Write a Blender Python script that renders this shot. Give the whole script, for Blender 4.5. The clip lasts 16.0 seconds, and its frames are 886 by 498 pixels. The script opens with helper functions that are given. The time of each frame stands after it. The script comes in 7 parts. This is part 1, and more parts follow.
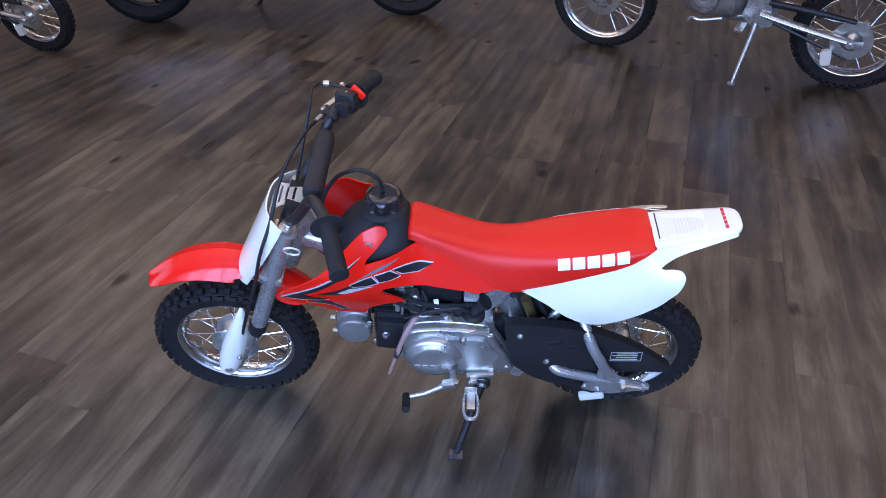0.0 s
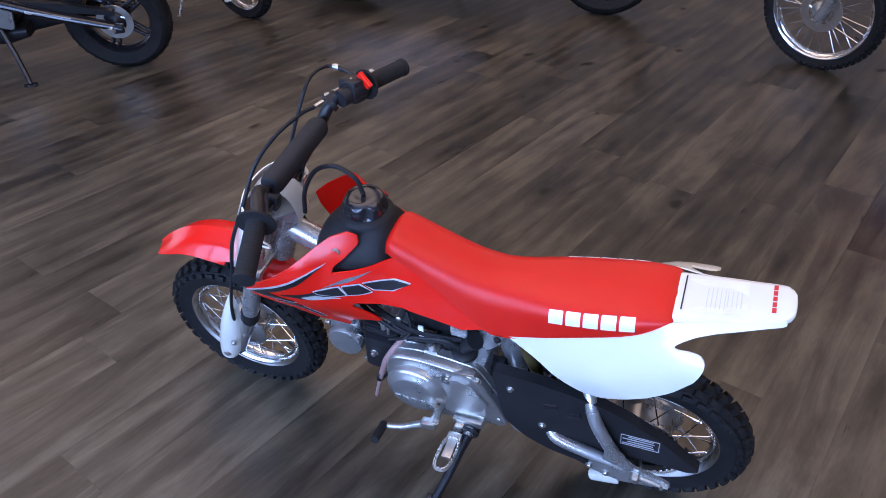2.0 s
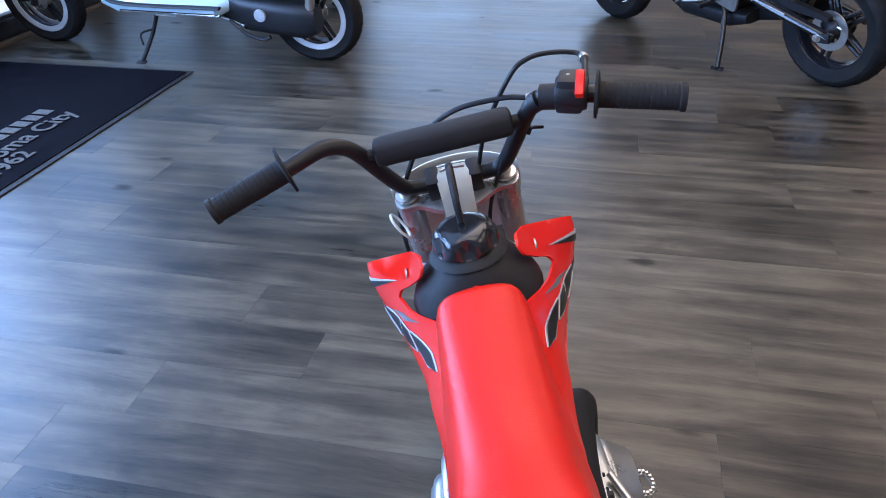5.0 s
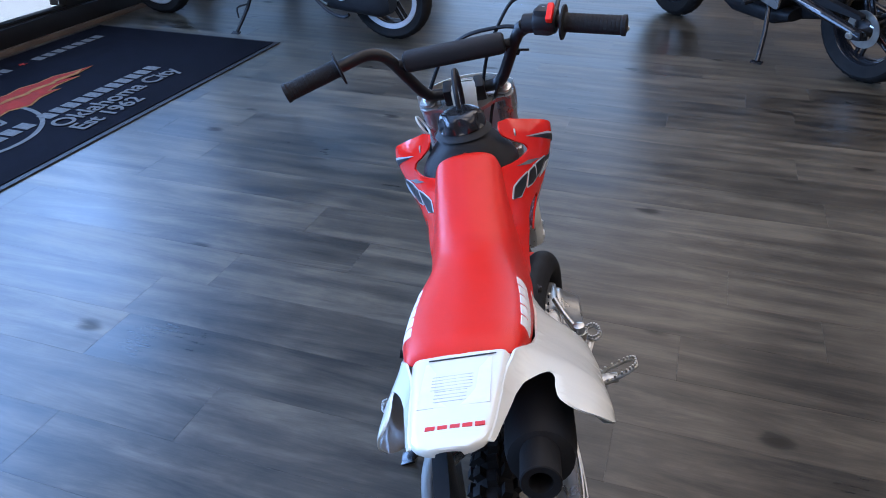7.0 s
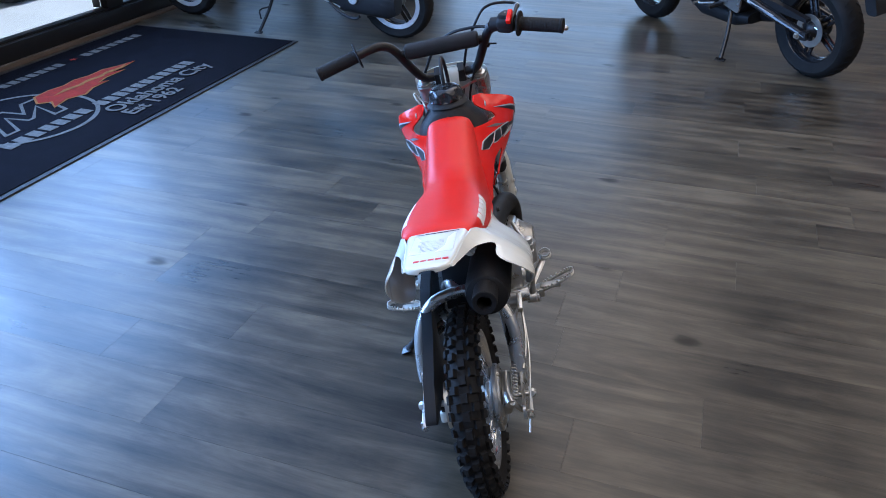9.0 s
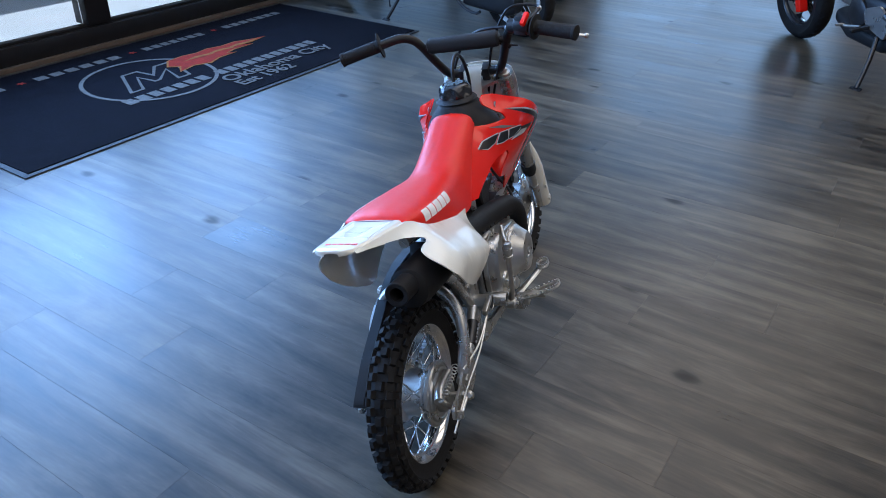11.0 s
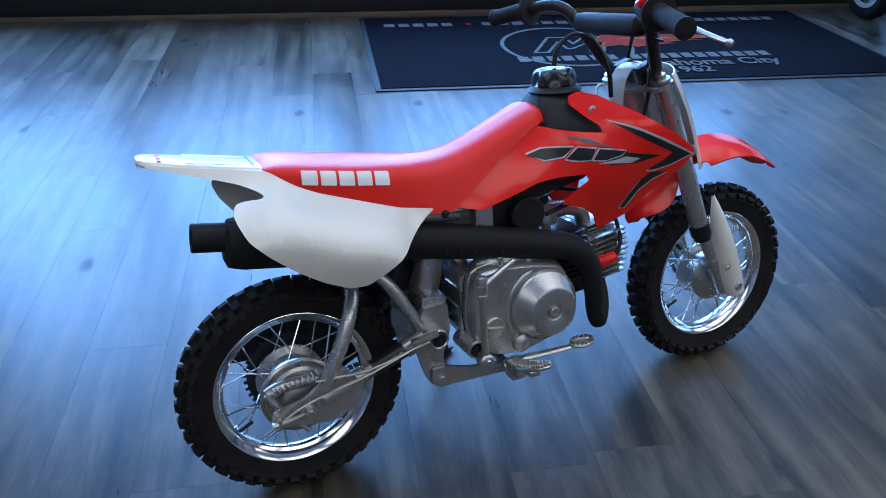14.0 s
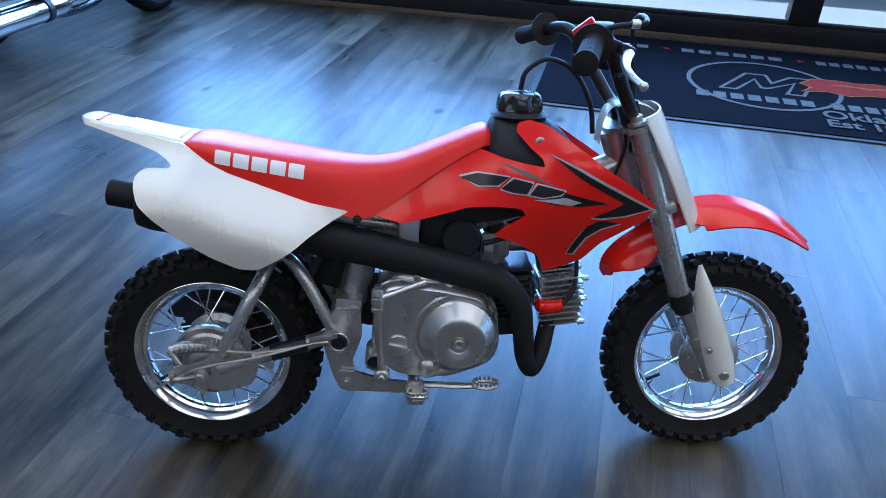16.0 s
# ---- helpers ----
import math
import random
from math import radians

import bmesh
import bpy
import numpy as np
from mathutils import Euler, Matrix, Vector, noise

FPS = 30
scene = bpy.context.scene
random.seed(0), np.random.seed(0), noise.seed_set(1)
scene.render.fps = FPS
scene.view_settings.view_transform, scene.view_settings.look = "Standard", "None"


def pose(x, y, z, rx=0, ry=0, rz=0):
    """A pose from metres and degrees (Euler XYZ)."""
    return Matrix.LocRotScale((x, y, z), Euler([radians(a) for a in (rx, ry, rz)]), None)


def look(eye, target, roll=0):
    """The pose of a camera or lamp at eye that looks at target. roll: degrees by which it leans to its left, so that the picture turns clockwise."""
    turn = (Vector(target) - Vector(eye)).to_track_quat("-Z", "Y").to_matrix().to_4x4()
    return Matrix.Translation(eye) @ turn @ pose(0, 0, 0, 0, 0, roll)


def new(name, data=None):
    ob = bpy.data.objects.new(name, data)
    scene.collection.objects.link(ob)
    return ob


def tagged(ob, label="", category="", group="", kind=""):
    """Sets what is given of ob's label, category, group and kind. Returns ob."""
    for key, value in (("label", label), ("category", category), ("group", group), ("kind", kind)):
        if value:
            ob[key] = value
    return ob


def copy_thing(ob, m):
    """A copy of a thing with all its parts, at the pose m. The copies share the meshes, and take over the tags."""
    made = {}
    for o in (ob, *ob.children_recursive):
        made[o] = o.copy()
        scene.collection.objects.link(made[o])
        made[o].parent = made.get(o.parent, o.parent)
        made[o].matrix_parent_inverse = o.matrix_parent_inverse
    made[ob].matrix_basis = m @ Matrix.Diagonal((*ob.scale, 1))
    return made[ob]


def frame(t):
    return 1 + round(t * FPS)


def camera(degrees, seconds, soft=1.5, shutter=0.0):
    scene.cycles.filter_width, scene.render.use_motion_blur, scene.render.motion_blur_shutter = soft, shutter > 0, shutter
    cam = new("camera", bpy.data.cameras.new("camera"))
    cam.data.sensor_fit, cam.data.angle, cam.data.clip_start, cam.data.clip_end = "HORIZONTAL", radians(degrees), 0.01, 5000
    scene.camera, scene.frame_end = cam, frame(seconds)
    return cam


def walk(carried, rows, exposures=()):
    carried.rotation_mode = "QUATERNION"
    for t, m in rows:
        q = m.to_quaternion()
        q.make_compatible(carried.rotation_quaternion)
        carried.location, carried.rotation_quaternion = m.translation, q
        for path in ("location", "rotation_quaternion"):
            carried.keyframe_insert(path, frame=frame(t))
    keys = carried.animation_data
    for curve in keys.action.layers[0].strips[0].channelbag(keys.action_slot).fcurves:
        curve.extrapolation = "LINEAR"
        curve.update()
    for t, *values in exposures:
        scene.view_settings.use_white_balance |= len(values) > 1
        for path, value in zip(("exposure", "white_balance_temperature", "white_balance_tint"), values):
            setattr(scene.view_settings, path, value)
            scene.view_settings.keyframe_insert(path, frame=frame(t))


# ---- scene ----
cam = camera(61.4, 16.0, 0.9)
PATH = [
    (0, (0.356, 1.443, 1.396), (0.452, -0.221, 0.29), 0.6),
    (0.5, (0.289, 1.436, 1.373), (0.422, -0.225, 0.267), 0.7),
    (1, (0.18, 1.394, 1.342), (0.43, -0.253, 0.235), 0.4),
    (1.5, (0.06, 1.286, 1.32), (0.502, -0.322, 0.215), 0.1),
    (2, (-0.034, 1.145, 1.318), (0.629, -0.38, 0.206), -0.4),
    (2.5, (-0.153, 0.973, 1.28), (0.763, -0.419, 0.174), -1.2),
    (3, (-0.202, 0.79, 1.234), (0.934, -0.435, 0.136), -1.5),
    (3.5, (-0.227, 0.611, 1.208), (1.131, -0.381, 0.125), -1.3),
    (4, (-0.254, 0.446, 1.173), (1.306, -0.199, 0.101), -2.0),
    (4.5, (-0.236, 0.292, 1.127), (1.44, 0.016, 0.071), -1.9),
    (4.7, (-0.228, 0.245, 1.117), (1.469, 0.091, 0.068), -1.7),
    (6.8, (-0.583, 0.092, 1.104), (1.127, 0.228, 0.075), -0.1),
    (7, (-0.652, 0.081, 1.116), (1.058, 0.215, 0.087), -0.1),
    (7.5, (-0.832, 0.063, 1.139), (0.879, 0.195, 0.112), 0.1),
    (8, (-1.014, 0.057, 1.183), (0.697, 0.185, 0.154), 0.4),
    (8.2, (-1.077, 0.059, 1.212), (0.631, 0.184, 0.179), 0.3),
    (10.3, (-1.167, -0.195, 1.268), (0.526, 0.087, 0.242), 0.5),
    (10.5, (-1.164, -0.227, 1.28), (0.515, 0.099, 0.242), 0.8),
    (11, (-1.083, -0.384, 1.246), (0.539, 0.162, 0.211), 1.1),
    (11.5, (-0.959, -0.53, 1.23), (0.574, 0.227, 0.193), 1.2),
    (12, (-0.821, -0.677, 1.211), (0.604, 0.269, 0.174), 1.4),
    (12.5, (-0.662, -0.788, 1.173), (0.62, 0.341, 0.133), 1.6),
    (13, (-0.487, -0.876, 1.116), (0.612, 0.431, 0.075), 1.5),
    (13.5, (-0.319, -0.943, 1.098), (0.593, 0.499, 0.055), 1.6),
    (14, (-0.157, -0.983, 1.088), (0.533, 0.576, 0.041), 1.5),
    (14.5, (0.008, -0.993, 1.064), (0.502, 0.639, 0.018), 1.6),
    (15, (0.165, -1.014, 1.08), (0.457, 0.666, 0.035), 1.7),
    (15.5, (0.317, -1.043, 1.09), (0.434, 0.66, 0.046), 1.9),
    (16, (0.403, -1.065, 1.095), (0.444, 0.639, 0.049), 2.2),
]
walk(cam, [(t, look(e, g, r)) for t, e, g, r in PATH], [(0, -0.1, 6800, 30), (2.5, -0.12, 6700, 31), (3.5, 0.09, 6330, 25), (4, 0.31, 6400, 22), (4.5, 0.50, 6400, 21), (7, 0.09, 5950, 18), (8.2, 0.1, 5980, 17), (10.5, 0.16, 5950, 12), (11, 0.06, 5850, 12), (12, -0.13, 5480, 10), (14.5, -0.02, 5190, 10), (16, 0.06, 5160, 9)])

# ---- world, sun, window light ----
ROOM = pose(1.1, 3.12, 0, 0, 0, -14.1)      # x along the shop front, y outwards
world = bpy.data.worlds.new("sky")
scene.world = world
world.use_nodes = True
wn = world.node_tree.nodes
sky = wn.new("ShaderNodeTexSky")
sky.sky_type, sky.sun_disc = "NISHITA", False
sky.sun_elevation, sky.sun_rotation = radians(48), radians(284)
wn["Background"].inputs["Strength"].default_value = 0.15
world.node_tree.links.new(sky.outputs[0], wn["Background"].inputs["Color"])

sun_data = bpy.data.lights.new("sun", "SUN")
sun_data.energy, sun_data.angle, sun_data.color = 5.0, radians(0.6), (1.0, 0.95, 0.88)
sun = new("sun", sun_data)
sun.matrix_world = look(ROOM @ Vector((-10, -0.9, 11)), ROOM @ Vector((0, 0, 0)))


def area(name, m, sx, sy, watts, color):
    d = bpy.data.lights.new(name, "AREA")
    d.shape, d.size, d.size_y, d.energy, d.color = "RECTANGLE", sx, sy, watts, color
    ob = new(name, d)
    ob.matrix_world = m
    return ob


DAY = (0.295, 0.545, 1.0)
for x0, watts in ((-1.94, 88), (-0.67, 88), (0.61, 84), (1.88, 58), (3.16, 16)):
    area("window_daylight", ROOM @ pose(x0, -0.10, 1.50, -90, 0, 0), 1.1, 1.75, watts, DAY)
area("window_daylight", ROOM @ pose(6.40, -2.05, 1.25, -90, 0, -90), 2.2, 2.2, 23, (0.46, 0.70, 1.0))
# assumed lamps, out of view: broad warm fill from above, no fixtures modelled
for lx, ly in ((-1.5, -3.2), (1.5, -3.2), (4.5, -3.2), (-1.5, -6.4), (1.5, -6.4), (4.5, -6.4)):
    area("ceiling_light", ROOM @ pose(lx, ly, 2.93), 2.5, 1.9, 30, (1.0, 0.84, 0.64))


# ---- materials ----
def material(name, color, rough=0.5, metal=0.0, vary=0.12, scale=18.0, bump=0.0, bump_scale=300.0, coat=0.0, spec=0.5, tint=None):
    """Principled material: colour varies at two scales, roughness with it, and a fine relief."""
    m = bpy.data.materials.new(name)
    m.use_nodes = True
    n, l = m.node_tree.nodes, m.node_tree.links
    b = n["Principled BSDF"]
    geo = n.new("ShaderNodeTexCoord")
    big, fine = n.new("ShaderNodeTexNoise"), n.new("ShaderNodeTexNoise")
    big.inputs["Scale"].default_value, big.inputs["Detail"].default_value = scale, 3
    fine.inputs["Scale"].default_value, fine.inputs["Detail"].default_value = bump_scale, 2
    for k in (big, fine):
        l.new(geo.outputs["Object"], k.inputs["Vector"])
    add = n.new("ShaderNodeMath")
    add.operation = "MULTIPLY_ADD"
    add.inputs[1].default_value = 0.35
    l.new(fine.outputs[0], add.inputs[0])
    l.new(big.outputs[0], add.inputs[2])
    ramp = n.new("ShaderNodeValToRGB")
    ramp.color_ramp.elements[0].position, ramp.color_ramp.elements[1].position = 0.35, 1.0
    lo = [c * (1 - vary) for c in color]
    hi = [min(1, c * (1 + vary)) for c in (tint or color)]
    ramp.color_ramp.elements[0].color, ramp.color_ramp.elements[1].color = (*lo, 1), (*hi, 1)
    l.new(add.outputs[0], ramp.inputs[0])
    l.new(ramp.outputs[0], b.inputs["Base Color"])
    rr = n.new("ShaderNodeMapRange")
    rr.inputs["To Min"].default_value, rr.inputs["To Max"].default_value = rough * 0.8, min(1, rough * 1.25)
    l.new(big.outputs[0], rr.inputs["Value"])
    l.new(rr.outputs[0], b.inputs["Roughness"])
    b.inputs["Metallic"].default_value = metal
    b.inputs["Specular IOR Level"].default_value = spec
    b.inputs["Coat Weight"].default_value, b.inputs["Coat Roughness"].default_value = coat, 0.08
    if bump:
        bp = n.new("ShaderNodeBump")
        bp.inputs["Strength"].default_value, bp.inputs["Distance"].default_value = bump, 0.002
        l.new(fine.outputs[0], bp.inputs["Height"])
        l.new(bp.outputs[0], b.inputs["Normal"])
    return m


def wood(name, island):
    """Grey-brown vinyl plank: long grain, darker bands and knots; each plank its own tone."""
    m = bpy.data.materials.new(name)
    m.use_nodes = True
    n, l = m.node_tree.nodes, m.node_tree.links
    b = n["Principled BSDF"]
    if island:
        rnd = n.new("ShaderNodeNewGeometry").outputs["Random Per Island"]
    else:
        rnd = n.new("ShaderNodeObjectInfo").outputs["Random"]
    tc = n.new("ShaderNodeTexCoord")
    shift = n.new("ShaderNodeVectorMath")
    shift.operation = "MULTIPLY_ADD"
    shift.inputs[1].default_value = (37.0, 91.0, 53.0)
    comb = n.new("ShaderNodeCombineXYZ")
    for k in range(3):
        l.new(rnd, comb.inputs[k])
    l.new(comb.outputs[0], shift.inputs[0])
    l.new(tc.outputs["Object"], shift.inputs[2])

    def tex(sx, sy, scale, detail, rough=0.6, dist=0.0):
        mp = n.new("ShaderNodeMapping")
        mp.inputs["Scale"].default_value = (sx, sy, 1)
        l.new(shift.outputs[0], mp.inputs["Vector"])
        t = n.new("ShaderNodeTexNoise")
        t.inputs["Scale"].default_value, t.inputs["Detail"].default_value = scale, detail
        t.inputs["Roughness"].default_value, t.inputs["Distortion"].default_value = rough, dist
        l.new(mp.outputs[0], t.inputs["Vector"])
        return t.outputs[0]

    bands = tex(5.5, 0.85, 1.4, 6, 0.66, 1.8)
    grain = tex(55.0, 4.0, 1.6, 5, 0.7)
    cloud = tex(2.6, 1.5, 2.0, 4)

    def math_node(op, a, c, d=None):
        k = n.new("ShaderNodeMath")
        k.operation = op
        for i, v in enumerate((a, c, d)):
            if v is None:
                continue
            if isinstance(v, (int, float)):
                k.inputs[i].default_value = v
            else:
                l.new(v, k.inputs[i])
        return k.outputs[0]

    # arched figure of plain-sawn boards
    wm = n.new("ShaderNodeMapping")
    wm.inputs["Scale"].default_value = (7.0, 0.75, 1)
    l.new(shift.outputs[0], wm.inputs["Vector"])
    wave = n.new("ShaderNodeTexWave")
    wave.wave_type, wave.bands_direction = "BANDS", "X"
    wave.inputs["Scale"].default_value, wave.inputs["Distortion"].default_value = 0.55, 6.0
    wave.inputs["Detail"].default_value, wave.inputs["Detail Scale"].default_value = 2.5, 0.7
    l.new(wm.outputs[0], wave.inputs["Vector"])
    v = math_node("MULTIPLY_ADD", grain, 0.25, math_node("MULTIPLY", bands, 0.54))
    v = math_node("MULTIPLY_ADD", wave.outputs["Fac"], 0.075, v)
    v = math_node("MULTIPLY_ADD", cloud, 0.44, v)
    v = math_node("ADD", v, math_node("MULTIPLY_ADD", rnd, 0.12, -0.070))
    v = math_node("MULTIPLY_ADD", v, 2.2, -0.895)
    # knots: rare dark ovals
    mp = n.new("ShaderNodeMapping")
    mp.inputs["Scale"].default_value = (4.4, 2.7, 1)
    warp = n.new("ShaderNodeVectorMath")
    warp.operation = "MULTIPLY_ADD"
    warp.inputs[1].default_value = (0.05, 0.10, 0.0)
    l.new(bands, warp.inputs[0])
    l.new(shift.outputs[0], warp.inputs[2])
    l.new(warp.outputs[0], mp.inputs["Vector"])
    vo = n.new("ShaderNodeTexVoronoi")
    vo.inputs["Scale"].default_value = 0.80
    l.new(mp.outputs[0], vo.inputs["Vector"])
    kn = n.new("ShaderNodeMapRange")
    kn.interpolation_type = "SMOOTHSTEP"
    kn.inputs["From Min"].default_value, kn.inputs["From Max"].default_value = 0.02, 0.105
    kn.inputs["To Min"].default_value, kn.inputs["To Max"].default_value = 0.52, 0.0
    l.new(vo.outputs["Distance"], kn.inputs["Value"])
    v = math_node("SUBTRACT", v, kn.outputs[0])
    ramp = n.new("ShaderNodeValToRGB")
    e = ramp.color_ramp.elements
    e[0].position, e[0].color = 0.20, (0.0150, 0.0128, 0.0088, 1)
    e[1].position, e[1].color = 0.90, (0.122, 0.102, 0.069, 1)
    mid = e.new(0.52)
    mid.color = (0.0535, 0.0443, 0.0305, 1)
    l.new(v, ramp.inputs[0])
    l.new(ramp.outputs[0], b.inputs["Base Color"])
    rr = n.new("ShaderNodeMapRange")
    rr.inputs["To Min"].default_value, rr.inputs["To Max"].default_value = 0.18, 0.52
    gloss = math_node("MULTIPLY_ADD", grain, 0.45, math_node("MULTIPLY", cloud, 0.55))
    gloss = math_node("ADD", gloss, math_node("MULTIPLY_ADD", rnd, 0.22, -0.11))
    l.new(math_node("MULTIPLY_ADD", kn.outputs[0], 0.6, gloss), rr.inputs["Value"])
    l.new(rr.outputs[0], b.inputs["Roughness"])
    sl = n.new("ShaderNodeMapRange")
    sl.inputs["From Max"].default_value, sl.inputs["To Min"].default_value, sl.inputs["To Max"].default_value = 0.62, 0.52, 0.22
    l.new(kn.outputs[0], sl.inputs["Value"])
    l.new(sl.outputs[0], b.inputs["Specular IOR Level"])
    # boards lie slightly uneven: long shallow waves, then the embossed grain
    roll_ = n.new("ShaderNodeBump")
    roll_.inputs["Strength"].default_value, roll_.inputs["Distance"].default_value = 0.50, 0.0026
    l.new(tex(6.5, 0.8, 1.0, 2, 0.4, 0.4), roll_.inputs["Height"])
    bp = n.new("ShaderNodeBump")
    bp.inputs["Strength"].default_value, bp.inputs["Distance"].default_value = 0.32, 0.0009
    l.new(math_node("MULTIPLY_ADD", bands, 1.4, grain), bp.inputs["Height"])
    l.new(roll_.outputs[0], bp.inputs["Normal"])
    l.new(bp.outputs[0], b.inputs["Normal"])
    return m


M_FLOOR, M_FLOOR_FAR = wood("vinyl_plank", False), wood("vinyl_plank_far", True)
M_SUB = material("subfloor", (0.02, 0.016, 0.013), 0.8)
M_RED = material("red_plastic", (0.85, 0.013, 0.005), 0.19, vary=0.05, scale=9, bump=0.02, bump_scale=500, coat=0.2, spec=0.38)
M_SEAT = material("red_vinyl", (0.72, 0.014, 0.006), 0.30, vary=0.07, scale=14, bump=0.22, bump_scale=800, tint=(0.70, 0.018, 0.009), spec=0.32)
M_WHITE = material("white_plastic", (0.76, 0.745, 0.655), 0.22, vary=0.03, scale=8, bump=0.03, bump_scale=600, coat=0.45)
M_FAINT = material("faint_print", (0.55, 0.56, 0.58), 0.45, vary=0.1, scale=80)
M_PRINT = material("white_print", (0.82, 0.82, 0.80), 0.45, vary=0.05, scale=60)
M_STICKER = material("sticker_paper", (0.75, 0.74, 0.68), 0.3, vary=0.06, scale=60)
M_GREY = material("grey_print", (0.13, 0.13, 0.13), 0.5, vary=0.25, scale=120)
M_SILVERPRINT = material("silver_print", (0.55, 0.56, 0.57), 0.35, 0.3, vary=0.2, scale=90)
M_REDPRINT = material("red_print", (0.62, 0.03, 0.03), 0.45, vary=0.1, scale=60)
M_BLACKPRINT = material("black_print", (0.012, 0.012, 0.014), 0.3, vary=0.3, scale=60)
M_BLACK = material("black_plastic", (0.016, 0.016, 0.017), 0.42, vary=0.25, scale=25, bump=0.10, bump_scale=900, spec=0.25)
M_TANK = material("black_tank_plastic", (0.014, 0.014, 0.015), 0.50, vary=0.2, scale=20, bump=0.25, bump_scale=1100, spec=0.25)
M_GLOSS = material("gloss_black", (0.012, 0.012, 0.014), 0.22, vary=0.2, scale=20, coat=0.4)
M_SATIN = material("satin_black_paint", (0.012, 0.012, 0.013), 0.38, vary=0.2, scale=20, spec=0.35)
M_PIPE = material("black_heat_paint", (0.013, 0.013, 0.014), 0.58, vary=0.3, scale=30, bump=0.15, bump_scale=500, spec=0.18)
M_RUBBER = material("tyre_rubber", (0.010, 0.010, 0.011), 0.66, vary=0.35, scale=26, bump=0.25, bump_scale=400, tint=(0.016, 0.015, 0.014), spec=0.18)
M_GRIP = material("grip_rubber", (0.014, 0.014, 0.014), 0.7, vary=0.3, scale=40, bump=0.3, bump_scale=500, spec=0.25)
M_FOAM = material("pad_vinyl", (0.020, 0.020, 0.021), 0.62, vary=0.2, scale=30, bump=0.3, bump_scale=700, spec=0.25)
M_SILVER = material("silver_paint", (0.45, 0.45, 0.44), 0.27, 0.74, vary=0.08, scale=20, bump=0.05, bump_scale=800)
M_CAST = material("cast_aluminium", (0.45, 0.45, 0.435), 0.28, 0.82, vary=0.16, scale=24, bump=0.08, bump_scale=420)
M_CHROME = material("chrome", (0.78, 0.78, 0.78), 0.12, 1.0, vary=0.05, scale=30)
M_ZINC = material("zinc_steel", (0.58, 0.57, 0.53), 0.32, 0.95, vary=0.15, scale=60, bump=0.05, bump_scale=500)
M_BRASS = material("brass", (0.55, 0.40, 0.16), 0.35, 0.9, vary=0.15, scale=60)
M_HOSE = material("pinkish_vent_hose", (0.34, 0.20, 0.18), 0.5, vary=0.15, scale=50)
M_MAT = material("navy_carpet", (0.0034, 0.0034, 0.0058), 0.95, vary=0.4, scale=14, bump=0.9, bump_scale=520, spec=0.06, tint=(0.0062, 0.0064, 0.0098))
M_MATEDGE = material("mat_rubber", (0.012, 0.012, 0.013), 0.6, vary=0.3, scale=30, bump=0.3, bump_scale=300)
M_MATPRINT = material("carpet_print_grey", (0.115, 0.112, 0.105), 0.95, vary=0.4, scale=60, bump=0.8, bump_scale=520, spec=0.15)
M_MATRED = material("carpet_print_red", (0.24, 0.022, 0.014), 0.95, vary=0.35, scale=40, bump=0.8, bump_scale=520, spec=0.15)
M_MATYEL = material("carpet_print_orange", (0.24, 0.10, 0.03), 0.95, vary=0.35, scale=40, bump=0.8, bump_scale=520, spec=0.15)
M_BRONZE = material("dark_bronze_frame", (0.016, 0.014, 0.013), 0.38, 0.4, vary=0.2, scale=12)
M_TRIM = material("brown_wood_trim", (0.10, 0.065, 0.040), 0.5, vary=0.3, scale=8, bump=0.2, bump_scale=120)
M_WALL = material("painted_wall", (0.36, 0.35, 0.33), 0.7, vary=0.05, scale=3, bump=0.1, bump_scale=300)
M_CEIL = material("ceiling_tile", (0.72, 0.72, 0.70), 0.85, vary=0.05, scale=4, bump=0.2, bump_scale=200)
M_CONC = material("concrete_paving", (0.62, 0.61, 0.60), 0.85, vary=0.14, scale=1.2, bump=0.3, bump_scale=60)
M_DARK = material("dark_engine_paint", (0.020, 0.020, 0.022), 0.4, 0.3, vary=0.25, scale=25, bump=0.1, bump_scale=500)
M_CREAM = material("pale_blue_paint", (0.55, 0.72, 0.76), 0.22, vary=0.03, scale=6, coat=0.6)
M_RIMWHITE = material("pale_rim_stripe", (0.62, 0.62, 0.62), 0.35, 0.3, vary=0.1, scale=30)

M_GLASS = bpy.data.materials.new("window_glass")
M_GLASS.use_nodes = True
gb = M_GLASS.node_tree.nodes["Principled BSDF"]
gb.inputs["Transmission Weight"].default_value, gb.inputs["Roughness"].default_value, gb.inputs["IOR"].default_value = 1.0, 0.0, 1.45
gb.inputs["Base Color"].default_value = (0.70, 0.86, 1.0, 1)


# ---- mesh helpers ----
def link_mesh(name, bm, mat, parent=None, label="", sharp=38, m=None):
    """Links a bmesh as one object, smooth but for its sharp edges."""
    bmesh.ops.recalc_face_normals(bm, faces=bm.faces[:])
    lim = radians(sharp)
    for f in bm.faces:
        f.smooth = True
    for e in bm.edges:
        if len(e.link_faces) == 2 and e.calc_face_angle(0) > lim:
            e.smooth = False
    me = bpy.data.meshes.new(name)
    bm.to_mesh(me)
    bm.free()
    me.materials.append(mat)
    ob = new(name, me)
    if parent is not None:
        ob.parent = parent
    if m is not None:
        ob.matrix_basis = m
    if label:
        tagged(ob, label)
    return ob


def part(name, bm, mat, parent, label="", sharp=38, m=None):
    return link_mesh(name, bm, mat, parent, label, sharp, m)


def thing(name, label, category, m=None, group="", kind=""):
    ob = new(name)
    ob.empty_display_size = 0.1
    if m is not None:
        ob.matrix_basis = m
    return tagged(ob, label, category, group, kind)


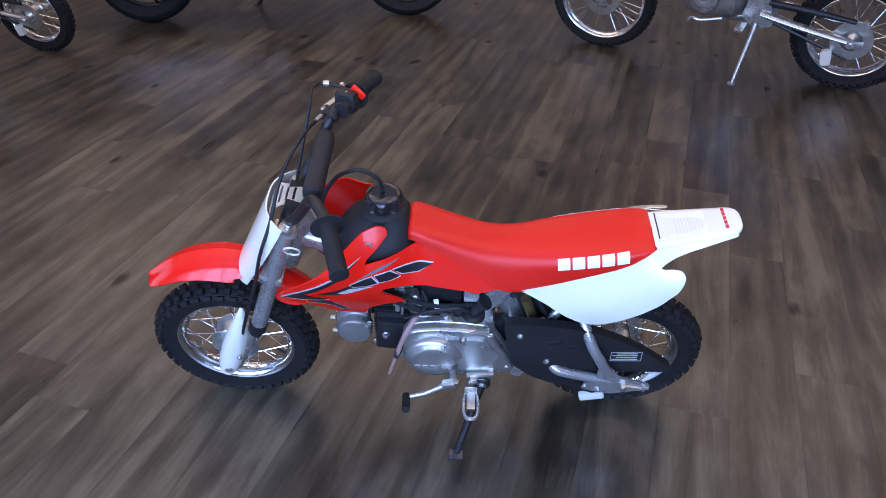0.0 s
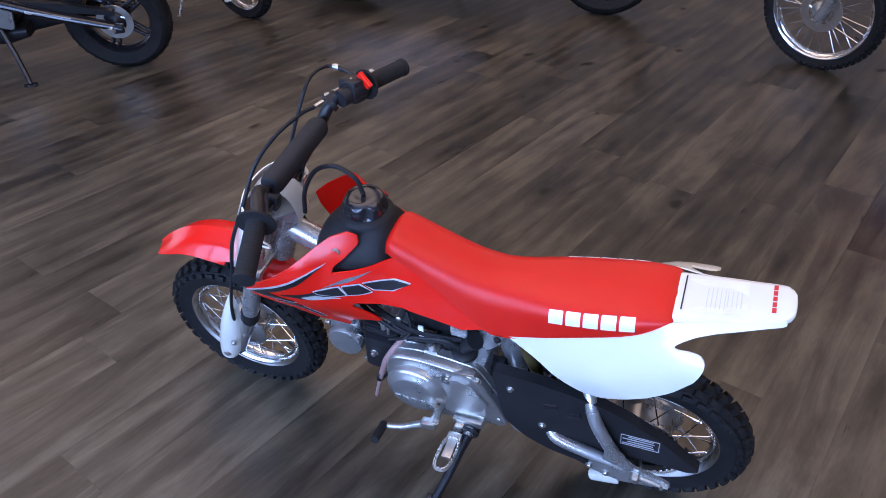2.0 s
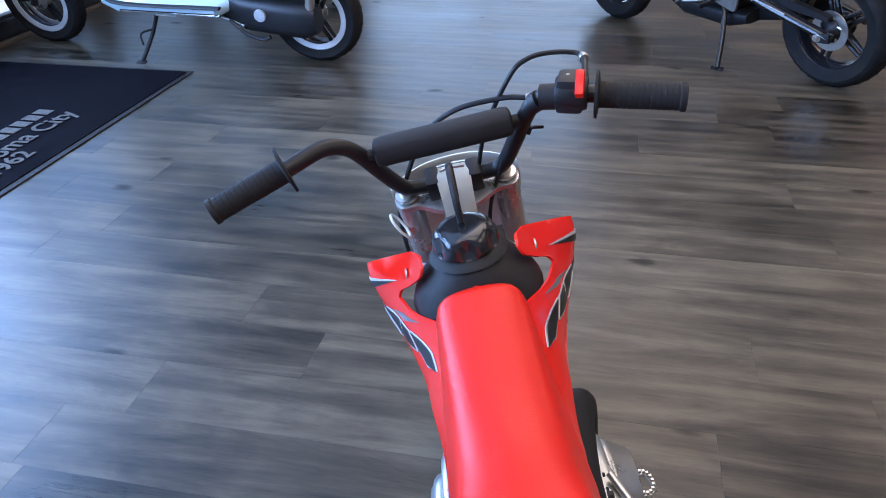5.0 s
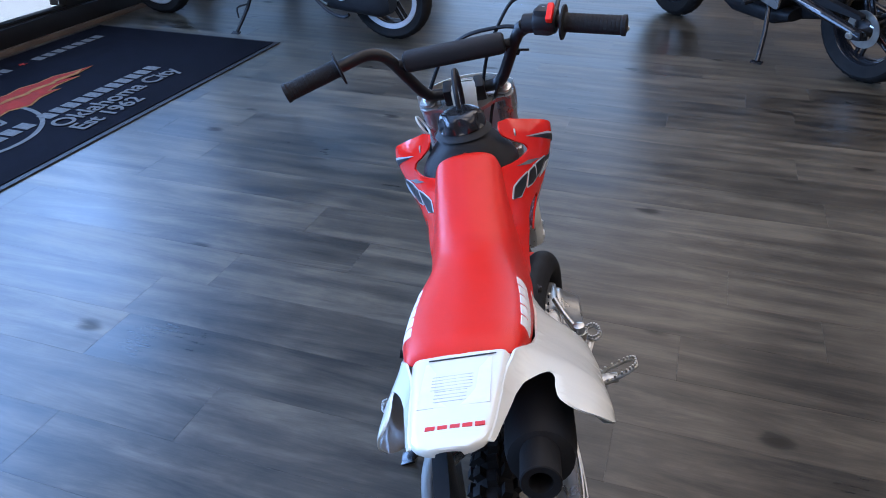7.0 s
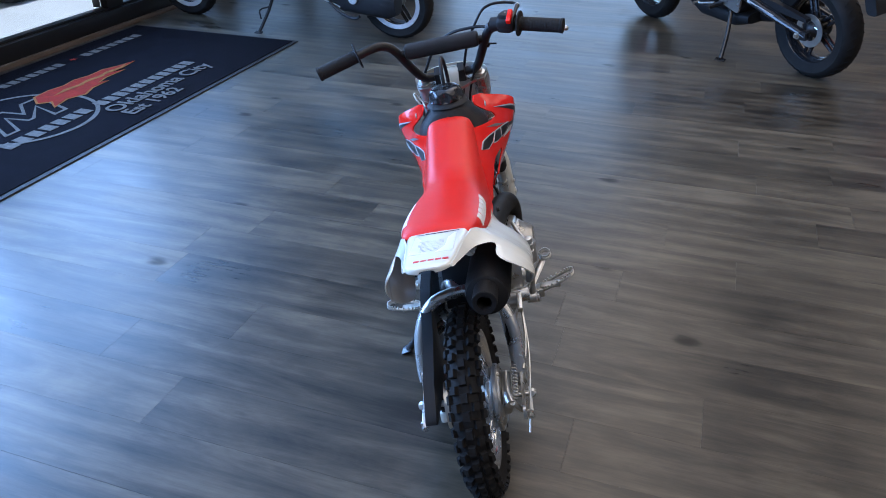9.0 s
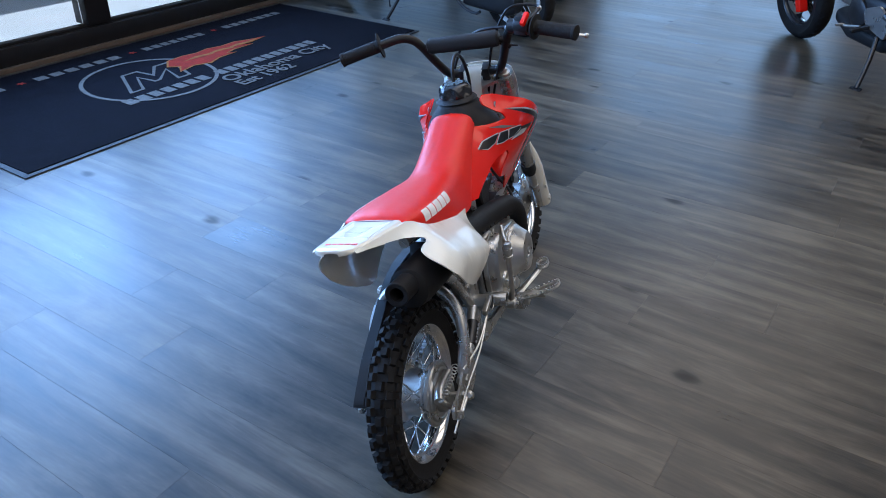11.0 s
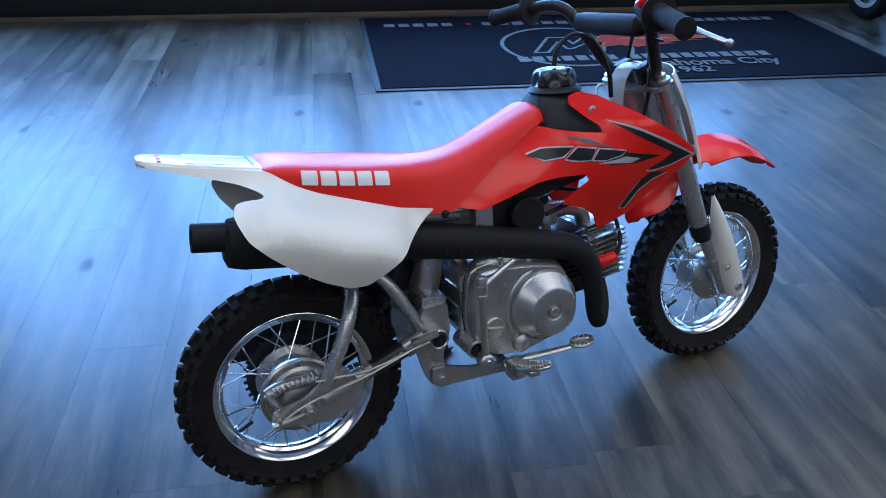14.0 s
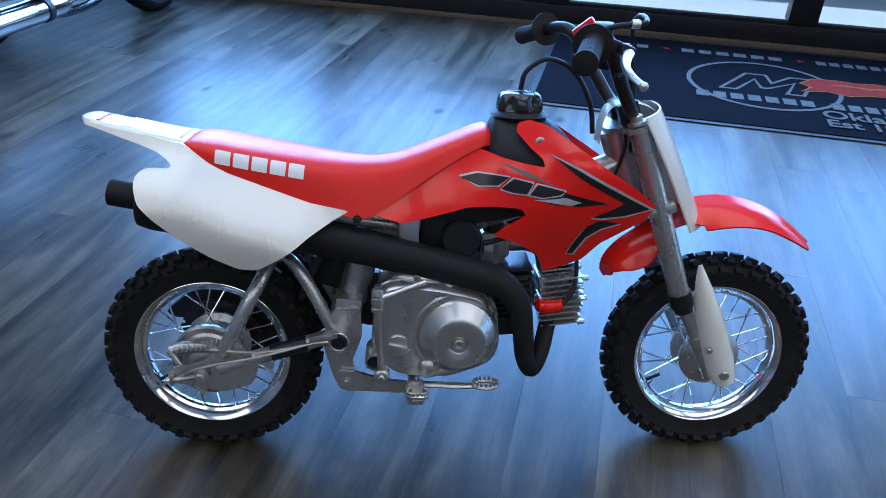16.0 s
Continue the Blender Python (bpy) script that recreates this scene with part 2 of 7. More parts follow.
def catmull(pts, n=6, closed=False):
    p = [Vector(q) for q in pts]
    if len(p) < 3:
        return p
    out, last = [], len(p) if closed else len(p) - 1
    for i in range(last):
        if closed:
            a, b, c, d = p[i - 1], p[i], p[(i + 1) % len(p)], p[(i + 2) % len(p)]
        else:
            b, c = p[i], p[i + 1]
            a = p[i - 1] if i else b * 2 - c
            d = p[i + 2] if i + 2 < len(p) else c * 2 - b
        for k in range(n):
            t = k / n
            out.append(0.5 * ((2 * b) + (c - a) * t + (2 * a - 5 * b + 4 * c - d) * t * t + (3 * b - a - 3 * c + d) * t ** 3))
    if not closed:
        out.append(p[-1])
    return out


def add_rings(bm, rings, close_ring=True, caps=True, loop=False):
    rows = [[bm.verts.new(v) for v in r] for r in rings]
    n = len(rows[0])
    pairs = list(zip(rows, rows[1:])) + ([(rows[-1], rows[0])] if loop else [])
    for a, b in pairs:
        for i in range(n if close_ring else n - 1):
            j = (i + 1) % n
            bm.faces.new((a[i], a[j], b[j], b[i]))
    if caps and not loop and close_ring:
        bm.faces.new(rows[0][::-1])
        bm.faces.new(rows[-1])
    return rows


def add_tube(bm, pts, r, seg=12, smooth=6, caps=True, squash=1.0):
    """A tube along a smoothed line; r: one radius or one for each given point."""
    path = catmull(pts, smooth) if smooth > 1 else [Vector(q) for q in pts]
    if isinstance(r, (int, float)):
        rad = [r] * len(path)
    else:
        xs = np.linspace(0, 1, len(r))
        rad = np.interp(np.linspace(0, 1, len(path)), xs, r)
    rings, up = [], None
    for i, p in enumerate(path):
        d = (path[min(i + 1, len(path) - 1)] - path[max(i - 1, 0)]).normalized()
        if up is None:
            up = d.orthogonal().normalized() if abs(d.z) > 0.9 else d.cross(Vector((0, 0, 1))).normalized()
        up = (up - d * up.dot(d)).normalized()
        side = d.cross(up)
        rings.append([p + (up * math.cos(a) + side * math.sin(a) * squash) * rad[i] for a in (2 * math.pi * k / seg for k in range(seg))])
    add_rings(bm, rings, caps=caps)


def tube(pts, r, seg=12, smooth=6, squash=1.0):
    bm = bmesh.new()
    add_tube(bm, pts, r, seg, smooth, squash=squash)
    return bm


def add_lathe(bm, profile, center=(0, 0, 0), axis="y", seg=48, loop=False, start=0.0):
    """Turns (radius, height) pairs round an axis through center."""
    c = Vector(center)
    rings = []
    for r, h in profile:
        ring = []
        for k in range(seg):
            a = start + 2 * math.pi * k / seg
            u, v = r * math.cos(a), r * math.sin(a)
            ring.append(c + Vector({"x": (h, u, v), "y": (u, h, v), "z": (u, v, h)}[axis]))
        rings.append(ring)
    add_rings(bm, rings, caps=True, loop=loop)


def lathe(profile, center=(0, 0, 0), axis="y", seg=48, loop=False):
    bm = bmesh.new()
    add_lathe(bm, profile, center, axis, seg, loop)
    return bm


def add_box(bm, center, size, rot=(0, 0, 0), bevel=0.0, segs=2):
    tmp = bmesh.new()
    bmesh.ops.create_cube(tmp, size=1)
    bmesh.ops.scale(tmp, vec=size, verts=tmp.verts)
    if bevel:
        bmesh.ops.bevel(tmp, geom=tmp.edges[:], offset=bevel, segments=segs, profile=0.6, affect="EDGES")
    bmesh.ops.transform(tmp, matrix=pose(*center, *rot), verts=tmp.verts)
    join(bm, tmp)


def join(bm, tmp):
    me = bpy.data.meshes.new("tmp")
    tmp.to_mesh(me)
    tmp.free()
    bm.from_mesh(me)
    bpy.data.meshes.remove(me)


def box(center, size, rot=(0, 0, 0), bevel=0.0, segs=2):
    bm = bmesh.new()
    add_box(bm, center, size, rot, bevel, segs)
    return bm


def add_bolt(bm, center, axis, r=0.006, h=0.006):
    """A hexagonal bolt head on a washer."""
    s = 1 if h > 0 else -1
    add_lathe(bm, [(r * 1.45, 0), (r * 1.45, 0.0015 * s)], center, axis, 14)
    add_lathe(bm, [(r, 0.0015 * s), (r, h * 0.8), (r * 0.8, h)], center, axis, 6)


def fillet(pts, r):
    out, n = [], len(pts)
    for i in range(n):
        a, b, c = (Vector((*pts[(i + k) % n][:2], 0)) for k in (-1, 0, 1))
        da, dc = (a - b), (c - b)
        if not (da.length and dc.length):
            continue
        p, q = b + da.normalized() * min(r, da.length * 0.45), b + dc.normalized() * min(r, dc.length * 0.45)
        for t in (0.0, 0.5, 1.0):
            k = p * (1 - t) ** 2 + b * 2 * t * (1 - t) + q * t * t
            out.append((k.x, k.y))
    return out


def field(points, eps=0.0):
    """A smooth height over (x, z) through a few control heights (a bent thin plate)."""
    p = np.array([q[:2] for q in points], float)
    v = np.array([q[2] for q in points], float)
    n = len(p)

    def bend(d2):
        return 0.5 * d2 * np.log(d2 + 1e-9)

    a = np.zeros((n + 3, n + 3))
    a[:n, :n] = bend(((p[:, None] - p[None]) ** 2).sum(2)) + np.eye(n) * 2e-4
    a[:n, n:] = np.c_[np.ones(n), p]
    a[n:, :n] = a[:n, n:].T
    w = np.linalg.solve(a, np.r_[v, 0, 0, 0])
    lo, hi = v.min() - 0.006, v.max() + 0.006

    def f(x, z):
        d2 = ((p - (x, z)) ** 2).sum(1)
        return float(min(hi, max(lo, bend(d2) @ w[:n] + w[n] + w[n + 1] * x + w[n + 2] * z)))
    return f


def panel(outline, height, thick=0.003, step=0.02, round_=0.006, flip=1):
    """A curved sheet: an outline in x, z, cut fine, pushed out to y = flip * height(x, z), with thickness inwards."""
    bm = bmesh.new()
    pts = fillet(outline, round_) if round_ else outline
    bm.faces.new([bm.verts.new((x, 0, z)) for x, z in pts]).normal_update()
    bmesh.ops.triangulate(bm, faces=bm.faces[:])
    xs, zs = [p[0] for p in pts], [p[1] for p in pts]
    for lo, hi, no in ((min(xs), max(xs), (1, 0, 0)), (min(zs), max(zs), (0, 0, 1))):
        for k in range(1, max(2, int((hi - lo) / step) + 1)):
            v = lo + (hi - lo) * k / max(2, int((hi - lo) / step) + 1)
            bmesh.ops.bisect_plane(bm, geom=bm.verts[:] + bm.edges[:] + bm.faces[:], plane_co=Vector(no) * v, plane_no=no)
    base = bm.faces[:]
    for v in bm.verts:
        v.co.y = flip * height(v.co.x, v.co.z)
    back = bmesh.ops.duplicate(bm, geom=base)
    vmap = back["vert_map"]
    rim = [e for e in bm.edges if e.is_boundary and e.verts[0] in vmap and e.verts[0].index >= 0]
    orig = [e for e in rim if e.verts[0] in {v for f in base for v in f.verts}]
    for v in {v for f in base for v in f.verts}:
        vmap[v].co.y -= flip * thick
    for e in orig:
        a, b = e.verts
        try:
            bm.faces.new((a, b, vmap[b], vmap[a]))
        except ValueError:
            pass
    return bm


def oval(cx, cy, cz, ry, rz, n=20, p=2.4, axis="x", tilt=0.0):
    """A rounded-box ring in the plane across an axis."""
    out = []
    for k in range(n):
        a = 2 * math.pi * k / n
        c, s = math.cos(a), math.sin(a)
        u, v = math.copysign(abs(c) ** (2 / p), c) * ry, math.copysign(abs(s) ** (2 / p), s) * rz
        if axis == "x":
            out.append(Vector((cx + v * tilt, cy + u, cz + v)))
        elif axis == "z":
            out.append(Vector((cx + u, cy + v, cz)))
        else:
            out.append(Vector((cx + u, cy, cz + v)))
    return out


# ---- the shop ----
MULLIONS = (-3.855, -2.58, -1.305, -0.03, 1.245, 2.52, 3.795, 5.07)
X0, X1, Y0, CEIL = -4.60, 6.50, -9.0, 3.0


def shop():
    sub = link_mesh("floor", box(((X0 + X1) / 2, Y0 / 2, -0.055), (X1 - X0, -Y0, 0.10)), M_SUB, m=ROOM)
    tagged(sub, "grey-brown wood-look vinyl plank floor of a showroom", "floor", kind="structure")
    ceiling = link_mesh("ceiling", box(((X0 + X1) / 2, Y0 / 2, CEIL + 0.06), (X1 - X0 + 0.3, -Y0 + 0.3, 0.12)), M_CEIL, m=ROOM)
    tagged(ceiling, "plain white suspended ceiling above the showroom", "ceiling", kind="structure")
    # shop front: base rail, header, posts and panes
    front = link_mesh("wall_north", box(((X0 + X1) / 2, 0.06, 2.76), (X1 - X0, 0.14, 0.48), bevel=0.004), M_BRONZE, m=ROOM)
    tagged(front, "dark bronze aluminium shop front with large glass panes", "shop front", kind="structure")
    part("base_rail", box(((X0 + X1) / 2, 0.06, 0.058), (X1 - X0, 0.14, 0.116), bevel=0.005), M_BRONZE, front)
    part("glazing_bead", box(((X0 + X1) / 2, 0.045, 0.124), (X1 - X0, 0.05, 0.016), bevel=0.003), M_BRONZE, front)
    part("base_trim", box(((X0 + X1) / 2, -0.026, 0.012), (X1 - X0, 0.026, 0.026), bevel=0.004), M_TRIM, front, "brown wooden base trim")
    for x in MULLIONS:
        part("mullion", box((x, 0.06, 1.33), (0.145, 0.12, 2.40), bevel=0.004), M_BRONZE, front)
    for a, b in zip((X0, *MULLIONS), (*MULLIONS, X1)):
        if b - a > 0.3:
            pane = part("pane", box(((a + b) / 2, 0.055, 1.325), (b - a - 0.147, 0.006, 2.386)), M_GLASS, front)
            pane.visible_shadow = False
    # end wall with its glazed opening, and the closed walls
    east = link_mesh("wall_east", box((X1 + 0.07, -6.15, 1.5), (0.14, 5.7, 3.0), bevel=0.003), M_WALL, m=ROOM)
    tagged(east, "plain painted wall with one wide glazed opening", "wall", kind="structure")
    part("wall_pier", box((X1 + 0.07, -0.40, 1.5), (0.14, 0.79, 3.0), bevel=0.003), M_WALL, east)
    part("wall_header", box((X1 + 0.07, -2.047, 2.73), (0.14, 2.50, 0.54), bevel=0.003), M_WALL, east)
    win = link_mesh("window_1", box((X1 + 0.07, -2.05, 0.05), (0.12, 2.48, 0.10), bevel=0.004), M_BRONZE, m=ROOM)
    tagged(win, "wide glazed opening in a dark metal frame", "window", kind="structure")
    for y in (-0.83, -2.05, -3.26):
        part("window_frame", box((X1 + 0.07, y, 1.275), (0.10, 0.06, 2.34), bevel=0.004), M_BRONZE, win)
    for y in (-1.44, -2.655):
        pane = part("pane", box((X1 + 0.07, y, 1.275), (0.006, 1.14, 2.34)), M_GLASS, win)
        pane.visible_shadow = False
    for name, c, s in (("wall_south", ((X0 + X1) / 2, Y0 - 0.07, 1.5), (X1 - X0 + 0.28, 0.14, 3.0)), ("wall_west", (X0 - 0.07, Y0 / 2, 1.5), (0.14, -Y0, 3.0))):
        tagged(link_mesh(name, box(c, s, bevel=0.003), M_WALL, m=ROOM), "plain painted showroom wall in a neutral tone", "wall", kind="structure")
    out = link_mesh("ground", box((0, 0, -0.06), (600, 600, 0.10)), M_CONC, m=ROOM @ pose(0, 0, -0.005))
    tagged(out, "pale concrete paving in front of the shop", "paving", kind="structure")


def mat():
    """The door mat: rubber edge, carpet, and its woven print as plain shapes."""
    m = thing("door_mat", "dark navy carpet door mat with a grey and red printed emblem", "door mat", ROOM @ pose(1.285, -0.672, 0, 0, 0, 0))
    w, d = 2.575, 1.183
    part("edging", box((0, 0, 0.0035), (w, d, 0.005), bevel=0.002), M_MATEDGE, m)
    part("carpet", box((0, 0, 0.0075), (w - 0.05, d - 0.05, 0.005), bevel=0.0015), M_MAT, m)
    base_z = 0.0104

    layer = [0]

    def flat(name, outline, mat_, label="", hole=None):
        bm = bmesh.new()
        layer[0] += 1
        z = base_z + 0.00005 * layer[0]
        if hole:
            a, b = [bm.verts.new((x, y, z)) for x, y in outline], [bm.verts.new((x, y, z)) for x, y in hole]
            c, e = [bm.verts.new((x, y, z + 0.001)) for x, y in outline], [bm.verts.new((x, y, z + 0.001)) for x, y in hole]
            n = len(a)
            for i in range(n):
                j = (i + 1) % n
                for q in ((a[i], a[j], b[j], b[i]), (c[i], c[j], e[j], e[i]), (a[i], a[j], c[j], c[i]), (b[i], b[j], e[j], e[i])):
                    bm.faces.new(q)
        else:
            f = bm.faces.new([bm.verts.new((x, y, z)) for x, y in outline])
            f.normal_update()
            r = bmesh.ops.extrude_face_region(bm, geom=[f])
            bmesh.ops.translate(bm, vec=(0, 0, 0.001), verts=[v for v in r["geom"] if isinstance(v, bmesh.types.BMVert)])
        return part(name, bm, mat_, m, label)

    # row of four words along the far edge, one block for each letter, red stars between
    for word, x, pitch in ((5, -1.165, 0.078), (6, -0.630, 0.084), (7, 0.013, 0.062), (7, 0.599, 0.070)):
        for k in range(word):
            w_ = pitch * 0.72
            flat("letter_block", [(x, 0.372), (x + w_, 0.372), (x + w_, 0.432), (x, 0.432)], M_MATPRINT)
            x += pitch
    for x in (-0.705, -0.062, 0.520):
        flat("star", [(x + 0.024 * math.cos(a) * (1 if k % 2 else 0.45), 0.402 + 0.024 * math.sin(a) * (1 if k % 2 else 0.45)) for k, a in ((k, 2 * math.pi * k / 10) for k in range(10))], M_MATRED)
    ring = [2 * math.pi * k / 56 for k in range(56)]
    cx, cy = -0.285, -0.035
    flat("emblem_ring", [(cx + 0.335 * math.cos(a), cy + 0.330 * math.sin(a)) for a in ring], M_MATPRINT, "grey oval ring",
         [(cx + 0.315 * math.cos(a), cy + 0.310 * math.sin(a)) for a in ring])
    # the angular mark inside the ring
    def offset(pts, d):
        out, n = [], len(pts)
        for k in range(n):
            a, b, c = (Vector(pts[(k + j) % n]) for j in (-1, 0, 1))
            e, f = (b - a).normalized(), (c - b).normalized()
            u, v = Vector((-e.y, e.x)), Vector((-f.y, f.x))
            w_ = (u + v) / max(0.35, 1 + u.dot(v))
            out.append(tuple(b + w_ * d))
        return out

    mark = [(-0.62, -0.34), (-0.20, 0.46), (0.10, 0.46), (0.14, 0.14), (0.40, 0.46), (0.78, 0.46), (0.50, -0.34), (0.24, -0.34), (0.42, 0.16), (0.06, -0.18), (-0.06, -0.18), (-0.10, 0.16), (-0.36, -0.34)]
    mark = [(cx + 0.33 * x, cy + 0.33 * y) for x, y in mark]
    flat("emblem_mark", mark, M_MATPRINT, "thin grey outlined mark", offset(mark, -0.016))
    # flames: orange outline below, red above
    flames = [(x * 0.86 - 0.03, y * 1.15 - 0.06) for x, y in [(-0.02, 0.155), (0.10, 0.165), (0.20, 0.15), (0.30, 0.165), (0.40, 0.145), (0.52, 0.15), (0.62, 0.12), (0.74, 0.105), (0.60, 0.095), (0.48, 0.09),
              (0.56, 0.06), (0.40, 0.065), (0.30, 0.04), (0.36, 0.02), (0.22, 0.02), (0.12, -0.01), (0.02, 0.02), (-0.10, -0.005), (-0.04, 0.05), (-0.09, 0.09)]]
    flat("flame_edge", offset(flames, 0.011), M_MATYEL, "orange flame outline")
    base_z += 0.0012
    flat("flame", flames, M_MATRED, "red flame")
    base_z += 0.0012
    for fx in (0.12, 0.27, 0.42):
        flat("flame_edge", [(fx - 0.13, 0.045), (fx - 0.03, 0.070), (fx + 0.05, 0.055), (fx + 0.13, 0.068), (fx + 0.06, 0.030), (fx - 0.03, 0.042)], M_MATYEL, "orange flame lick")
    base_z = 0.0104
    for word, x, pitch in ((7, -0.585, 0.072), (11, -0.030, 0.067)):
        for k in range(word):
            w_ = pitch * 0.74
            flat("letter_block", [(x, -0.277), (x + w_, -0.277), (x + w_, -0.203), (x, -0.203)], M_MATPRINT)
            x += pitch
    for text, x, y, size in (("Oklahoma City", -0.09, -0.395, 0.125), ("Est 1962", -0.09, -0.490, 0.110)):
        cu = bpy.data.curves.new("print", "FONT")
        cu.body, cu.size, cu.extrude, cu.offset = text, size, 0.0006, 0.0022
        tmp = new("print", cu)
        bpy.context.view_layer.update()
        me = bpy.data.meshes.new_from_object(tmp.evaluated_get(bpy.context.evaluated_depsgraph_get()))
        bpy.data.objects.remove(tmp)
        me.materials.clear()
        me.materials.append(M_MATPRINT)
        ob = new("lettering", me)
        ob.parent, ob.matrix_basis = m, pose(x, y, 0.0150)
        tagged(ob, "grey woven words " + text)


shop()
mat()


# ---- wheels ----
def wheel(name, parent, x, R, rim_r, width, label, knobs=True, spokes=28, disc=False, rim_mat=None, hub_r=0.05, hub_w=0.052, y=0.0, tread=38, slim=False, tyre_mat=None, cast=0, hub_mat=None):
    """A wheel with its axle at (x, y, R): hub with tyre, rim and spokes under it."""
    rim_mat = rim_mat or M_CHROME
    at = pose(x, y, R)
    hw = width / 2
    bm = bmesh.new()
    add_lathe(bm, [(0.012, -hub_w * 0.78), (hub_r * 0.55, -hub_w * 0.62), (hub_r, -hub_w * 0.5), (hub_r * 1.06, -hub_w * 0.44), (hub_r * 1.06, -hub_w * 0.36), (hub_r * 0.86, -hub_w * 0.28),
                   (hub_r * 0.84, hub_w * 0.28), (hub_r * 1.06, hub_w * 0.36), (hub_r * 1.06, hub_w * 0.44), (hub_r, hub_w * 0.5), (hub_r * 0.55, hub_w * 0.62), (0.012, hub_w * 0.78)], seg=40)
    for s in (-1, 1):
        for k in range(8):
            a = k * math.pi / 4
            add_bolt(bm, (hub_r * 0.78 * math.cos(a), s * hub_w * 0.53, hub_r * 0.78 * math.sin(a)), "y", 0.0032, s * 0.004)
    root = part(name, bm, hub_mat or M_CAST, parent, label, m=at)
    # tyre carcass
    side = R - rim_r
    prof = []
    for k in range(17):
        a = math.radians(-108 + 216 * k / 16)
        prof.append((rim_r + side * 0.50 + side * 0.47 * math.cos(a) * (0.85 if knobs else 1.06), hw * 0.96 * math.sin(a) * (1.0 if abs(a) < 1.6 else 0.92)))
    prof += [(rim_r + 0.004, hw * 0.70), (rim_r + 0.003, hw * 0.3), (rim_r + 0.003, -hw * 0.3), (rim_r + 0.004, -hw * 0.70)]
    bm = bmesh.new()
    add_lathe(bm, prof, seg=72, loop=True)
    tyre = part("tyre", bm, tyre_mat or M_RUBBER, root, "black knobbly rubber tyre" if knobs else "black rubber road tyre", m=None)
    if knobs:
        bm = bmesh.new()
        rng = random.Random(7)
        rows_ = ((-68, 0.34, 0.0, 0.0150), (-36, 0.42, 0.5, 0.0150), (0, 0.46, 0.0, 0.0150), (36, 0.42, 0.5, 0.0150), (68, 0.34, 0.0, 0.0150))
        for deg, wid, phase, tall in rows_:
            a = math.radians(deg)
            rr, yy = rim_r + side * 0.50 + side * 0.455 * math.cos(a), hw * 0.93 * math.sin(a)
            for k in range(tread):
                b = 2 * math.pi * (k + phase) / tread
                pitch = 2 * math.pi * R / tread
                ln = pitch * (0.58 if abs(deg) != 36 else 0.54)
                tmp = bmesh.new()
                bmesh.ops.create_cube(tmp, size=1)
                for v in tmp.verts:
                    if v.co.z > 0:
                        v.co.x *= 0.84
                        v.co.y *= 0.84
                bmesh.ops.scale(tmp, vec=(ln, hw * wid, tall * side / 0.06), verts=tmp.verts)
                bmesh.ops.transform(tmp, matrix=pose(0, yy, 0) @ Matrix.Rotation(b, 4, "Y") @ pose(0, 0, rr, -deg * 0.8, 0, rng.uniform(-3, 3)), verts=tmp.verts)
                idx = [bm.verts.new(v.co) for v in tmp.verts]
                for f in tmp.faces:
                    bm.faces.new([idx[v.index] for v in f.verts])
                tmp.free()
        ob = part("tread", bm, tyre_mat or M_RUBBER, tyre, "moulded tread blocks")
        ob["kind"] = "stuff"
    else:
        bm = bmesh.new()
        for k in range(36):
            b = 2 * math.pi * k / 36
            for s in (-1, 1):
                add_box(bm, (0, 0, 0), (0.004, hw * 0.55, 0.002), (0, 0, 0))
                vs = bm.verts[-8:]
                bmesh.ops.transform(bm, matrix=Matrix.Rotation(b + s * 0.04, 4, "Y") @ pose(0, s * hw * 0.45, rim_r + side * 0.955, s * -20, 0, s * 35), verts=vs)
        ob = part("tread", bm, tyre_mat or M_RUBBER, tyre, "tread sipes")
        ob["kind"] = "stuff"
    # rim
    rw = hw * 0.72
    part("rim", lathe([(rim_r + 0.004, -rw), (rim_r + 0.007, -rw * 0.93), (rim_r + 0.001, -rw * 0.84), (rim_r - 0.004, -rw * 0.62), (rim_r - 0.014, -rw * 0.35), (rim_r - 0.016, 0),
                       (rim_r - 0.014, rw * 0.35), (rim_r - 0.004, rw * 0.62), (rim_r + 0.001, rw * 0.84), (rim_r + 0.007, rw * 0.93), (rim_r + 0.004, rw), (rim_r - 0.0005, rw * 0.9),
                       (rim_r - 0.009, rw * 0.5), (rim_r - 0.010, 0), (rim_r - 0.009, -rw * 0.5), (rim_r - 0.0005, -rw * 0.9)], seg=72, loop=True), rim_mat, root, "bright metal rim")
    if cast:
        for k in range(cast):
            a = 2 * math.pi * k / cast
            bm = bmesh.new()
            for s in (-0.16, 0.16):
                p, q = (hub_r * math.cos(a + s * 2), 0, hub_r * math.sin(a + s * 2)), ((rim_r - 0.008) * math.cos(a + s * 0.6), 0, (rim_r - 0.008) * math.sin(a + s * 0.6))
                add_tube(bm, [p, q], [0.012, 0.009], 8, 1)
            part("cast_spoke", bm, M_GLOSS, root)
    else:
        half = spokes // 2
        bm = bmesh.new()
        L = rim_r - 0.012
        add_tube(bm, [(0, 0, 0), (0, 0, 1)], [0.0016, 0.0016], 6, 1)
        add_lathe(bm, [(0.0030, 0.955), (0.0030, 1.0)], axis="z", seg=6)
        me = bpy.data.meshes.new("spoke")
        bm.to_mesh(me)
        bm.free()
        me.materials.append(M_CHROME)
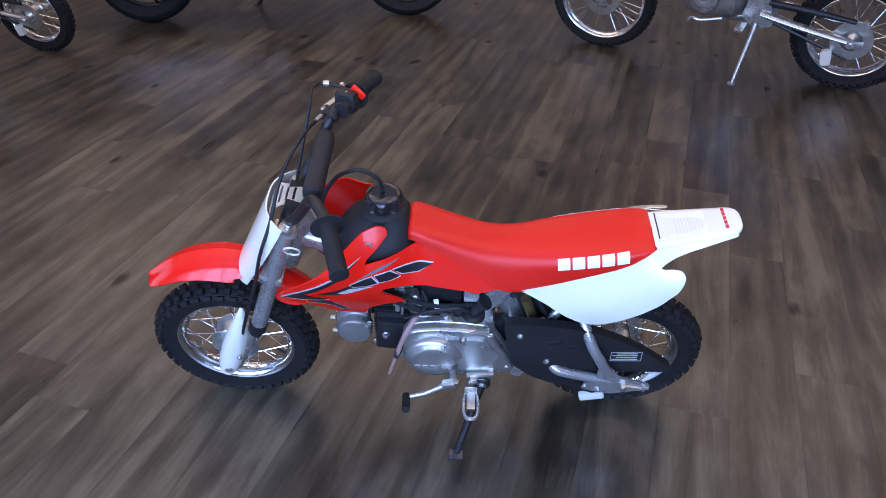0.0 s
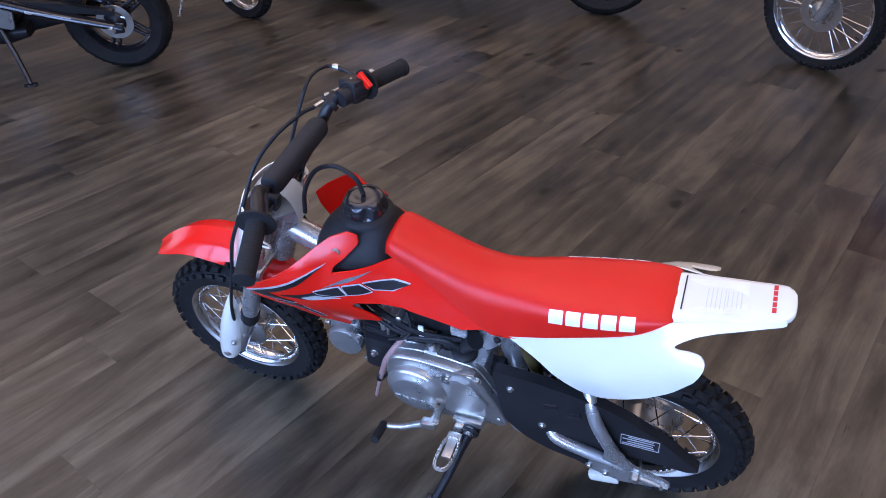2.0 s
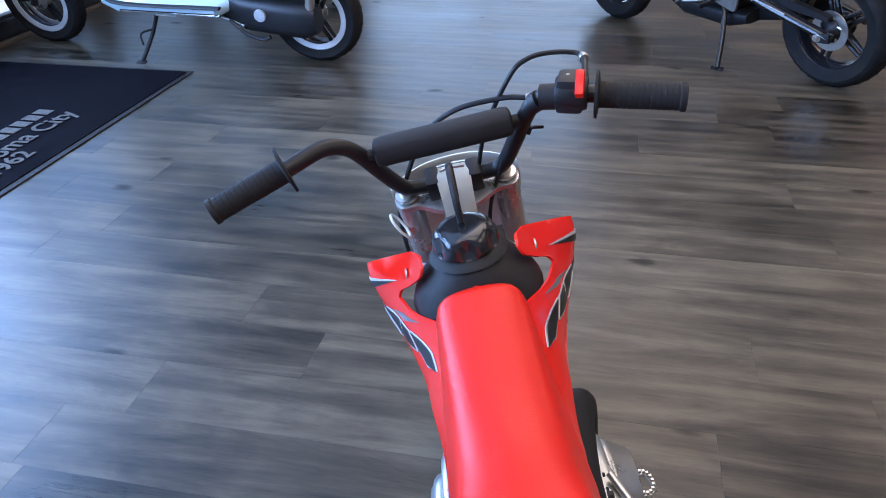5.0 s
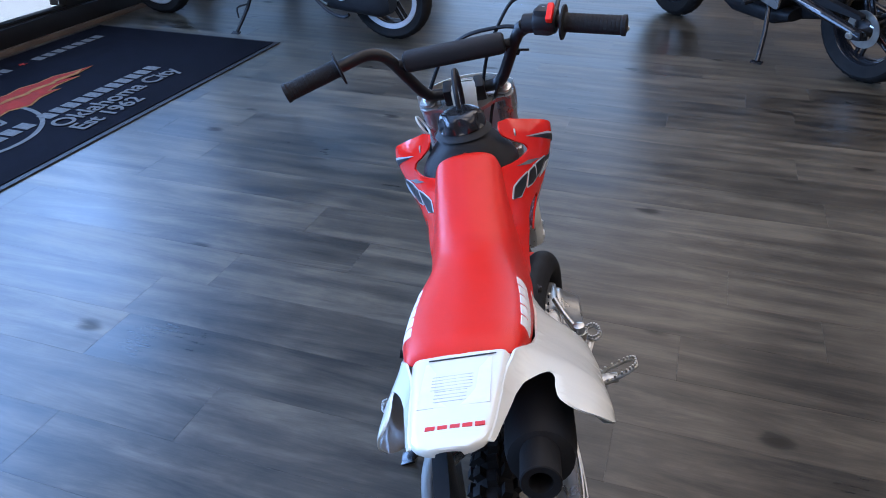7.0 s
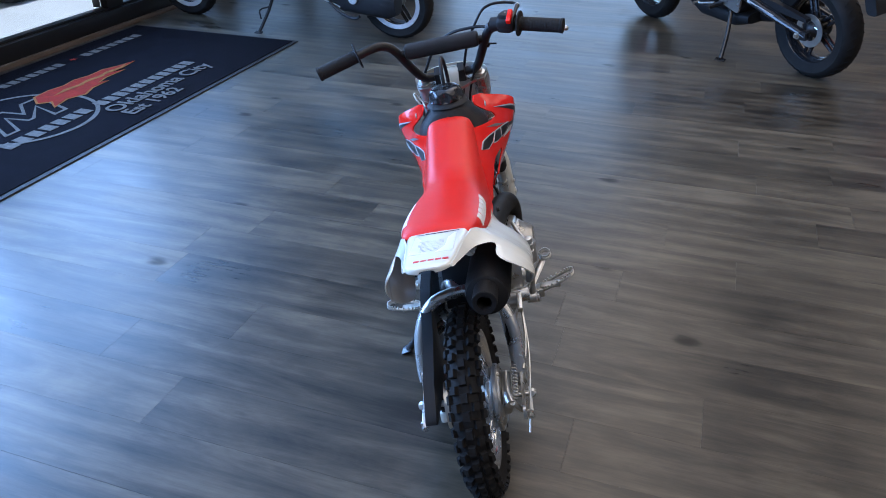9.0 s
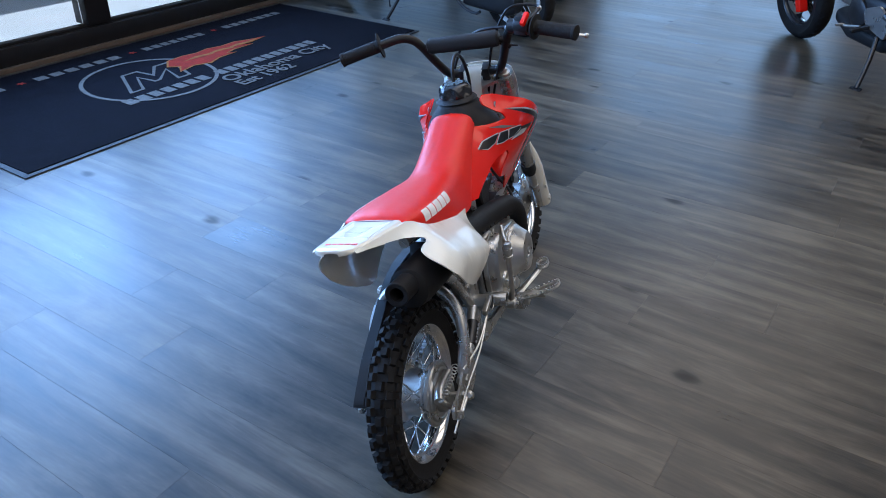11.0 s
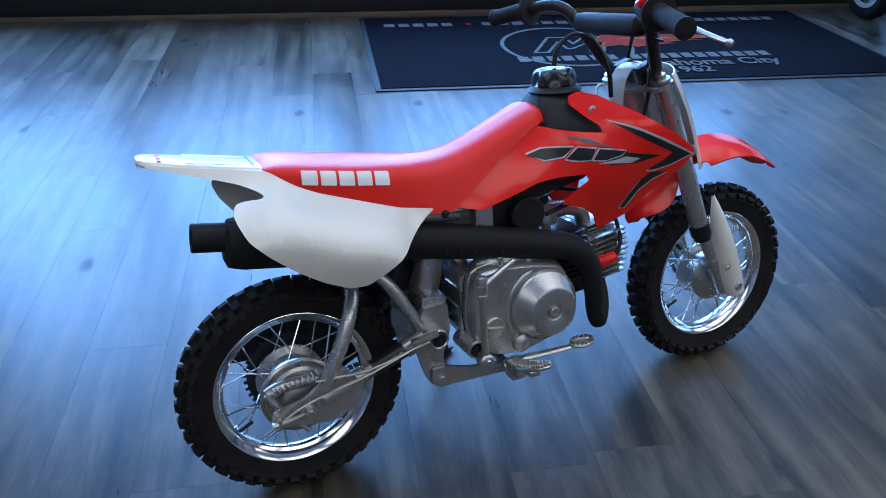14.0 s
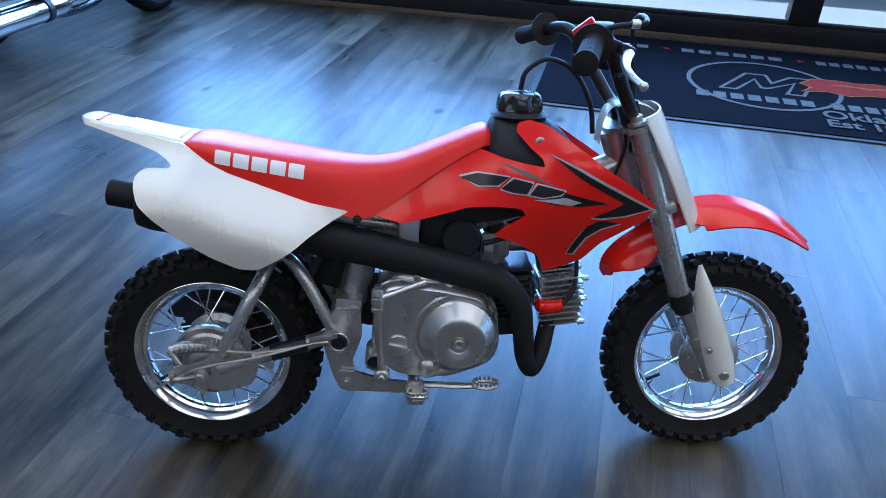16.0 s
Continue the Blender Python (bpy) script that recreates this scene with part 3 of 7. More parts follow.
        for k in range(spokes):
            s = 1 if k % 2 else -1
            lean = 0.42 if (k // 2) % 2 else -0.42
            a = 2 * math.pi * k / spokes
            p = Vector((hub_r * 0.98 * math.cos(a + lean), s * hub_w * 0.40, hub_r * 0.98 * math.sin(a + lean)))
            q = Vector((L * math.cos(a), s * rw * 0.10, L * math.sin(a)))
            sp = new("spoke", me)
            sp.parent = root
            sp.matrix_basis = Matrix.Translation(p) @ (q - p).to_track_quat("Z", "Y").to_matrix().to_4x4() @ Matrix.Diagonal((1, 1, (q - p).length, 1))
        a = -2.6
        bm = tube([((rim_r - 0.012) * math.cos(a), 0, (rim_r - 0.012) * math.sin(a)), ((rim_r - 0.042) * math.cos(a), -0.006, (rim_r - 0.042) * math.sin(a))], [0.0035, 0.003], 8, 1)
        part("valve_stem", bm, M_BLACK, root, "black rubber valve stem")
    if disc:
        bm = bmesh.new()
        add_lathe(bm, [(disc, 0.0), (disc, 0.004), (disc * 0.62, 0.004), (disc * 0.62, 0.0)], (0, hw * 0.75 * (1 if disc > 0 else -1), 0), seg=48, loop=True)
        for k in range(5):
            a = 2 * math.pi * k / 5
            add_tube(bm, [(hub_r * 0.8 * math.cos(a), hw * 0.75, hub_r * 0.8 * math.sin(a)), (disc * 0.66 * math.cos(a + 0.3), hw * 0.76, disc * 0.66 * math.sin(a + 0.3))], 0.005, 6, 1)
        part("brake_disc", bm, M_ZINC, root, "drilled steel brake disc")
    return root


# ---- the red off-road minibike ----
def bolts(name, places, axis, r, length, parent, mat_=M_ZINC):
    for p in places:
        bm = bmesh.new()
        add_bolt(bm, p, axis, r, length)
        part(name, bm, mat_, parent)


def minibike(m):
    bike = thing("mini_dirt_bike", "red and white child-size off-road minibike leaning on its side stand", "dirt bike", m)
    RX, FX, R = 0.012, 0.942, 0.196
    wheel("rear_wheel", bike, RX, R, 0.137, 0.063, "rear spoked wheel with drum hub", hub_r=0.058, hub_w=0.07)
    wheel("front_wheel", bike, FX, R, 0.137, 0.066, "front spoked wheel with drum hub", hub_r=0.054, hub_w=0.06)

    # front end
    for s, n in ((1, "left"), (-1, "right")):
        top, seal, low = (0.744, s * 0.073, 0.640), (0.852, s * 0.073, 0.338), (0.926, s * 0.070, 0.196)
        leg = part("fork_leg", tube([top, (0.800, s * 0.073, 0.483), seal], [0.0185, 0.0185, 0.0185], 20, 1), M_SILVER, bike, "silver painted fork leg")
        bm = bmesh.new()
        add_tube(bm, [(0.849, s * 0.073, 0.347), (0.858, s * 0.073, 0.322)], 0.0205, 20, 1)
        add_tube(bm, [(0.857, s * 0.073, 0.325), (0.862, s * 0.073, 0.311)], 0.0165, 20, 1)
        part("dust_seal", bm, M_BLACK, leg, "black rubber dust seal")
        bm = bmesh.new()
        add_tube(bm, [(0.852, s * 0.073, 0.338), (0.905, s * 0.071, 0.235)], 0.0125, 16, 1)
        add_tube(bm, [(0.890, s * 0.071, 0.262), (0.932, s * 0.068, 0.180)], 0.0155, 16, 1)
        add_lathe(bm, [(0.016, -0.012), (0.016, 0.012)], (0.938, s * 0.062, 0.196), seg=20)
        part("slider", bm, M_CAST, leg, "bare metal lower fork slider")
        bm = bmesh.new()
        add_lathe(bm, [(0.0165, 0), (0.0165, 0.005), (0.010, 0.006), (0.010, 0.014), (0.008, 0.016)], (0, 0, 0), "z", 20)
        bmesh.ops.transform(bm, matrix=pose(0.742, s * 0.073, 0.642, 0, -19.5, 0), verts=bm.verts)
        part("fork_cap", bm, M_ZINC, leg, "bright fork cap bolt")
        # plastic guard: half-round sheet over the slider
        rings = []
        for t, wd in ((0.0, 0.003), (0.10, 0.009), (0.22, 0.015), (0.4, 0.021), (0.6, 0.025), (0.8, 0.025), (0.92, 0.023), (1.0, 0.019)):
            cx, cz = 0.871 + (0.946 - 0.871) * t ** 1.15, 0.402 + (0.176 - 0.402) * t
            out = []
            for layer, rr in ((0, 1.0), (1, 0.90)):
                arc = [math.radians(a) for a in (range(-88, 89, 22) if layer == 0 else range(88, -89, -22))]
                for a in arc:
                    yy = s * (0.078 + 0.024 * rr * math.cos(a) * min(1, wd / 0.02))
                    out.append(Vector((cx + wd * rr * math.sin(a) * 1.05 + 0.006, yy, cz + wd * 0.4 * math.sin(a))))
            rings.append(out)
        bm = bmesh.new()
        add_rings(bm, rings)
        guard = part("fork_guard", bm, M_WHITE, bike, "white plastic fork guard")
        bm = bmesh.new()
        add_bolt(bm, (0.906, s * 0.101, 0.247), "y", 0.0048, s * 0.005)
        part("guard_bolt", bm, M_ZINC, guard)
    bm = bmesh.new()
    add_lathe(bm, [(0.007, -0.098), (0.007, 0.098)], (FX, 0, R), seg=12)
    for s in (1, -1):
        add_bolt(bm, (FX, s * 0.092, R), "y", 0.010, s * 0.012)
    part("front_axle", bm, M_ZINC, bike)
    # clamps and steering head
    bm = bmesh.new()
    pts = fillet([(0.702, -0.026), (0.724, -0.058), (0.722, -0.086), (0.744, -0.095), (0.762, -0.080), (0.752, -0.030), (0.752, 0.030), (0.762, 0.080), (0.744, 0.095), (0.722, 0.086), (0.724, 0.058), (0.702, 0.026)], 0.010)
    add_rings(bm, [[Vector((x, y, 0.630)) for x, y in pts], [Vector((x, y, 0.638)) for x, y in pts]])
    bmesh.ops.transform(bm, matrix=pose(0.74, 0, 0.634) @ pose(0, 0, 0, 0, -19.5, 0) @ pose(-0.74, 0, -0.634), verts=bm.verts)
    top_clamp = part("top_clamp", bm, M_SILVER, bike, "silver painted fork top clamp")
    for s in (1, -1):
        part("bar_clamp", box((0.738, s * 0.030, 0.652), (0.036, 0.020, 0.040), (0, -19, 0), 0.004), M_BLACK, top_clamp, "black handlebar clamp")
    part("lower_clamp", box((0.796, 0, 0.500), (0.050, 0.180, 0.022), (0, -19.5, 0), 0.008), M_SILVER, bike, "silver lower fork clamp")
    part("steering_head", tube([(0.722, 0, 0.622), (0.778, 0, 0.478)], 0.026, 20, 1), M_SILVER, bike, "silver steering head")
    # number plate: curved white sheet with a slotted strap
    rows = []
    for t in (0, 0.15, 0.35, 0.6, 0.8, 1.0):
        z = 0.668 - 0.205 * t
        x = 0.791 + 0.104 * t
        w = float(np.interp(t, (0.0, 0.25, 0.6, 1.0), (0.094, 0.098, 0.082, 0.054)))
        ring = []
        for off in (0.0, -0.0035):
            arc = [k / 8 for k in range(-8, 9)]
            if off:
                arc = arc[::-1]
            ring += [Vector((x + off - 0.042 * abs(k) ** 3.0 * (1 - 0.25 * t), w * k, z - 0.012 * abs(k) ** 2)) for k in arc]
        rows.append(ring)
    bm = bmesh.new()
    add_rings(bm, rows)
    plate = part("number_plate", bm, M_WHITE, bike, "white plastic front number plate")
    path = catmull([(0.782, 0.050, 0.661), (0.766, 0.038, 0.669), (0.748, 0.030, 0.673), (0.728, 0.026, 0.672), (0.710, 0.024, 0.663), (0.700, 0.023, 0.645), (0.696, 0.022, 0.620), (0.695, 0.022, 0.600)], 4)
    bm = bmesh.new()
    cols = (-1.0, -0.66, 0.0, 0.66, 1.0)
    grid_ = [[bm.verts.new((p.x, p.y * c, p.z - 0.003 * abs(c))) for c in cols] for p in path]
    for k in range(len(path) - 1):
        for j in range(4):
            if not (j in (1, 2) and k in (4, 7, 10)):
                bm.faces.new((grid_[k][j], grid_[k][j + 1], grid_[k + 1][j + 1], grid_[k + 1][j]))
    bmesh.ops.solidify(bm, geom=bm.faces[:], thickness=0.004)
    part("plate_strap", bm, M_WHITE, plate, "slotted white strap")
    bm = bmesh.new()
    ring = [(0.735 + 0.016 * math.cos(a), 0.094 + 0.010 * math.sin(a), 0.600 + 0.020 * math.sin(a)) for a in (2 * math.pi * k / 12 for k in range(13))]
    add_tube(bm, ring, 0.0022, 6, 2)
    part("cable_ring", bm, M_WHITE, plate, "white plastic cable guide ring")
    # handlebar, pad, grips, controls
    half = [(0.736, 0.0, 0.655), (0.736, 0.048, 0.655), (0.728, 0.072, 0.664), (0.702, 0.094, 0.708), (0.681, 0.112, 0.748), (0.669, 0.128, 0.769), (0.653, 0.154, 0.779), (0.630, 0.196, 0.774), (0.600, 0.285, 0.757)]
    line = [(x, -y, z) for x, y, z in half[:0:-1]] + half
    part("handlebar", tube(line, 0.0112, 14, 6), M_SATIN, bike, "satin black steel handlebar")
    bm = bmesh.new()
    add_tube(bm, [(0.683, -0.110, 0.743), (0.683, 0.110, 0.743)], 0.008, 10, 1)
    rings = [oval(0, y, 0, r, r, 20, 2.6, "y") for y, r in ((-0.092, 0.013), (-0.089, 0.0175), (-0.08, 0.019), (0.08, 0.019), (0.089, 0.0175), (0.092, 0.013))]
    tmp = bmesh.new()
    add_rings(tmp, rings)
    bmesh.ops.transform(tmp, matrix=pose(0.677, 0, 0.747), verts=tmp.verts)
    join(bm, tmp)
    part("crossbar_pad", bm, M_FOAM, bike, "black padded crossbar sleeve")
    for s in (1, -1):
        a, b = (Vector((0.630, 0.197, 0.774)), Vector((0.598, 0.296, 0.755))) if s > 0 else (Vector((0.628, -0.193, 0.775)), Vector((0.595, -0.296, 0.757)))
        d = (b - a)
        bm = bmesh.new()
        add_lathe(bm, [(0.011, 0.0), (0.031 if s > 0 else 0.029, 0.001), (0.031 if s > 0 else 0.029, 0.005), (0.017, 0.007)] +
                  [q for k in range(14) for q in ((0.0160, 0.009 + k * 0.0078), (0.0160, 0.0140 + k * 0.0078), (0.0156, 0.0144 + k * 0.0078), (0.0156, 0.0164 + k * 0.0078))] +
                  [(0.0172, 0.120), (0.0172, 0.127), (0.012, 0.1285)], axis="z", seg=20)
        bmesh.ops.transform(bm, matrix=Matrix.Translation(a) @ d.to_track_quat("Z", "Y").to_matrix().to_4x4() @ Matrix.Diagonal((1, 1, 0.84, 1)), verts=bm.verts)
        part("grip", bm, M_GRIP, bike, "black ribbed rubber grip with a round flange" if s > 0 else "black ribbed throttle grip")
    axis = Vector((-0.033, -0.103, -0.018)).to_track_quat("Z", "Y").to_matrix().to_4x4()
    bm = bmesh.new()
    add_lathe(bm, [(0.010, -0.026), (0.019, -0.026), (0.0215, -0.021), (0.0215, 0.008), (0.0195, 0.013), (0.012, 0.013)], axis="z", seg=20)
    add_box(bm, (0.004, 0.0, -0.008), (0.044, 0.044, 0.034), (0, 0, 0), 0.007)
    bmesh.ops.transform(bm, matrix=Matrix.Translation((0.634, -0.173, 0.780)) @ axis, verts=bm.verts)
    housing = part("throttle_housing", bm, M_BLACK, bike, "black throttle housing with stop switch")
    bm = bmesh.new()
    add_box(bm, (0.617, -0.175, 0.797), (0.034, 0.011, 0.012), (6, -38, -22), 0.003)
    part("stop_switch", bm, M_RED, housing, "red engine stop switch")
    bolts("housing_screw", [(0.640, -0.166, 0.801)], "z", 0.003, 0.003, housing)
    # brake lever: clamp on the bar, cast perch, flat blade with a ball end
    bm = bmesh.new()
    add_tube(bm, [(0.649, -0.131, 0.780), (0.641, -0.150, 0.779)], 0.0165, 16, 1)
    add_box(bm, (0.664, -0.146, 0.772), (0.040, 0.020, 0.018), (0, 20, 14), 0.005)
    add_box(bm, (0.686, -0.150, 0.764), (0.026, 0.026, 0.016), (0, 20, 14), 0.005)
    perch = part("lever_perch", bm, M_BLACK, bike, "black brake lever perch")
    bm = tube([(0.688, -0.150, 0.764), (0.686, -0.172, 0.762), (0.674, -0.205, 0.756), (0.665, -0.240, 0.748), (0.666, -0.275, 0.739), (0.672, -0.298, 0.732)], [0.0075, 0.0085, 0.0075, 0.0065, 0.0060, 0.0055], 12, 5, 0.55)
    add_lathe(bm, [(0.002, -0.0065), (0.0052, -0.004), (0.0064, 0.0), (0.0052, 0.004), (0.002, 0.0065)], (0.673, -0.302, 0.7305), seg=14)
    part("brake_lever", bm, M_ZINC, perch, "polished brake lever with a ball end")
    bolts("lever_pivot", [(0.688, -0.152, 0.770)], "z", 0.0045, 0.004, perch)
    part("cable_adjuster", tube([(0.690, -0.140, 0.763), (0.699, -0.118, 0.764)], [0.0055, 0.0045], 10, 1), M_ZINC, perch, "bright cable adjuster")
    part("cable_elbow", tube([(0.640, -0.186, 0.794), (0.662, -0.192, 0.800), (0.682, -0.196, 0.803)], [0.0046, 0.0042, 0.0040], 10, 3), M_SATIN, housing, "dark metal throttle cable elbow")
    bm = bmesh.new()
    add_lathe(bm, [(0.0060, -0.006), (0.0066, -0.003), (0.0066, 0.003), (0.0060, 0.006)], (0.685, -0.196, 0.803), "x", 12)
    part("cable_ferrule", bm, M_ZINC, housing, "bright throttle cable ferrule")
    # cables
    for nm, pts, r in (("throttle_cable", [(0.686, -0.196, 0.803), (0.702, -0.190, 0.806), (0.708, -0.160, 0.812), (0.707, -0.130, 0.812), (0.708, -0.104, 0.796), (0.724, -0.062, 0.730), (0.738, -0.040, 0.670), (0.750, -0.026, 0.610), (0.735, -0.01, 0.540), (0.66, 0.0, 0.46)], 0.0034),
                       ("brake_cable", [(0.699, -0.118, 0.764), (0.712, -0.086, 0.766), (0.732, -0.022, 0.757), (0.754, 0.028, 0.722), (0.774, 0.070, 0.655), (0.800, 0.096, 0.590), (0.826, 0.104, 0.500), (0.862, 0.102, 0.400), (0.888, 0.090, 0.320), (0.905, 0.066, 0.262), (0.918, 0.050, 0.236)], 0.0038),
                       ("vent_hose", [(0.557, 0.0, 0.684), (0.566, 0.0, 0.716), (0.602, 0.0, 0.736), (0.646, 0.0, 0.716), (0.678, 0.002, 0.664), (0.688, 0.006, 0.612)], 0.0044),
                       ("switch_wire", [(0.652, -0.152, 0.772), (0.676, -0.118, 0.762), (0.703, -0.088, 0.706), (0.722, -0.062, 0.650), (0.733, -0.040, 0.590), (0.715, -0.03, 0.52)], 0.0030)):
        part(nm, tube(pts, r, 8, 7), M_BLACK, bike, "thin black " + nm.replace("_", " "))
    bm = bmesh.new()
    add_box(bm, (0.692, -0.103, 0.728), (0.014, 0.030, 0.012), (30, 0, 0), 0.003)
    add_box(bm, (0.690, -0.122, 0.724), (0.005, 0.022, 0.004), (10, 0, 0), 0.001)
    part("cable_clip", bm, M_BLACK, bike)
    part("wire_band", tube([(0.668, -0.122, 0.766), (0.663, -0.130, 0.771)], 0.0135, 12, 1), M_BLACK, bike, "black rubber wire band")

    # front mudguard
    st = [(1.100, 0.416, 0.012, 0.003), (1.095, 0.421, 0.036, 0.007), (1.060, 0.450, 0.049, 0.016), (1.014, 0.478, 0.055, 0.023), (0.966, 0.495, 0.058, 0.031), (0.920, 0.501, 0.059, 0.038),
          (0.882, 0.497, 0.056, 0.040), (0.868, 0.491, 0.052, 0.030), (0.845, 0.477, 0.047, 0.014), (0.815, 0.458, 0.046, 0.012), (0.796, 0.446, 0.049, 0.030), (0.775, 0.432, 0.050, 0.044), (0.750, 0.412, 0.049, 0.042), (0.732, 0.388, 0.044, 0.030), (0.728, 0.366, 0.034, 0.016), (0.736, 0.352, 0.018, 0.008)]
    st = [tuple(a[:]) + tuple(b[:2]) for a, b in zip([v.xy for v in catmull([(q[0], q[1], 0) for q in st], 3)], catmull([(q[2], q[3], 0) for q in st], 3))]
    rings = []
    for i, (x, z, w, d) in enumerate(st):
        nx, nz = st[max(i - 1, 0)][0] - st[min(i + 1, len(st) - 1)][0], st[max(i - 1, 0)][1] - st[min(i + 1, len(st) - 1)][1]
        nrm = Vector((-nz, 0, nx)).normalized()
        ring = []
        for off in (0.0, 0.0032):
            ks = [k / 6 for k in range(-6, 7)]
            for k in (ks if not off else ks[::-1]):
                drop = d * abs(k) ** 2.6 - 0.006 * math.exp(-(k / 0.18) ** 2)
                ring.append(Vector((x, w * k - (off * (0.6 * k)), z)) - nrm * (drop + off))
        rings.append(ring)
    bm = bmesh.new()
    add_rings(bm, rings)
    part("front_mudguard", bm, M_RED, bike, "glossy red plastic front mudguard")

    # frame spine and tubes
    part("frame_spine", tube([(0.735, 0, 0.560), (0.640, 0, 0.520), (0.480, 0, 0.462), (0.345, 0, 0.452), (0.296, 0, 0.400), (0.268, 0, 0.300)], [0.024, 0.027, 0.029, 0.030, 0.029, 0.027], 18, 5), M_SILVER, bike, "silver painted main frame tube")
    for s in (1, -1):
        part("frame_gusset", panel([(0.384, 0.478), (0.306, 0.470), (0.290, 0.432), (0.300, 0.392), (0.318, 0.374), (0.340, 0.356), (0.354, 0.392), (0.384, 0.420)], lambda x, z: 0.034 + 0.05 * max(0, z - 0.40), 0.006, 0.05, 0.006, s), M_SILVER, bike, "silver pressed frame gusset")
    bm = bmesh.new()
    for s in (1, -1):
        join(bm, panel([(0.240, 0.306), (0.288, 0.310), (0.290, 0.254), (0.272, 0.206), (0.276, 0.186), (0.268, 0.158), (0.248, 0.152), (0.236, 0.176), (0.221, 0.236), (0.224, 0.264)], lambda x, z: 0.066, 0.012, 0.06, 0.007, s))
    add_box(bm, (0.264, 0, 0.290), (0.048, 0.116, 0.066), (0, 6, 0), 0.006)
    part("pivot_plate", bm, M_SILVER, bike, "silver swingarm pivot bracket")
    bm = bmesh.new()
    add_lathe(bm, [(0.012, -0.102), (0.0165, -0.106), (0.0185, -0.104), (0.0185, -0.052), (0.012, -0.050), (0.012, 0.050), (0.017, 0.052), (0.017, 0.088)], (0.252, 0, 0.262), seg=24)
    part("swingarm_pivot", bm, M_SILVER, bike)
    bm = bmesh.new()
    add_lathe(bm, [(0.0130, 0), (0.0130, -0.0025), (0.011, -0.0035), (0.0095, -0.001), (0.007, -0.001), (0.006, -0.003)], (0.252, -0.103, 0.262), seg=20)
    part("pivot_cap", bm, M_BLACK, bike, "black pivot cap")
    # rear subframe rails below the seat
    for s in (1, -1):
        part("seat_rail", tube([(0.350, s * 0.030, 0.452), (0.230, s * 0.055, 0.480), (0.090, s * 0.055, 0.535), (0.0, s * 0.05, 0.555)], 0.011, 10, 4), M_SILVER, bike, "silver seat rail")
    for s in (1, -1):
        part("seat_bracket_rail", tube([(0.300, s * 0.064, 0.478), (0.385, s * 0.066, 0.478)], 0.006, 8, 1), M_SILVER, bike)
        part("seat_bracket", box((0.372, s * 0.060, 0.450), (0.034, 0.004, 0.056), (0, 0, 0), 0.002), M_SILVER, bike)
    # swingarm: lower arms, hoop over the tyre, brace down to the pivot
    bm = bmesh.new()
    for s in (1, -1):
        if s < 0:
            add_tube(bm, [(0.245, s * 0.064, 0.258), (0.120, s * 0.082, 0.226), (0.040, s * 0.088, 0.204)], 0.0135, 14, 4)
            add_tube(bm, [(0.130, 0, 0.387), (0.127, s * 0.030, 0.382), (0.116, s * 0.065, 0.360), (0.099, s * 0.086, 0.329), (0.079, s * 0.094, 0.290), (0.056, s * 0.094, 0.248), (0.046, s * 0.092, 0.226)], 0.0125, 14, 5)
        else:
            add_tube(bm, [(0.205, 0.070, 0.256), (0.180, 0.098, 0.248), (0.158, 0.107, 0.238), (0.077, 0.104, 0.212), (0.040, 0.102, 0.200)], 0.0125, 14, 4)
            add_tube(bm, [(0.130, 0, 0.387), (0.128, 0.030, 0.384), (0.123, 0.060, 0.376), (0.113, 0.085, 0.355), (0.098, 0.101, 0.323), (0.081, 0.107, 0.292), (0.058, 0.109, 0.250), (0.048, 0.107, 0.232)], 0.0125, 14, 5)
        add_tube(bm, [(0.130, s * 0.012, 0.387), (0.160, s * 0.030, 0.388), (0.188, s * 0.046, 0.360), (0.215, s * 0.056, 0.312), (0.240, s * 0.060, 0.262)], 0.0115, 14, 5)
    swing = part("swingarm", bm, M_SILVER, bike, "silver painted tubular swingarm")
    for s in (1, -1):
        out = [(0.075, 0.262), (0.042, 0.238), (0.010, 0.216), (-0.045, 0.206), (-0.050, 0.180), (-0.010, 0.172), (0.050, 0.160), (0.100, 0.176), (0.112, 0.214)]
        if s > 0:
            out = [(0.075, 0.256), (0.046, 0.257), (0.021, 0.222), (-0.027, 0.209), (-0.054, 0.196), (-0.050, 0.180), (-0.014, 0.172), (0.037, 0.160), (0.069, 0.166), (0.103, 0.178), (0.104, 0.198), (0.078, 0.208)]
        part("axle_plate", panel(out, lambda x, z: 0.112 if s > 0 else 0.096, 0.006, 0.05, 0.008, s), M_SILVER, swing, "flat silver axle plate")
    bm = bmesh.new()
    add_tube(bm, [(0.132, -0.0817, 0.2292), (0.194, -0.0743, 0.2452)], 0.0148, 16, 1)
    sleeve = part("printed_sleeve", bm, M_BLACKPRINT, swing, "black printed warning sleeve")
    for k in range(5):
        part("print_line", tube([(0.136 + 0.0112 * k, -0.0957 + 0.00134 * k, 0.2350 + 0.0029 * k), (0.143 + 0.0112 * k, -0.0949 + 0.00134 * k, 0.2368 + 0.0029 * k)], 0.0018, 6, 1), M_SILVERPRINT, sleeve)
    bm = bmesh.new()
    add_lathe(bm, [(0.0065, -0.118), (0.0065, 0.126)], (RX, 0, R), seg=12)
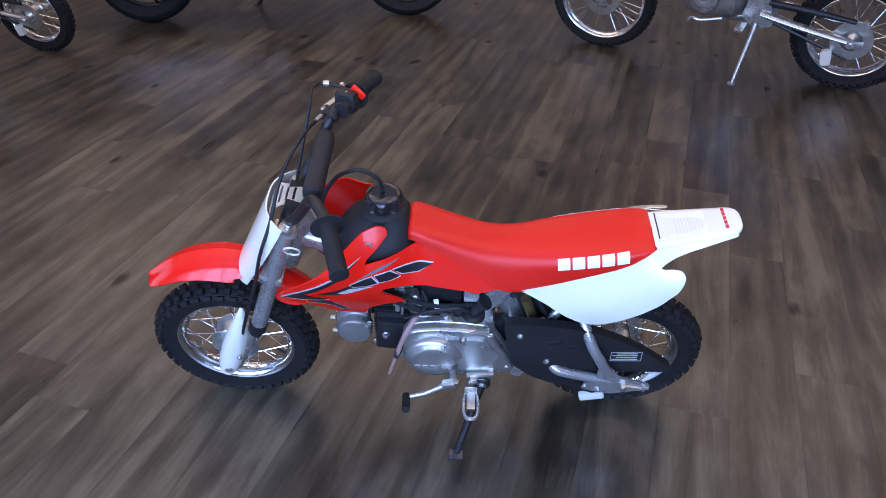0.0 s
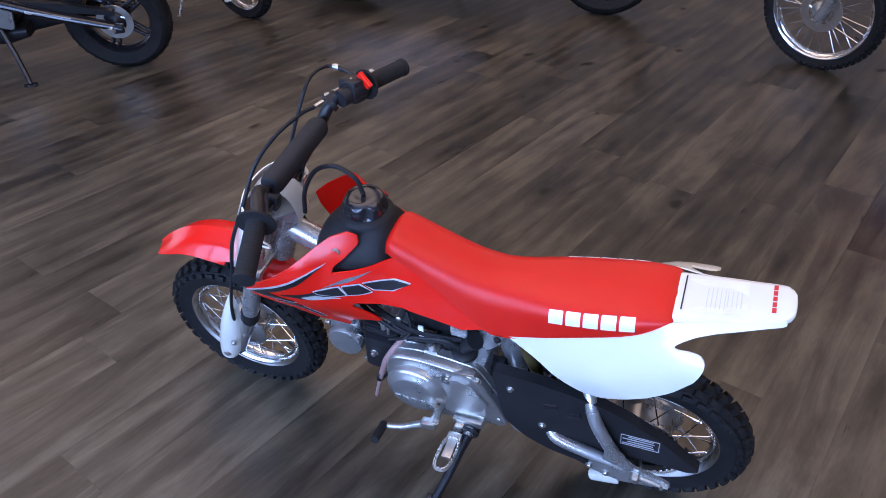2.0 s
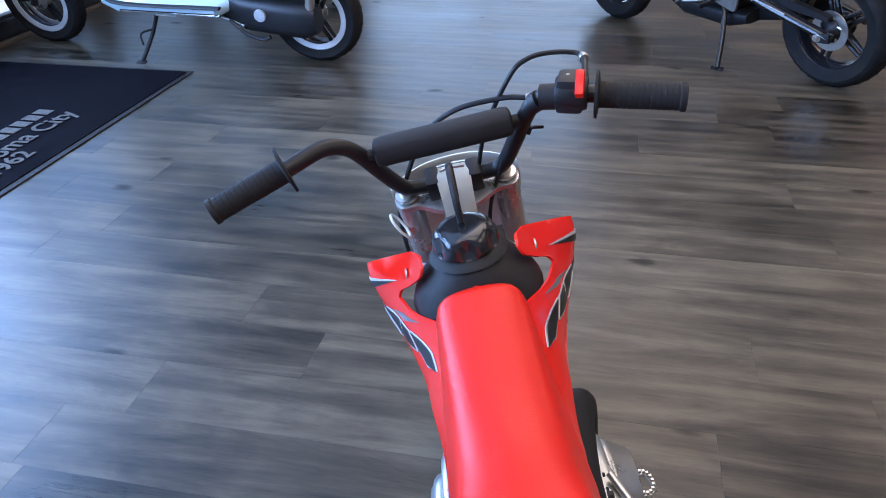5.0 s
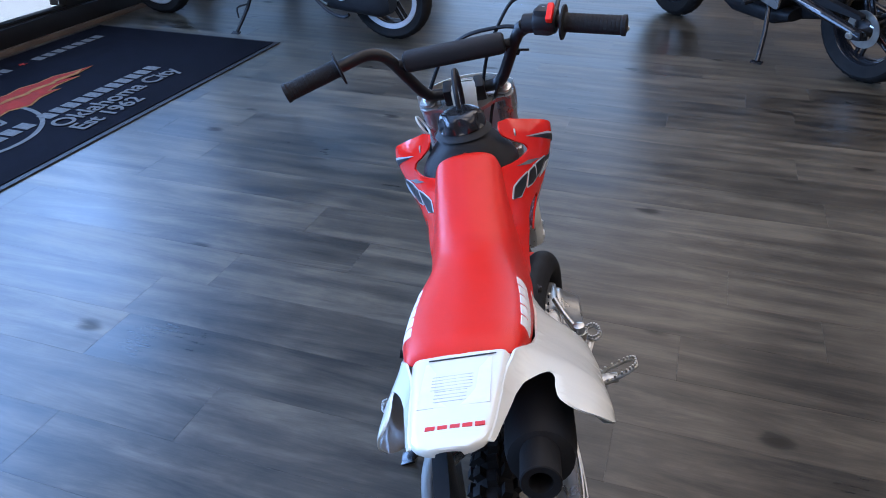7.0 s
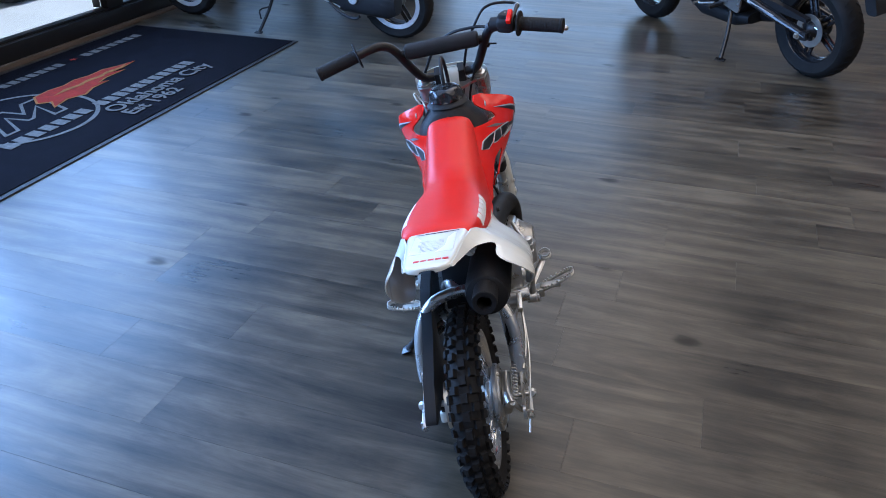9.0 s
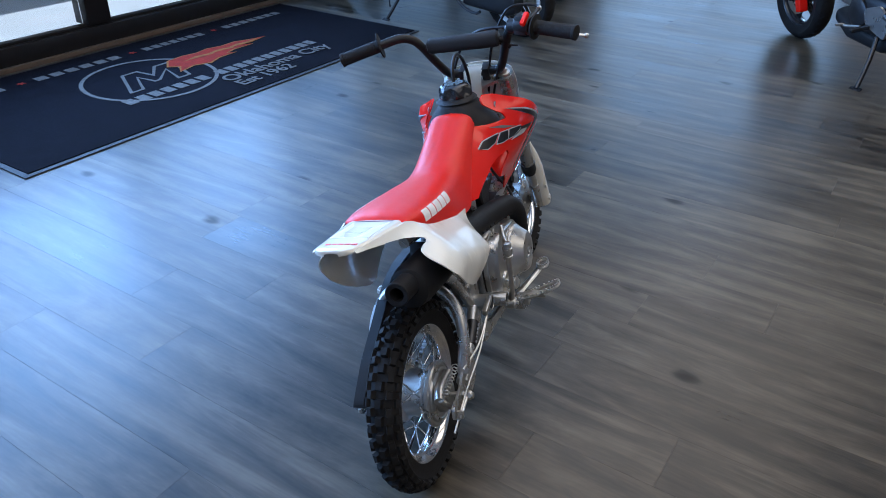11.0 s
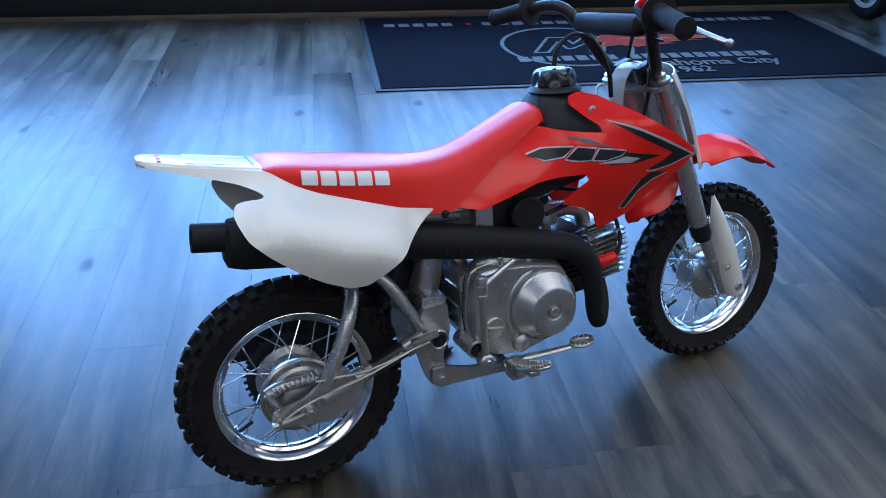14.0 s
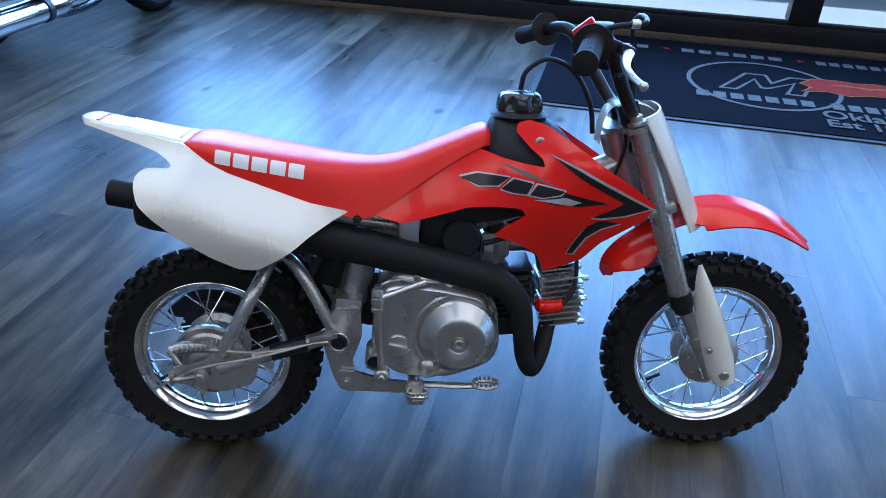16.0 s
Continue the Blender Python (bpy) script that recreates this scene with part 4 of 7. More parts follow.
    for s in (1.08, -1):
        add_bolt(bm, (RX, s * 0.103, R), "y", 0.0095, s * 0.012)
        add_tube(bm, [(RX - 0.008, s * 0.106, R), (RX - 0.048, s * 0.106, R - 0.008)], 0.0035, 8, 1)
        add_box(bm, (RX - 0.050, s * 0.104, R - 0.008), (0.006, 0.012, 0.018), (0, 0, 0), 0.001)
        add_bolt(bm, (RX - 0.052, s * 0.104, R - 0.008), "x", 0.005, -0.010)
    part("rear_axle", bm, M_ZINC, bike, "zinc axle with chain adjusters")
    # rear brake drum plate, arm, spring and rod
    bm = bmesh.new()
    add_lathe(bm, [(0.060, -0.034), (0.068, -0.038), (0.068, -0.044), (0.064, -0.047), (0.062, -0.044), (0.058, -0.044), (0.056, -0.050), (0.050, -0.053), (0.048, -0.050), (0.038, -0.051), (0.036, -0.062), (0.030, -0.067), (0.015, -0.070)], (RX, 0, R), seg=40)
    add_tube(bm, [(RX + 0.03, -0.060, R + 0.03), (RX - 0.03, -0.062, R + 0.035), (RX - 0.06, -0.070, R + 0.03)], 0.011, 10, 4)
    drum = part("brake_plate", bm, M_CAST, bike, "cast drum brake plate")
    bm = bmesh.new()
    add_tube(bm, [(RX - 0.060, -0.074, R + 0.034), (RX - 0.030, -0.082, R - 0.012), (RX + 0.0, -0.086, R - 0.045)], [0.006, 0.005, 0.005], 8, 3)
    part("brake_arm", bm, M_ZINC, drum)
    coil = [(RX - 0.052 + k * 0.0012, -0.080 + 0.0065 * math.cos(k * 0.9), R + 0.036 + k * 0.00022 + 0.0065 * math.sin(k * 0.9)) for k in range(70)]
    part("return_spring", tube(coil, 0.0011, 5, 1), M_ZINC, drum, "bright coil spring")
    part("brake_rod", tube([(-0.070, -0.098, 0.168), (0.010, -0.108, 0.212), (0.120, -0.112, 0.238), (0.235, -0.104, 0.268)], 0.0022, 8, 4), M_ZINC, bike, "thin zinc brake rod")
    part("brake_cable_rear", tube([(0.030, -0.100, 0.245), (0.120, -0.108, 0.244), (0.225, -0.104, 0.262), (0.262, -0.092, 0.252)], 0.0026, 8, 5), M_ZINC, bike)
    bm = bmesh.new()
    add_box(bm, (0.226, -0.103, 0.272), (0.050, 0.012, 0.012), (0, -12, 0), 0.002)
    part("cable_yoke", bm, M_ZINC, bike)
    # chain case on the chain side
    out = [(0.300, 0.386), (0.218, 0.388), (0.157, 0.379), (0.094, 0.360), (0.029, 0.329), (-0.027, 0.296), (-0.072, 0.260), (-0.098, 0.238), (-0.078, 0.226), (-0.040, 0.226), (0.037, 0.222), (0.052, 0.190), (0.046, 0.146), (0.056, 0.124), (0.094, 0.142), (0.130, 0.164), (0.178, 0.182), (0.230, 0.214), (0.273, 0.252), (0.292, 0.338)]
    case_y = field([(0.30, 0.38, 0.092), (0.2, 0.38, 0.096), (0.05, 0.33, 0.090), (-0.09, 0.24, 0.094), (0.1, 0.28, 0.092), (0.2, 0.27, 0.108), (0.14, 0.14, 0.096), (0.28, 0.28, 0.100), (0.0, 0.29, 0.092), (0.05, 0.20, 0.092)], 0.025)
    case = part("chain_case", panel(out, case_y, 0.022, 0.03, 0.009), M_BLACK, bike, "black plastic chain case")
    bolts("case_bolt", [(0.197, case_y(0.197, 0.274) - 0.001, 0.274), (0.262, case_y(0.262, 0.350) - 0.001, 0.350), (0.100, 0.112, 0.188), (0.068, 0.112, 0.177)], "y", 0.0055, 0.006, case)
    bm = bmesh.new()
    add_box(bm, (0.016, case_y(0.016, 0.282) - 0.0005, 0.282), (0.074, 0.004, 0.036), (0, 2, 0), 0.001)
    lab = part("warning_label", bm, M_BLACKPRINT, case, "black warning label with silver lines")
    bm = bmesh.new()
    for dx, dz, lx, lz in ((0, 0.0155, 0.070, 0.0012), (0, -0.0155, 0.070, 0.0012), (0.0345, 0, 0.0012, 0.031), (-0.0345, 0, 0.0012, 0.031)):
        add_box(bm, (0.016 + dx, case_y(0.016, 0.282) + 0.0018, 0.282 + dz - dx * 0.035), (lx, 0.001, lz), (0, 2, 0))
    part("label_border", bm, M_SILVERPRINT, lab, "silver border line")
    bm = bmesh.new()
    for k in range(4):
        add_box(bm, (0.019 - 0.004 * (k % 2), case_y(0.016, 0.282) + 0.0018, 0.272 + 0.007 * k), (0.058 - 0.012 * (k % 2), 0.001, 0.0022), (0, 3, 0))
    part("label_line", bm, M_SILVERPRINT, lab)
    for x, z in ((0.184, 0.332), (0.141, 0.318)):
        part("case_slot", box((x, case_y(x, z) - 0.0012, z), (0.028, 0.006, 0.014), (0, 8, 0), 0.003), M_BLACKPRINT, case, "dark ventilation slot")
    part("case_foot", box((0.072, 0.090, 0.120), (0.062, 0.016, 0.026), (0, 14, 0), 0.007), M_WHITE, case, "white plastic chain slide")
    # chain run seen below and behind the case
    bm = bmesh.new()
    for k in range(40):
        a = math.radians(-100 - k * 4.2)
        add_box(bm, (RX + 0.052 * math.cos(a) * 1.05, 0.058, R + 0.052 * math.sin(a) * 1.05), (0.008, 0.010, 0.004), (0, -math.degrees(a) - 90, 0))
    for k in range(24):
        t = k / 23
        add_box(bm, (RX - 0.01 + 0.27 * t, 0.058, R - 0.054 + 0.045 * t), (0.009, 0.010, 0.005), (0, -9, 0))
    part("chain", bm, M_ZINC, bike, "steel drive chain")
    bm = bmesh.new()
    add_lathe(bm, [(0.044, 0.046), (0.074, 0.046), (0.074, 0.051), (0.044, 0.051)], (RX, 0, R), seg=56, loop=True)
    for k in range(36):
        a = 2 * math.pi * k / 36
        add_box(bm, (RX + 0.0755 * math.cos(a), 0.0485, R + 0.0755 * math.sin(a)), (0.008, 0.004, 0.006), (0, -math.degrees(a), 0))
    part("sprocket", bm, M_DARK, bike, "dark steel rear sprocket")
    bm = tube([(0.224, 0.036, 0.326), (0.238, 0.036, 0.368), (0.252, 0.036, 0.410)], [0.010, 0.0115, 0.0115], 16, 3)
    part("shock_absorber", bm, M_BRASS, bike, "gold rear shock absorber")
    part("mud_flap", box((0.206, 0.004, 0.372), (0.012, 0.090, 0.130), (0, 24, 0), 0.004), M_BLACK, bike, "black rubber mud flap")
    part("shock_shield", box((0.238, 0.016, 0.372), (0.050, 0.010, 0.110), (0, 18, 0), 0.004), M_BLACK, bike, "black shock shield")

    # engine
    bm = bmesh.new()
    case_r = fillet([(0.318, 0.366), (0.314, 0.305), (0.322, 0.222), (0.356, 0.190), (0.440, 0.176), (0.520, 0.206), (0.536, 0.240), (0.526, 0.330), (0.460, 0.362), (0.390, 0.372)], 0.020)
    add_rings(bm, [[Vector((x, -0.072, z)) for x, z in case_r], [Vector((x, 0.070, z)) for x, z in case_r]])
    bmesh.ops.bevel(bm, geom=[e for e in bm.edges if len(e.link_faces) == 2 and e.calc_face_angle(0) > 1.2], offset=0.005, segments=2, affect="EDGES")
    engine = part("engine", bm, M_CAST, bike, "bare cast aluminium crankcase")
    bm = bmesh.new()
    cover = fillet([(0.324, 0.366), (0.312, 0.293), (0.318, 0.236), (0.342, 0.208), (0.372, 0.199), (0.430, 0.197), (0.487, 0.212), (0.515, 0.232), (0.527, 0.258), (0.520, 0.304), (0.503, 0.350), (0.430, 0.366), (0.360, 0.374)], 0.015)
    mid = sum((Vector((x, 0, z)) for x, z in cover), Vector()) / len(cover)
    rings = []
    for y, s in ((-0.072, 1.02), (-0.088, 1.02), (-0.0895, 1.00), (-0.104, 0.985), (-0.110, 0.97), (-0.1135, 0.94)):
        rings.append([Vector((mid.x + (x - mid.x) * s, y, mid.z + (z - mid.z) * s)) for x, z in cover])
    add_rings(bm, rings)
    rc = part("clutch_cover", bm, M_CAST, engine, "cast aluminium right engine cover")
    bm = lathe([(0.067, -0.096), (0.067, -0.117), (0.064, -0.122), (0.0615, -0.1235), (0.0465, -0.1480), (0.0440, -0.1498), (0.041, -0.1504), (0.017, -0.1508), (0.0152, -0.1495), (0.0140, -0.1460), (0.0098, -0.1455), (0.0092, -0.1512), (0.0075, -0.1522), (0.0050, -0.1515), (0.0040, -0.1490)], (0.457, 0, 0.281), seg=64)
    part("clutch_dome", bm, M_CAST, engine, "conical clutch cover with a centre bolt")
    bolts("cover_bolt", [(x, -0.090, z) for x, z in ((0.330, 0.350), (0.322, 0.292), (0.332, 0.226), (0.384, 0.205), (0.440, 0.205), (0.503, 0.224), (0.521, 0.262), (0.510, 0.318), (0.440, 0.358), (0.372, 0.366))], "y", 0.0060, -0.013, engine)
    # crescent rib round the dome, and the wall of the case behind the cover
    bm = bmesh.new()
    add_tube(bm, [(0.457 + 0.074 * math.cos(a), -0.1115, 0.281 + 0.074 * math.sin(a)) for a in (math.radians(q) for q in range(105, 236, 13))], [0.002] + [0.0055] * 9 + [0.002], 10, 2)
    part("cover_rib", bm, M_CAST, rc, "curved cast rib")
    bm = bmesh.new()
    for z in (0.250, 0.288, 0.326):
        add_box(bm, (0.318, -0.040, z), (0.014, 0.070, 0.006), (0, 0, 0), 0.002)
    add_box(bm, (0.316, -0.068, 0.300), (0.012, 0.010, 0.110), (0, 3, 0), 0.003)
    part("case_rib", bm, M_CAST, engine, "cast ribs on the rear of the crankcase")
    bm = lathe([(0.017, -0.060), (0.0165, -0.120), (0.0150, -0.123), (0.0125, -0.1232), (0.0120, -0.116)], (0.314, 0, 0.232), seg=28)
    boss = part("shaft_boss", bm, M_CAST, engine, "round cast shaft boss")
    part("seal", lathe([(0.0122, -0.117), (0.0060, -0.1175), (0.0050, -0.121), (0.002, -0.1215)], (0.314, 0, 0.232), seg=24), M_BLACK, boss, "black oil seal")
    bm = bmesh.new()
    add_lathe(bm, [(0.020, -0.108), (0.020, -0.117), (0.0185, -0.119), (0.012, -0.1195)], (0.354, 0, 0.262), seg=28)
    add_box(bm, (0.354, -0.121, 0.262), (0.032, 0.008, 0.0065), (0, 12, 0), 0.002)
    part("adjuster_cap", bm, M_ZINC, engine, "round adjuster cap with a bar grip")
    bm = bmesh.new()
    add_tube(bm, [(0.407, -0.098, 0.220), (0.407, -0.122, 0.220), (0.407, -0.128, 0.220)], [0.021, 0.017, 0.009], 20, 1)
    part("cast_boss", bm, M_CAST, engine, "rounded cast boss")
    bm = bmesh.new()
    add_tube(bm, [(0.496, -0.112, 0.250), (0.496, -0.140, 0.250)], 0.0062, 10, 1)
    add_tube(bm, [(0.479, -0.112, 0.244), (0.479, -0.138, 0.244)], 0.0050, 10, 1)
    part("cast_lug", bm, M_CAST, engine, "small cast lugs")
    # bead along the cover joint, drain plugs below
    bm = bmesh.new()
    add_tube(bm, [(x, -0.0760, z) for x, z in cover] + [(cover[0][0], -0.0760, cover[0][1])], 0.0030, 8, 1)
    part("cover_gasket", bm, M_DARK, engine, "dark joint round the cover")
    for x in (0.452, 0.470):
        part("drain_plug", tube([(x, -0.060, 0.208), (x, -0.062, 0.190)], [0.006, 0.0045], 10, 1), M_ZINC, engine)
    # upper case with its flange and bolts, half hidden by the pipe
    bm = bmesh.new()
    add_tube(bm, [(0.338, -0.062, 0.352), (0.360, -0.070, 0.366), (0.410, -0.070, 0.368), (0.470, -0.064, 0.360), (0.505, -0.058, 0.346)], [0.014, 0.018, 0.018, 0.016, 0.012], 14, 4)
    part("upper_case", bm, M_CAST, engine, "rounded upper crankcase")
    bolts("case_screw", [(0.346, -0.080, 0.366), (0.386, -0.086, 0.374), (0.440, -0.084, 0.372)], "y", 0.0052, -0.008, engine)
    bm = bmesh.new()
    add_lathe(bm, [(0.030, 0.020), (0.034, 0.024), (0.034, 0.030), (0.012, 0.032)], (0.300, 0, 0.268), seg=28)
    add_box(bm, (0.302, 0.036, 0.290), (0.036, 0.030, 0.110), (0, 8, 0), 0.010)
    part("sprocket_guard", bm, M_DARK, engine, "dark drive sprocket and guard")
    # kick start shaft and lever
    bm = bmesh.new()
    add_tube(bm, [(0.327, -0.128, 0.216), (0.325, -0.134, 0.250), (0.322, -0.138, 0.300), (0.321, -0.139, 0.344)], [0.0080, 0.0058, 0.0056, 0.0066], 12, 3)
    add_lathe(bm, [(0.0135, -0.116), (0.0135, -0.136), (0.010, -0.139)], (0.327, 0, 0.212), seg=20)
    add_lathe(bm, [(0.0060, -0.020), (0.0105, -0.018), (0.0105, -0.012), (0.0088, -0.011), (0.0088, -0.006), (0.0108, -0.005), (0.0108, 0.006), (0.0088, 0.007), (0.0088, 0.011), (0.0105, 0.012), (0.0095, 0.020), (0.004, 0.022)], (0.321, -0.140, 0.356), "z", 18)
    add_tube(bm, [(0.326, -0.138, 0.360), (0.348, -0.128, 0.364), (0.372, -0.118, 0.370), (0.400, -0.108, 0.377)], [0.0066, 0.0055, 0.0052, 0.0048], 12, 3)
    part("kick_lever", bm, M_ZINC, bike, "folded bright kick start lever")
    bolts("kick_bolt", [(0.327, -0.138, 0.212)], "y", 0.0055, -0.006, engine)
    # left cover with its round lobe
    left = fillet([(0.526, 0.290), (0.522, 0.340), (0.502, 0.368), (0.451, 0.377), (0.395, 0.374), (0.332, 0.366), (0.299, 0.306), (0.265, 0.234), (0.271, 0.219), (0.355, 0.212), (0.392, 0.202), (0.440, 0.200), (0.490, 0.206), (0.518, 0.236)], 0.014)
    mid = sum((Vector((x, 0, z)) for x, z in left), Vector()) / len(left)
    bm = bmesh.new()
    add_rings(bm, [[Vector((mid.x + (x - mid.x) * s, y, mid.z + (z - mid.z) * s)) for x, z in left] for y, s in ((0.066, 1.015), (0.082, 1.015), (0.0835, 0.995), (0.096, 0.985), (0.101, 0.97), (0.1035, 0.945))])
    lc = part("left_cover", bm, M_CAST, engine, "cast aluminium left engine cover")
    part("raised_panel", panel([(0.429, 0.346), (0.396, 0.348), (0.396, 0.334), (0.392, 0.330), (0.383, 0.330), (0.379, 0.334), (0.379, 0.348), (0.341, 0.345), (0.304, 0.292), (0.330, 0.246), (0.388, 0.238), (0.410, 0.290)], lambda x, z: 0.1105, 0.010, 0.10, 0.003), M_CAST, lc, "raised panel with a bolt notch")
    part("top_flange", box((0.352, 0.098, 0.366), (0.044, 0.014, 0.006), (0, 6, 0), 0.002), M_CAST, lc)
    fly = part("flywheel_cover", lathe([(0.0645, 0.080), (0.0645, 0.110), (0.0625, 0.116), (0.0580, 0.1205), (0.0500, 0.1240), (0.0480, 0.1265), (0.0440, 0.1278), (0.020, 0.1284), (0.006, 0.1285)], (0.454, 0, 0.286), seg=64), M_CAST, engine, "round flywheel cover with raised bars")
    for k in range(5):
        part("raised_block", box((0.490 - 0.0178 * k, 0.1286, 0.2705), (0.0125, 0.0022, 0.0085), (0, 0, 0), 0.0006), M_CAST, fly, "raised cast block")
    bolts("cover_bolt", [(0.3875, 0.102, 0.339), (0.286, 0.098, 0.240), (0.346, 0.100, 0.222), (0.326, 0.098, 0.352)], "y", 0.0058, 0.007, engine)
    # cylinder lying forwards: finned black barrel, silver finned head, cam cover
    bm = bmesh.new()
    add_box(bm, (0.553, 0, 0.306), (0.074, 0.100, 0.112), (0, -5, 0), 0.008)
    add_box(bm, (0.553, 0.052, 0.298), (0.070, 0.030, 0.098), (0, -5, 0), 0.010)
    barrel = part("cylinder", bm, M_DARK, engine, "black finned cylinder barrel")
    for k in range(9):
        part("fin", box((0.556, -0.006, 0.292 + k * 0.0105), (0.070, 0.122 - 0.010 * max(0, k - 5), 0.0030), (0, -5, 0), 0.001), M_DARK, barrel)
    bolts("barrel_bolt", [(0.565, 0.066, 0.305), (0.532, 0.066, 0.262)], "y", 0.0062, 0.010, barrel)
    head = part("cylinder_head", box((0.645, 0, 0.318), (0.072, 0.078, 0.092), (0, -8, 0), 0.008), M_CAST, engine, "cast finned cylinder head")
    for k in range(9):
        part("fin", box((0.645, -0.034, 0.276 + k * 0.0108), (0.084 - 0.0035 * abs(k - 4), 0.046, 0.0028), (0, -8, 0), 0.001), M_CAST, head)
    for k in range(3):
        part("fin", box((0.645, 0.010, 0.364 + k * 0.008), (0.070, 0.080, 0.003), (0, -8, 0), 0.001), M_CAST, head)
    part("cam_cover", lathe([(0.040, 0.030), (0.040, 0.056), (0.036, 0.062), (0.008, 0.064)], (0.638, 0, 0.303), seg=36), M_CAST, head, "round cam cover")
    bolts("head_bolt", [(0.684, y, z) for z in (0.270, 0.318, 0.356) for y in (-0.030, 0.030)], "x", 0.005, 0.012, head)
    bolts("head_bolt", [(0.602, 0.052, 0.326), (0.592, 0.052, 0.262)], "y", 0.006, 0.008, head)
    bm = bmesh.new()
    add_tube(bm, [(0.612, -0.030, 0.314), (0.612, -0.062, 0.312), (0.644, -0.074, 0.322)], [0.012, 0.013, 0.010], 12, 4)
    add_tube(bm, [(0.618, -0.062, 0.312), (0.600, -0.070, 0.318)], [0.012, 0.008], 10, 1)
    part("plug_cap", bm, M_RED, bike, "red spark plug cap")
    part("plug_lead", tube([(0.644, -0.074, 0.322), (0.664, -0.062, 0.350), (0.672, -0.024, 0.400), (0.660, 0, 0.470)], 0.0040, 8, 5), M_BLACK, bike, "black ignition lead")
    # intake: carburettor, manifold, air box
    bm = bmesh.new()
    add_box(bm, (0.526, 0.008, 0.410), (0.054, 0.048, 0.046), (0, 0, 0), 0.008)
    add_box(bm, (0.530, 0.040, 0.412), (0.020, 0.026, 0.024), (0, 0, 0), 0.004)
    add_box(bm, (0.512, -0.030, 0.405), (0.018, 0.022, 0.030), (0, 0, 0), 0.004)
    carb = part("carburettor", bm, M_CAST, bike, "small cast carburettor")
    part("intake_pipe", tube([(0.622, 0.0, 0.365), (0.612, 0.0, 0.398), (0.586, 0.004, 0.410), (0.550, 0.008, 0.411)], [0.016, 0.015, 0.015, 0.018], 14, 4), M_CAST, carb)
    part("float_bowl", lathe([(0.020, -0.030), (0.023, -0.020), (0.023, 0.0)], (0.526, 0.010, 0.392), "z", 24), M_CAST, carb)
    part("slide_cap", lathe([(0.019, 0.018), (0.019, 0.046), (0.012, 0.056)], (0.524, 0.008, 0.412), "z", 24), M_BLACK, carb, "black slide cap")
    bolts("mixture_screw", [(0.540, 0.052, 0.404), (0.518, 0.052, 0.420)], "y", 0.0045, 0.010, carb, M_BRASS)
    bm = bmesh.new()
    add_box(bm, (0.502, 0.050, 0.431), (0.026, 0.018, 0.018), (0, 10, 0), 0.003)
    add_lathe(bm, [(0.007, 0.046), (0.007, 0.066), (0.005, 0.068)], (0.494, 0, 0.436), seg=14)
    add_tube(bm, [(0.512, 0.052, 0.428), (0.522, 0.060, 0.404), (0.526, 0.062, 0.374)], [0.0050, 0.0042, 0.0028], 10, 3)
    part("throttle_linkage", bm, M_ZINC, carb, "bright throttle linkage")
    part("idle_valve", tube([(0.534, 0.058, 0.412), (0.535, 0.060, 0.386)], [0.007, 0.0055], 12, 1), M_CAST, carb)
    bm = bmesh.new()
    add_box(bm, (0.492, 0.036, 0.384), (0.036, 0.030, 0.040), (0, 6, 0), 0.007)
    bolts("bowl_screw", [(0.480, 0.050, 0.392), (0.504, 0.050, 0.374)], "y", 0.0034, 0.005, carb)
    part("bowl_flange", bm, M_CAST, carb, "cast float bowl flange")
    bm = bmesh.new()
    add_box(bm, (0.426, 0.070, 0.374), (0.030, 0.026, 0.020), (0, 4, 0), 0.005)
    add_lathe(bm, [(0.008, 0.0), (0.008, 0.012), (0.004, 0.014)], (0.426, 0.074, 0.380), "z", 14)
    part("neutral_switch", bm, M_CAST, engine, "small cast switch housing")
    part("choke_lever", tube([(0.506, 0.036, 0.418), (0.498, 0.058, 0.424), (0.492, 0.066, 0.440)], 0.0032, 8, 3), M_ZINC, carb)
    part("wire_tag", box((0.448, 0.066, 0.418), (0.011, 0.004, 0.024), (12, 8, 0), 0.001), M_PRINT, bike, "small white wire tag")
    part("cable_bracket", box((0.552, 0.046, 0.426), (0.030, 0.004, 0.016), (0, 10, 0), 0.001), M_ZINC, bike)
    for pts, r in (([(0.600, 0.040, 0.446), (0.560, 0.060, 0.430), (0.500, 0.066, 0.398), (0.440, 0.062, 0.386), (0.400, 0.056, 0.392)], 0.005),
                   ([(0.560, 0.052, 0.446), (0.520, 0.066, 0.440), (0.470, 0.068, 0.418), (0.420, 0.064, 0.410), (0.372, 0.052, 0.402)], 0.006),
                   ([(0.480, 0.054, 0.450), (0.470, 0.066, 0.420), (0.486, 0.070, 0.388), (0.520, 0.072, 0.372)], 0.0038)):
        part("hose", tube(pts, r, 8, 6), M_BLACK, bike)
    bm = bmesh.new()
    add_tube(bm, [(0.500, 0.006, 0.412), (0.455, 0, 0.418)], [0.019, 0.026], 16, 1)
    add_box(bm, (0.438, 0.004, 0.432), (0.098, 0.080, 0.088), (0, 0, 0), 0.016)
    add_lathe(bm, [(0.030, -0.064), (0.034, -0.060), (0.034, -0.036)], (0.462, 0, 0.436), seg=24)
    add_box(bm, (0.515, 0, 0.500), (0.170, 0.104, 0.072), (0, -10, 0), 0.018)
    part("air_box", bm, M_BLACK, bike, "black plastic air box")
    bm = bmesh.new()
    add_lathe(bm, [(0.016, -0.036), (0.023, -0.034), (0.023, -0.018), (0.020, -0.016), (0.020, -0.006), (0.026, -0.004), (0.026, 0.006), (0.022, 0.010), (0.014, 0.012)], (0.366, 0.056, 0.372), "z", 24)
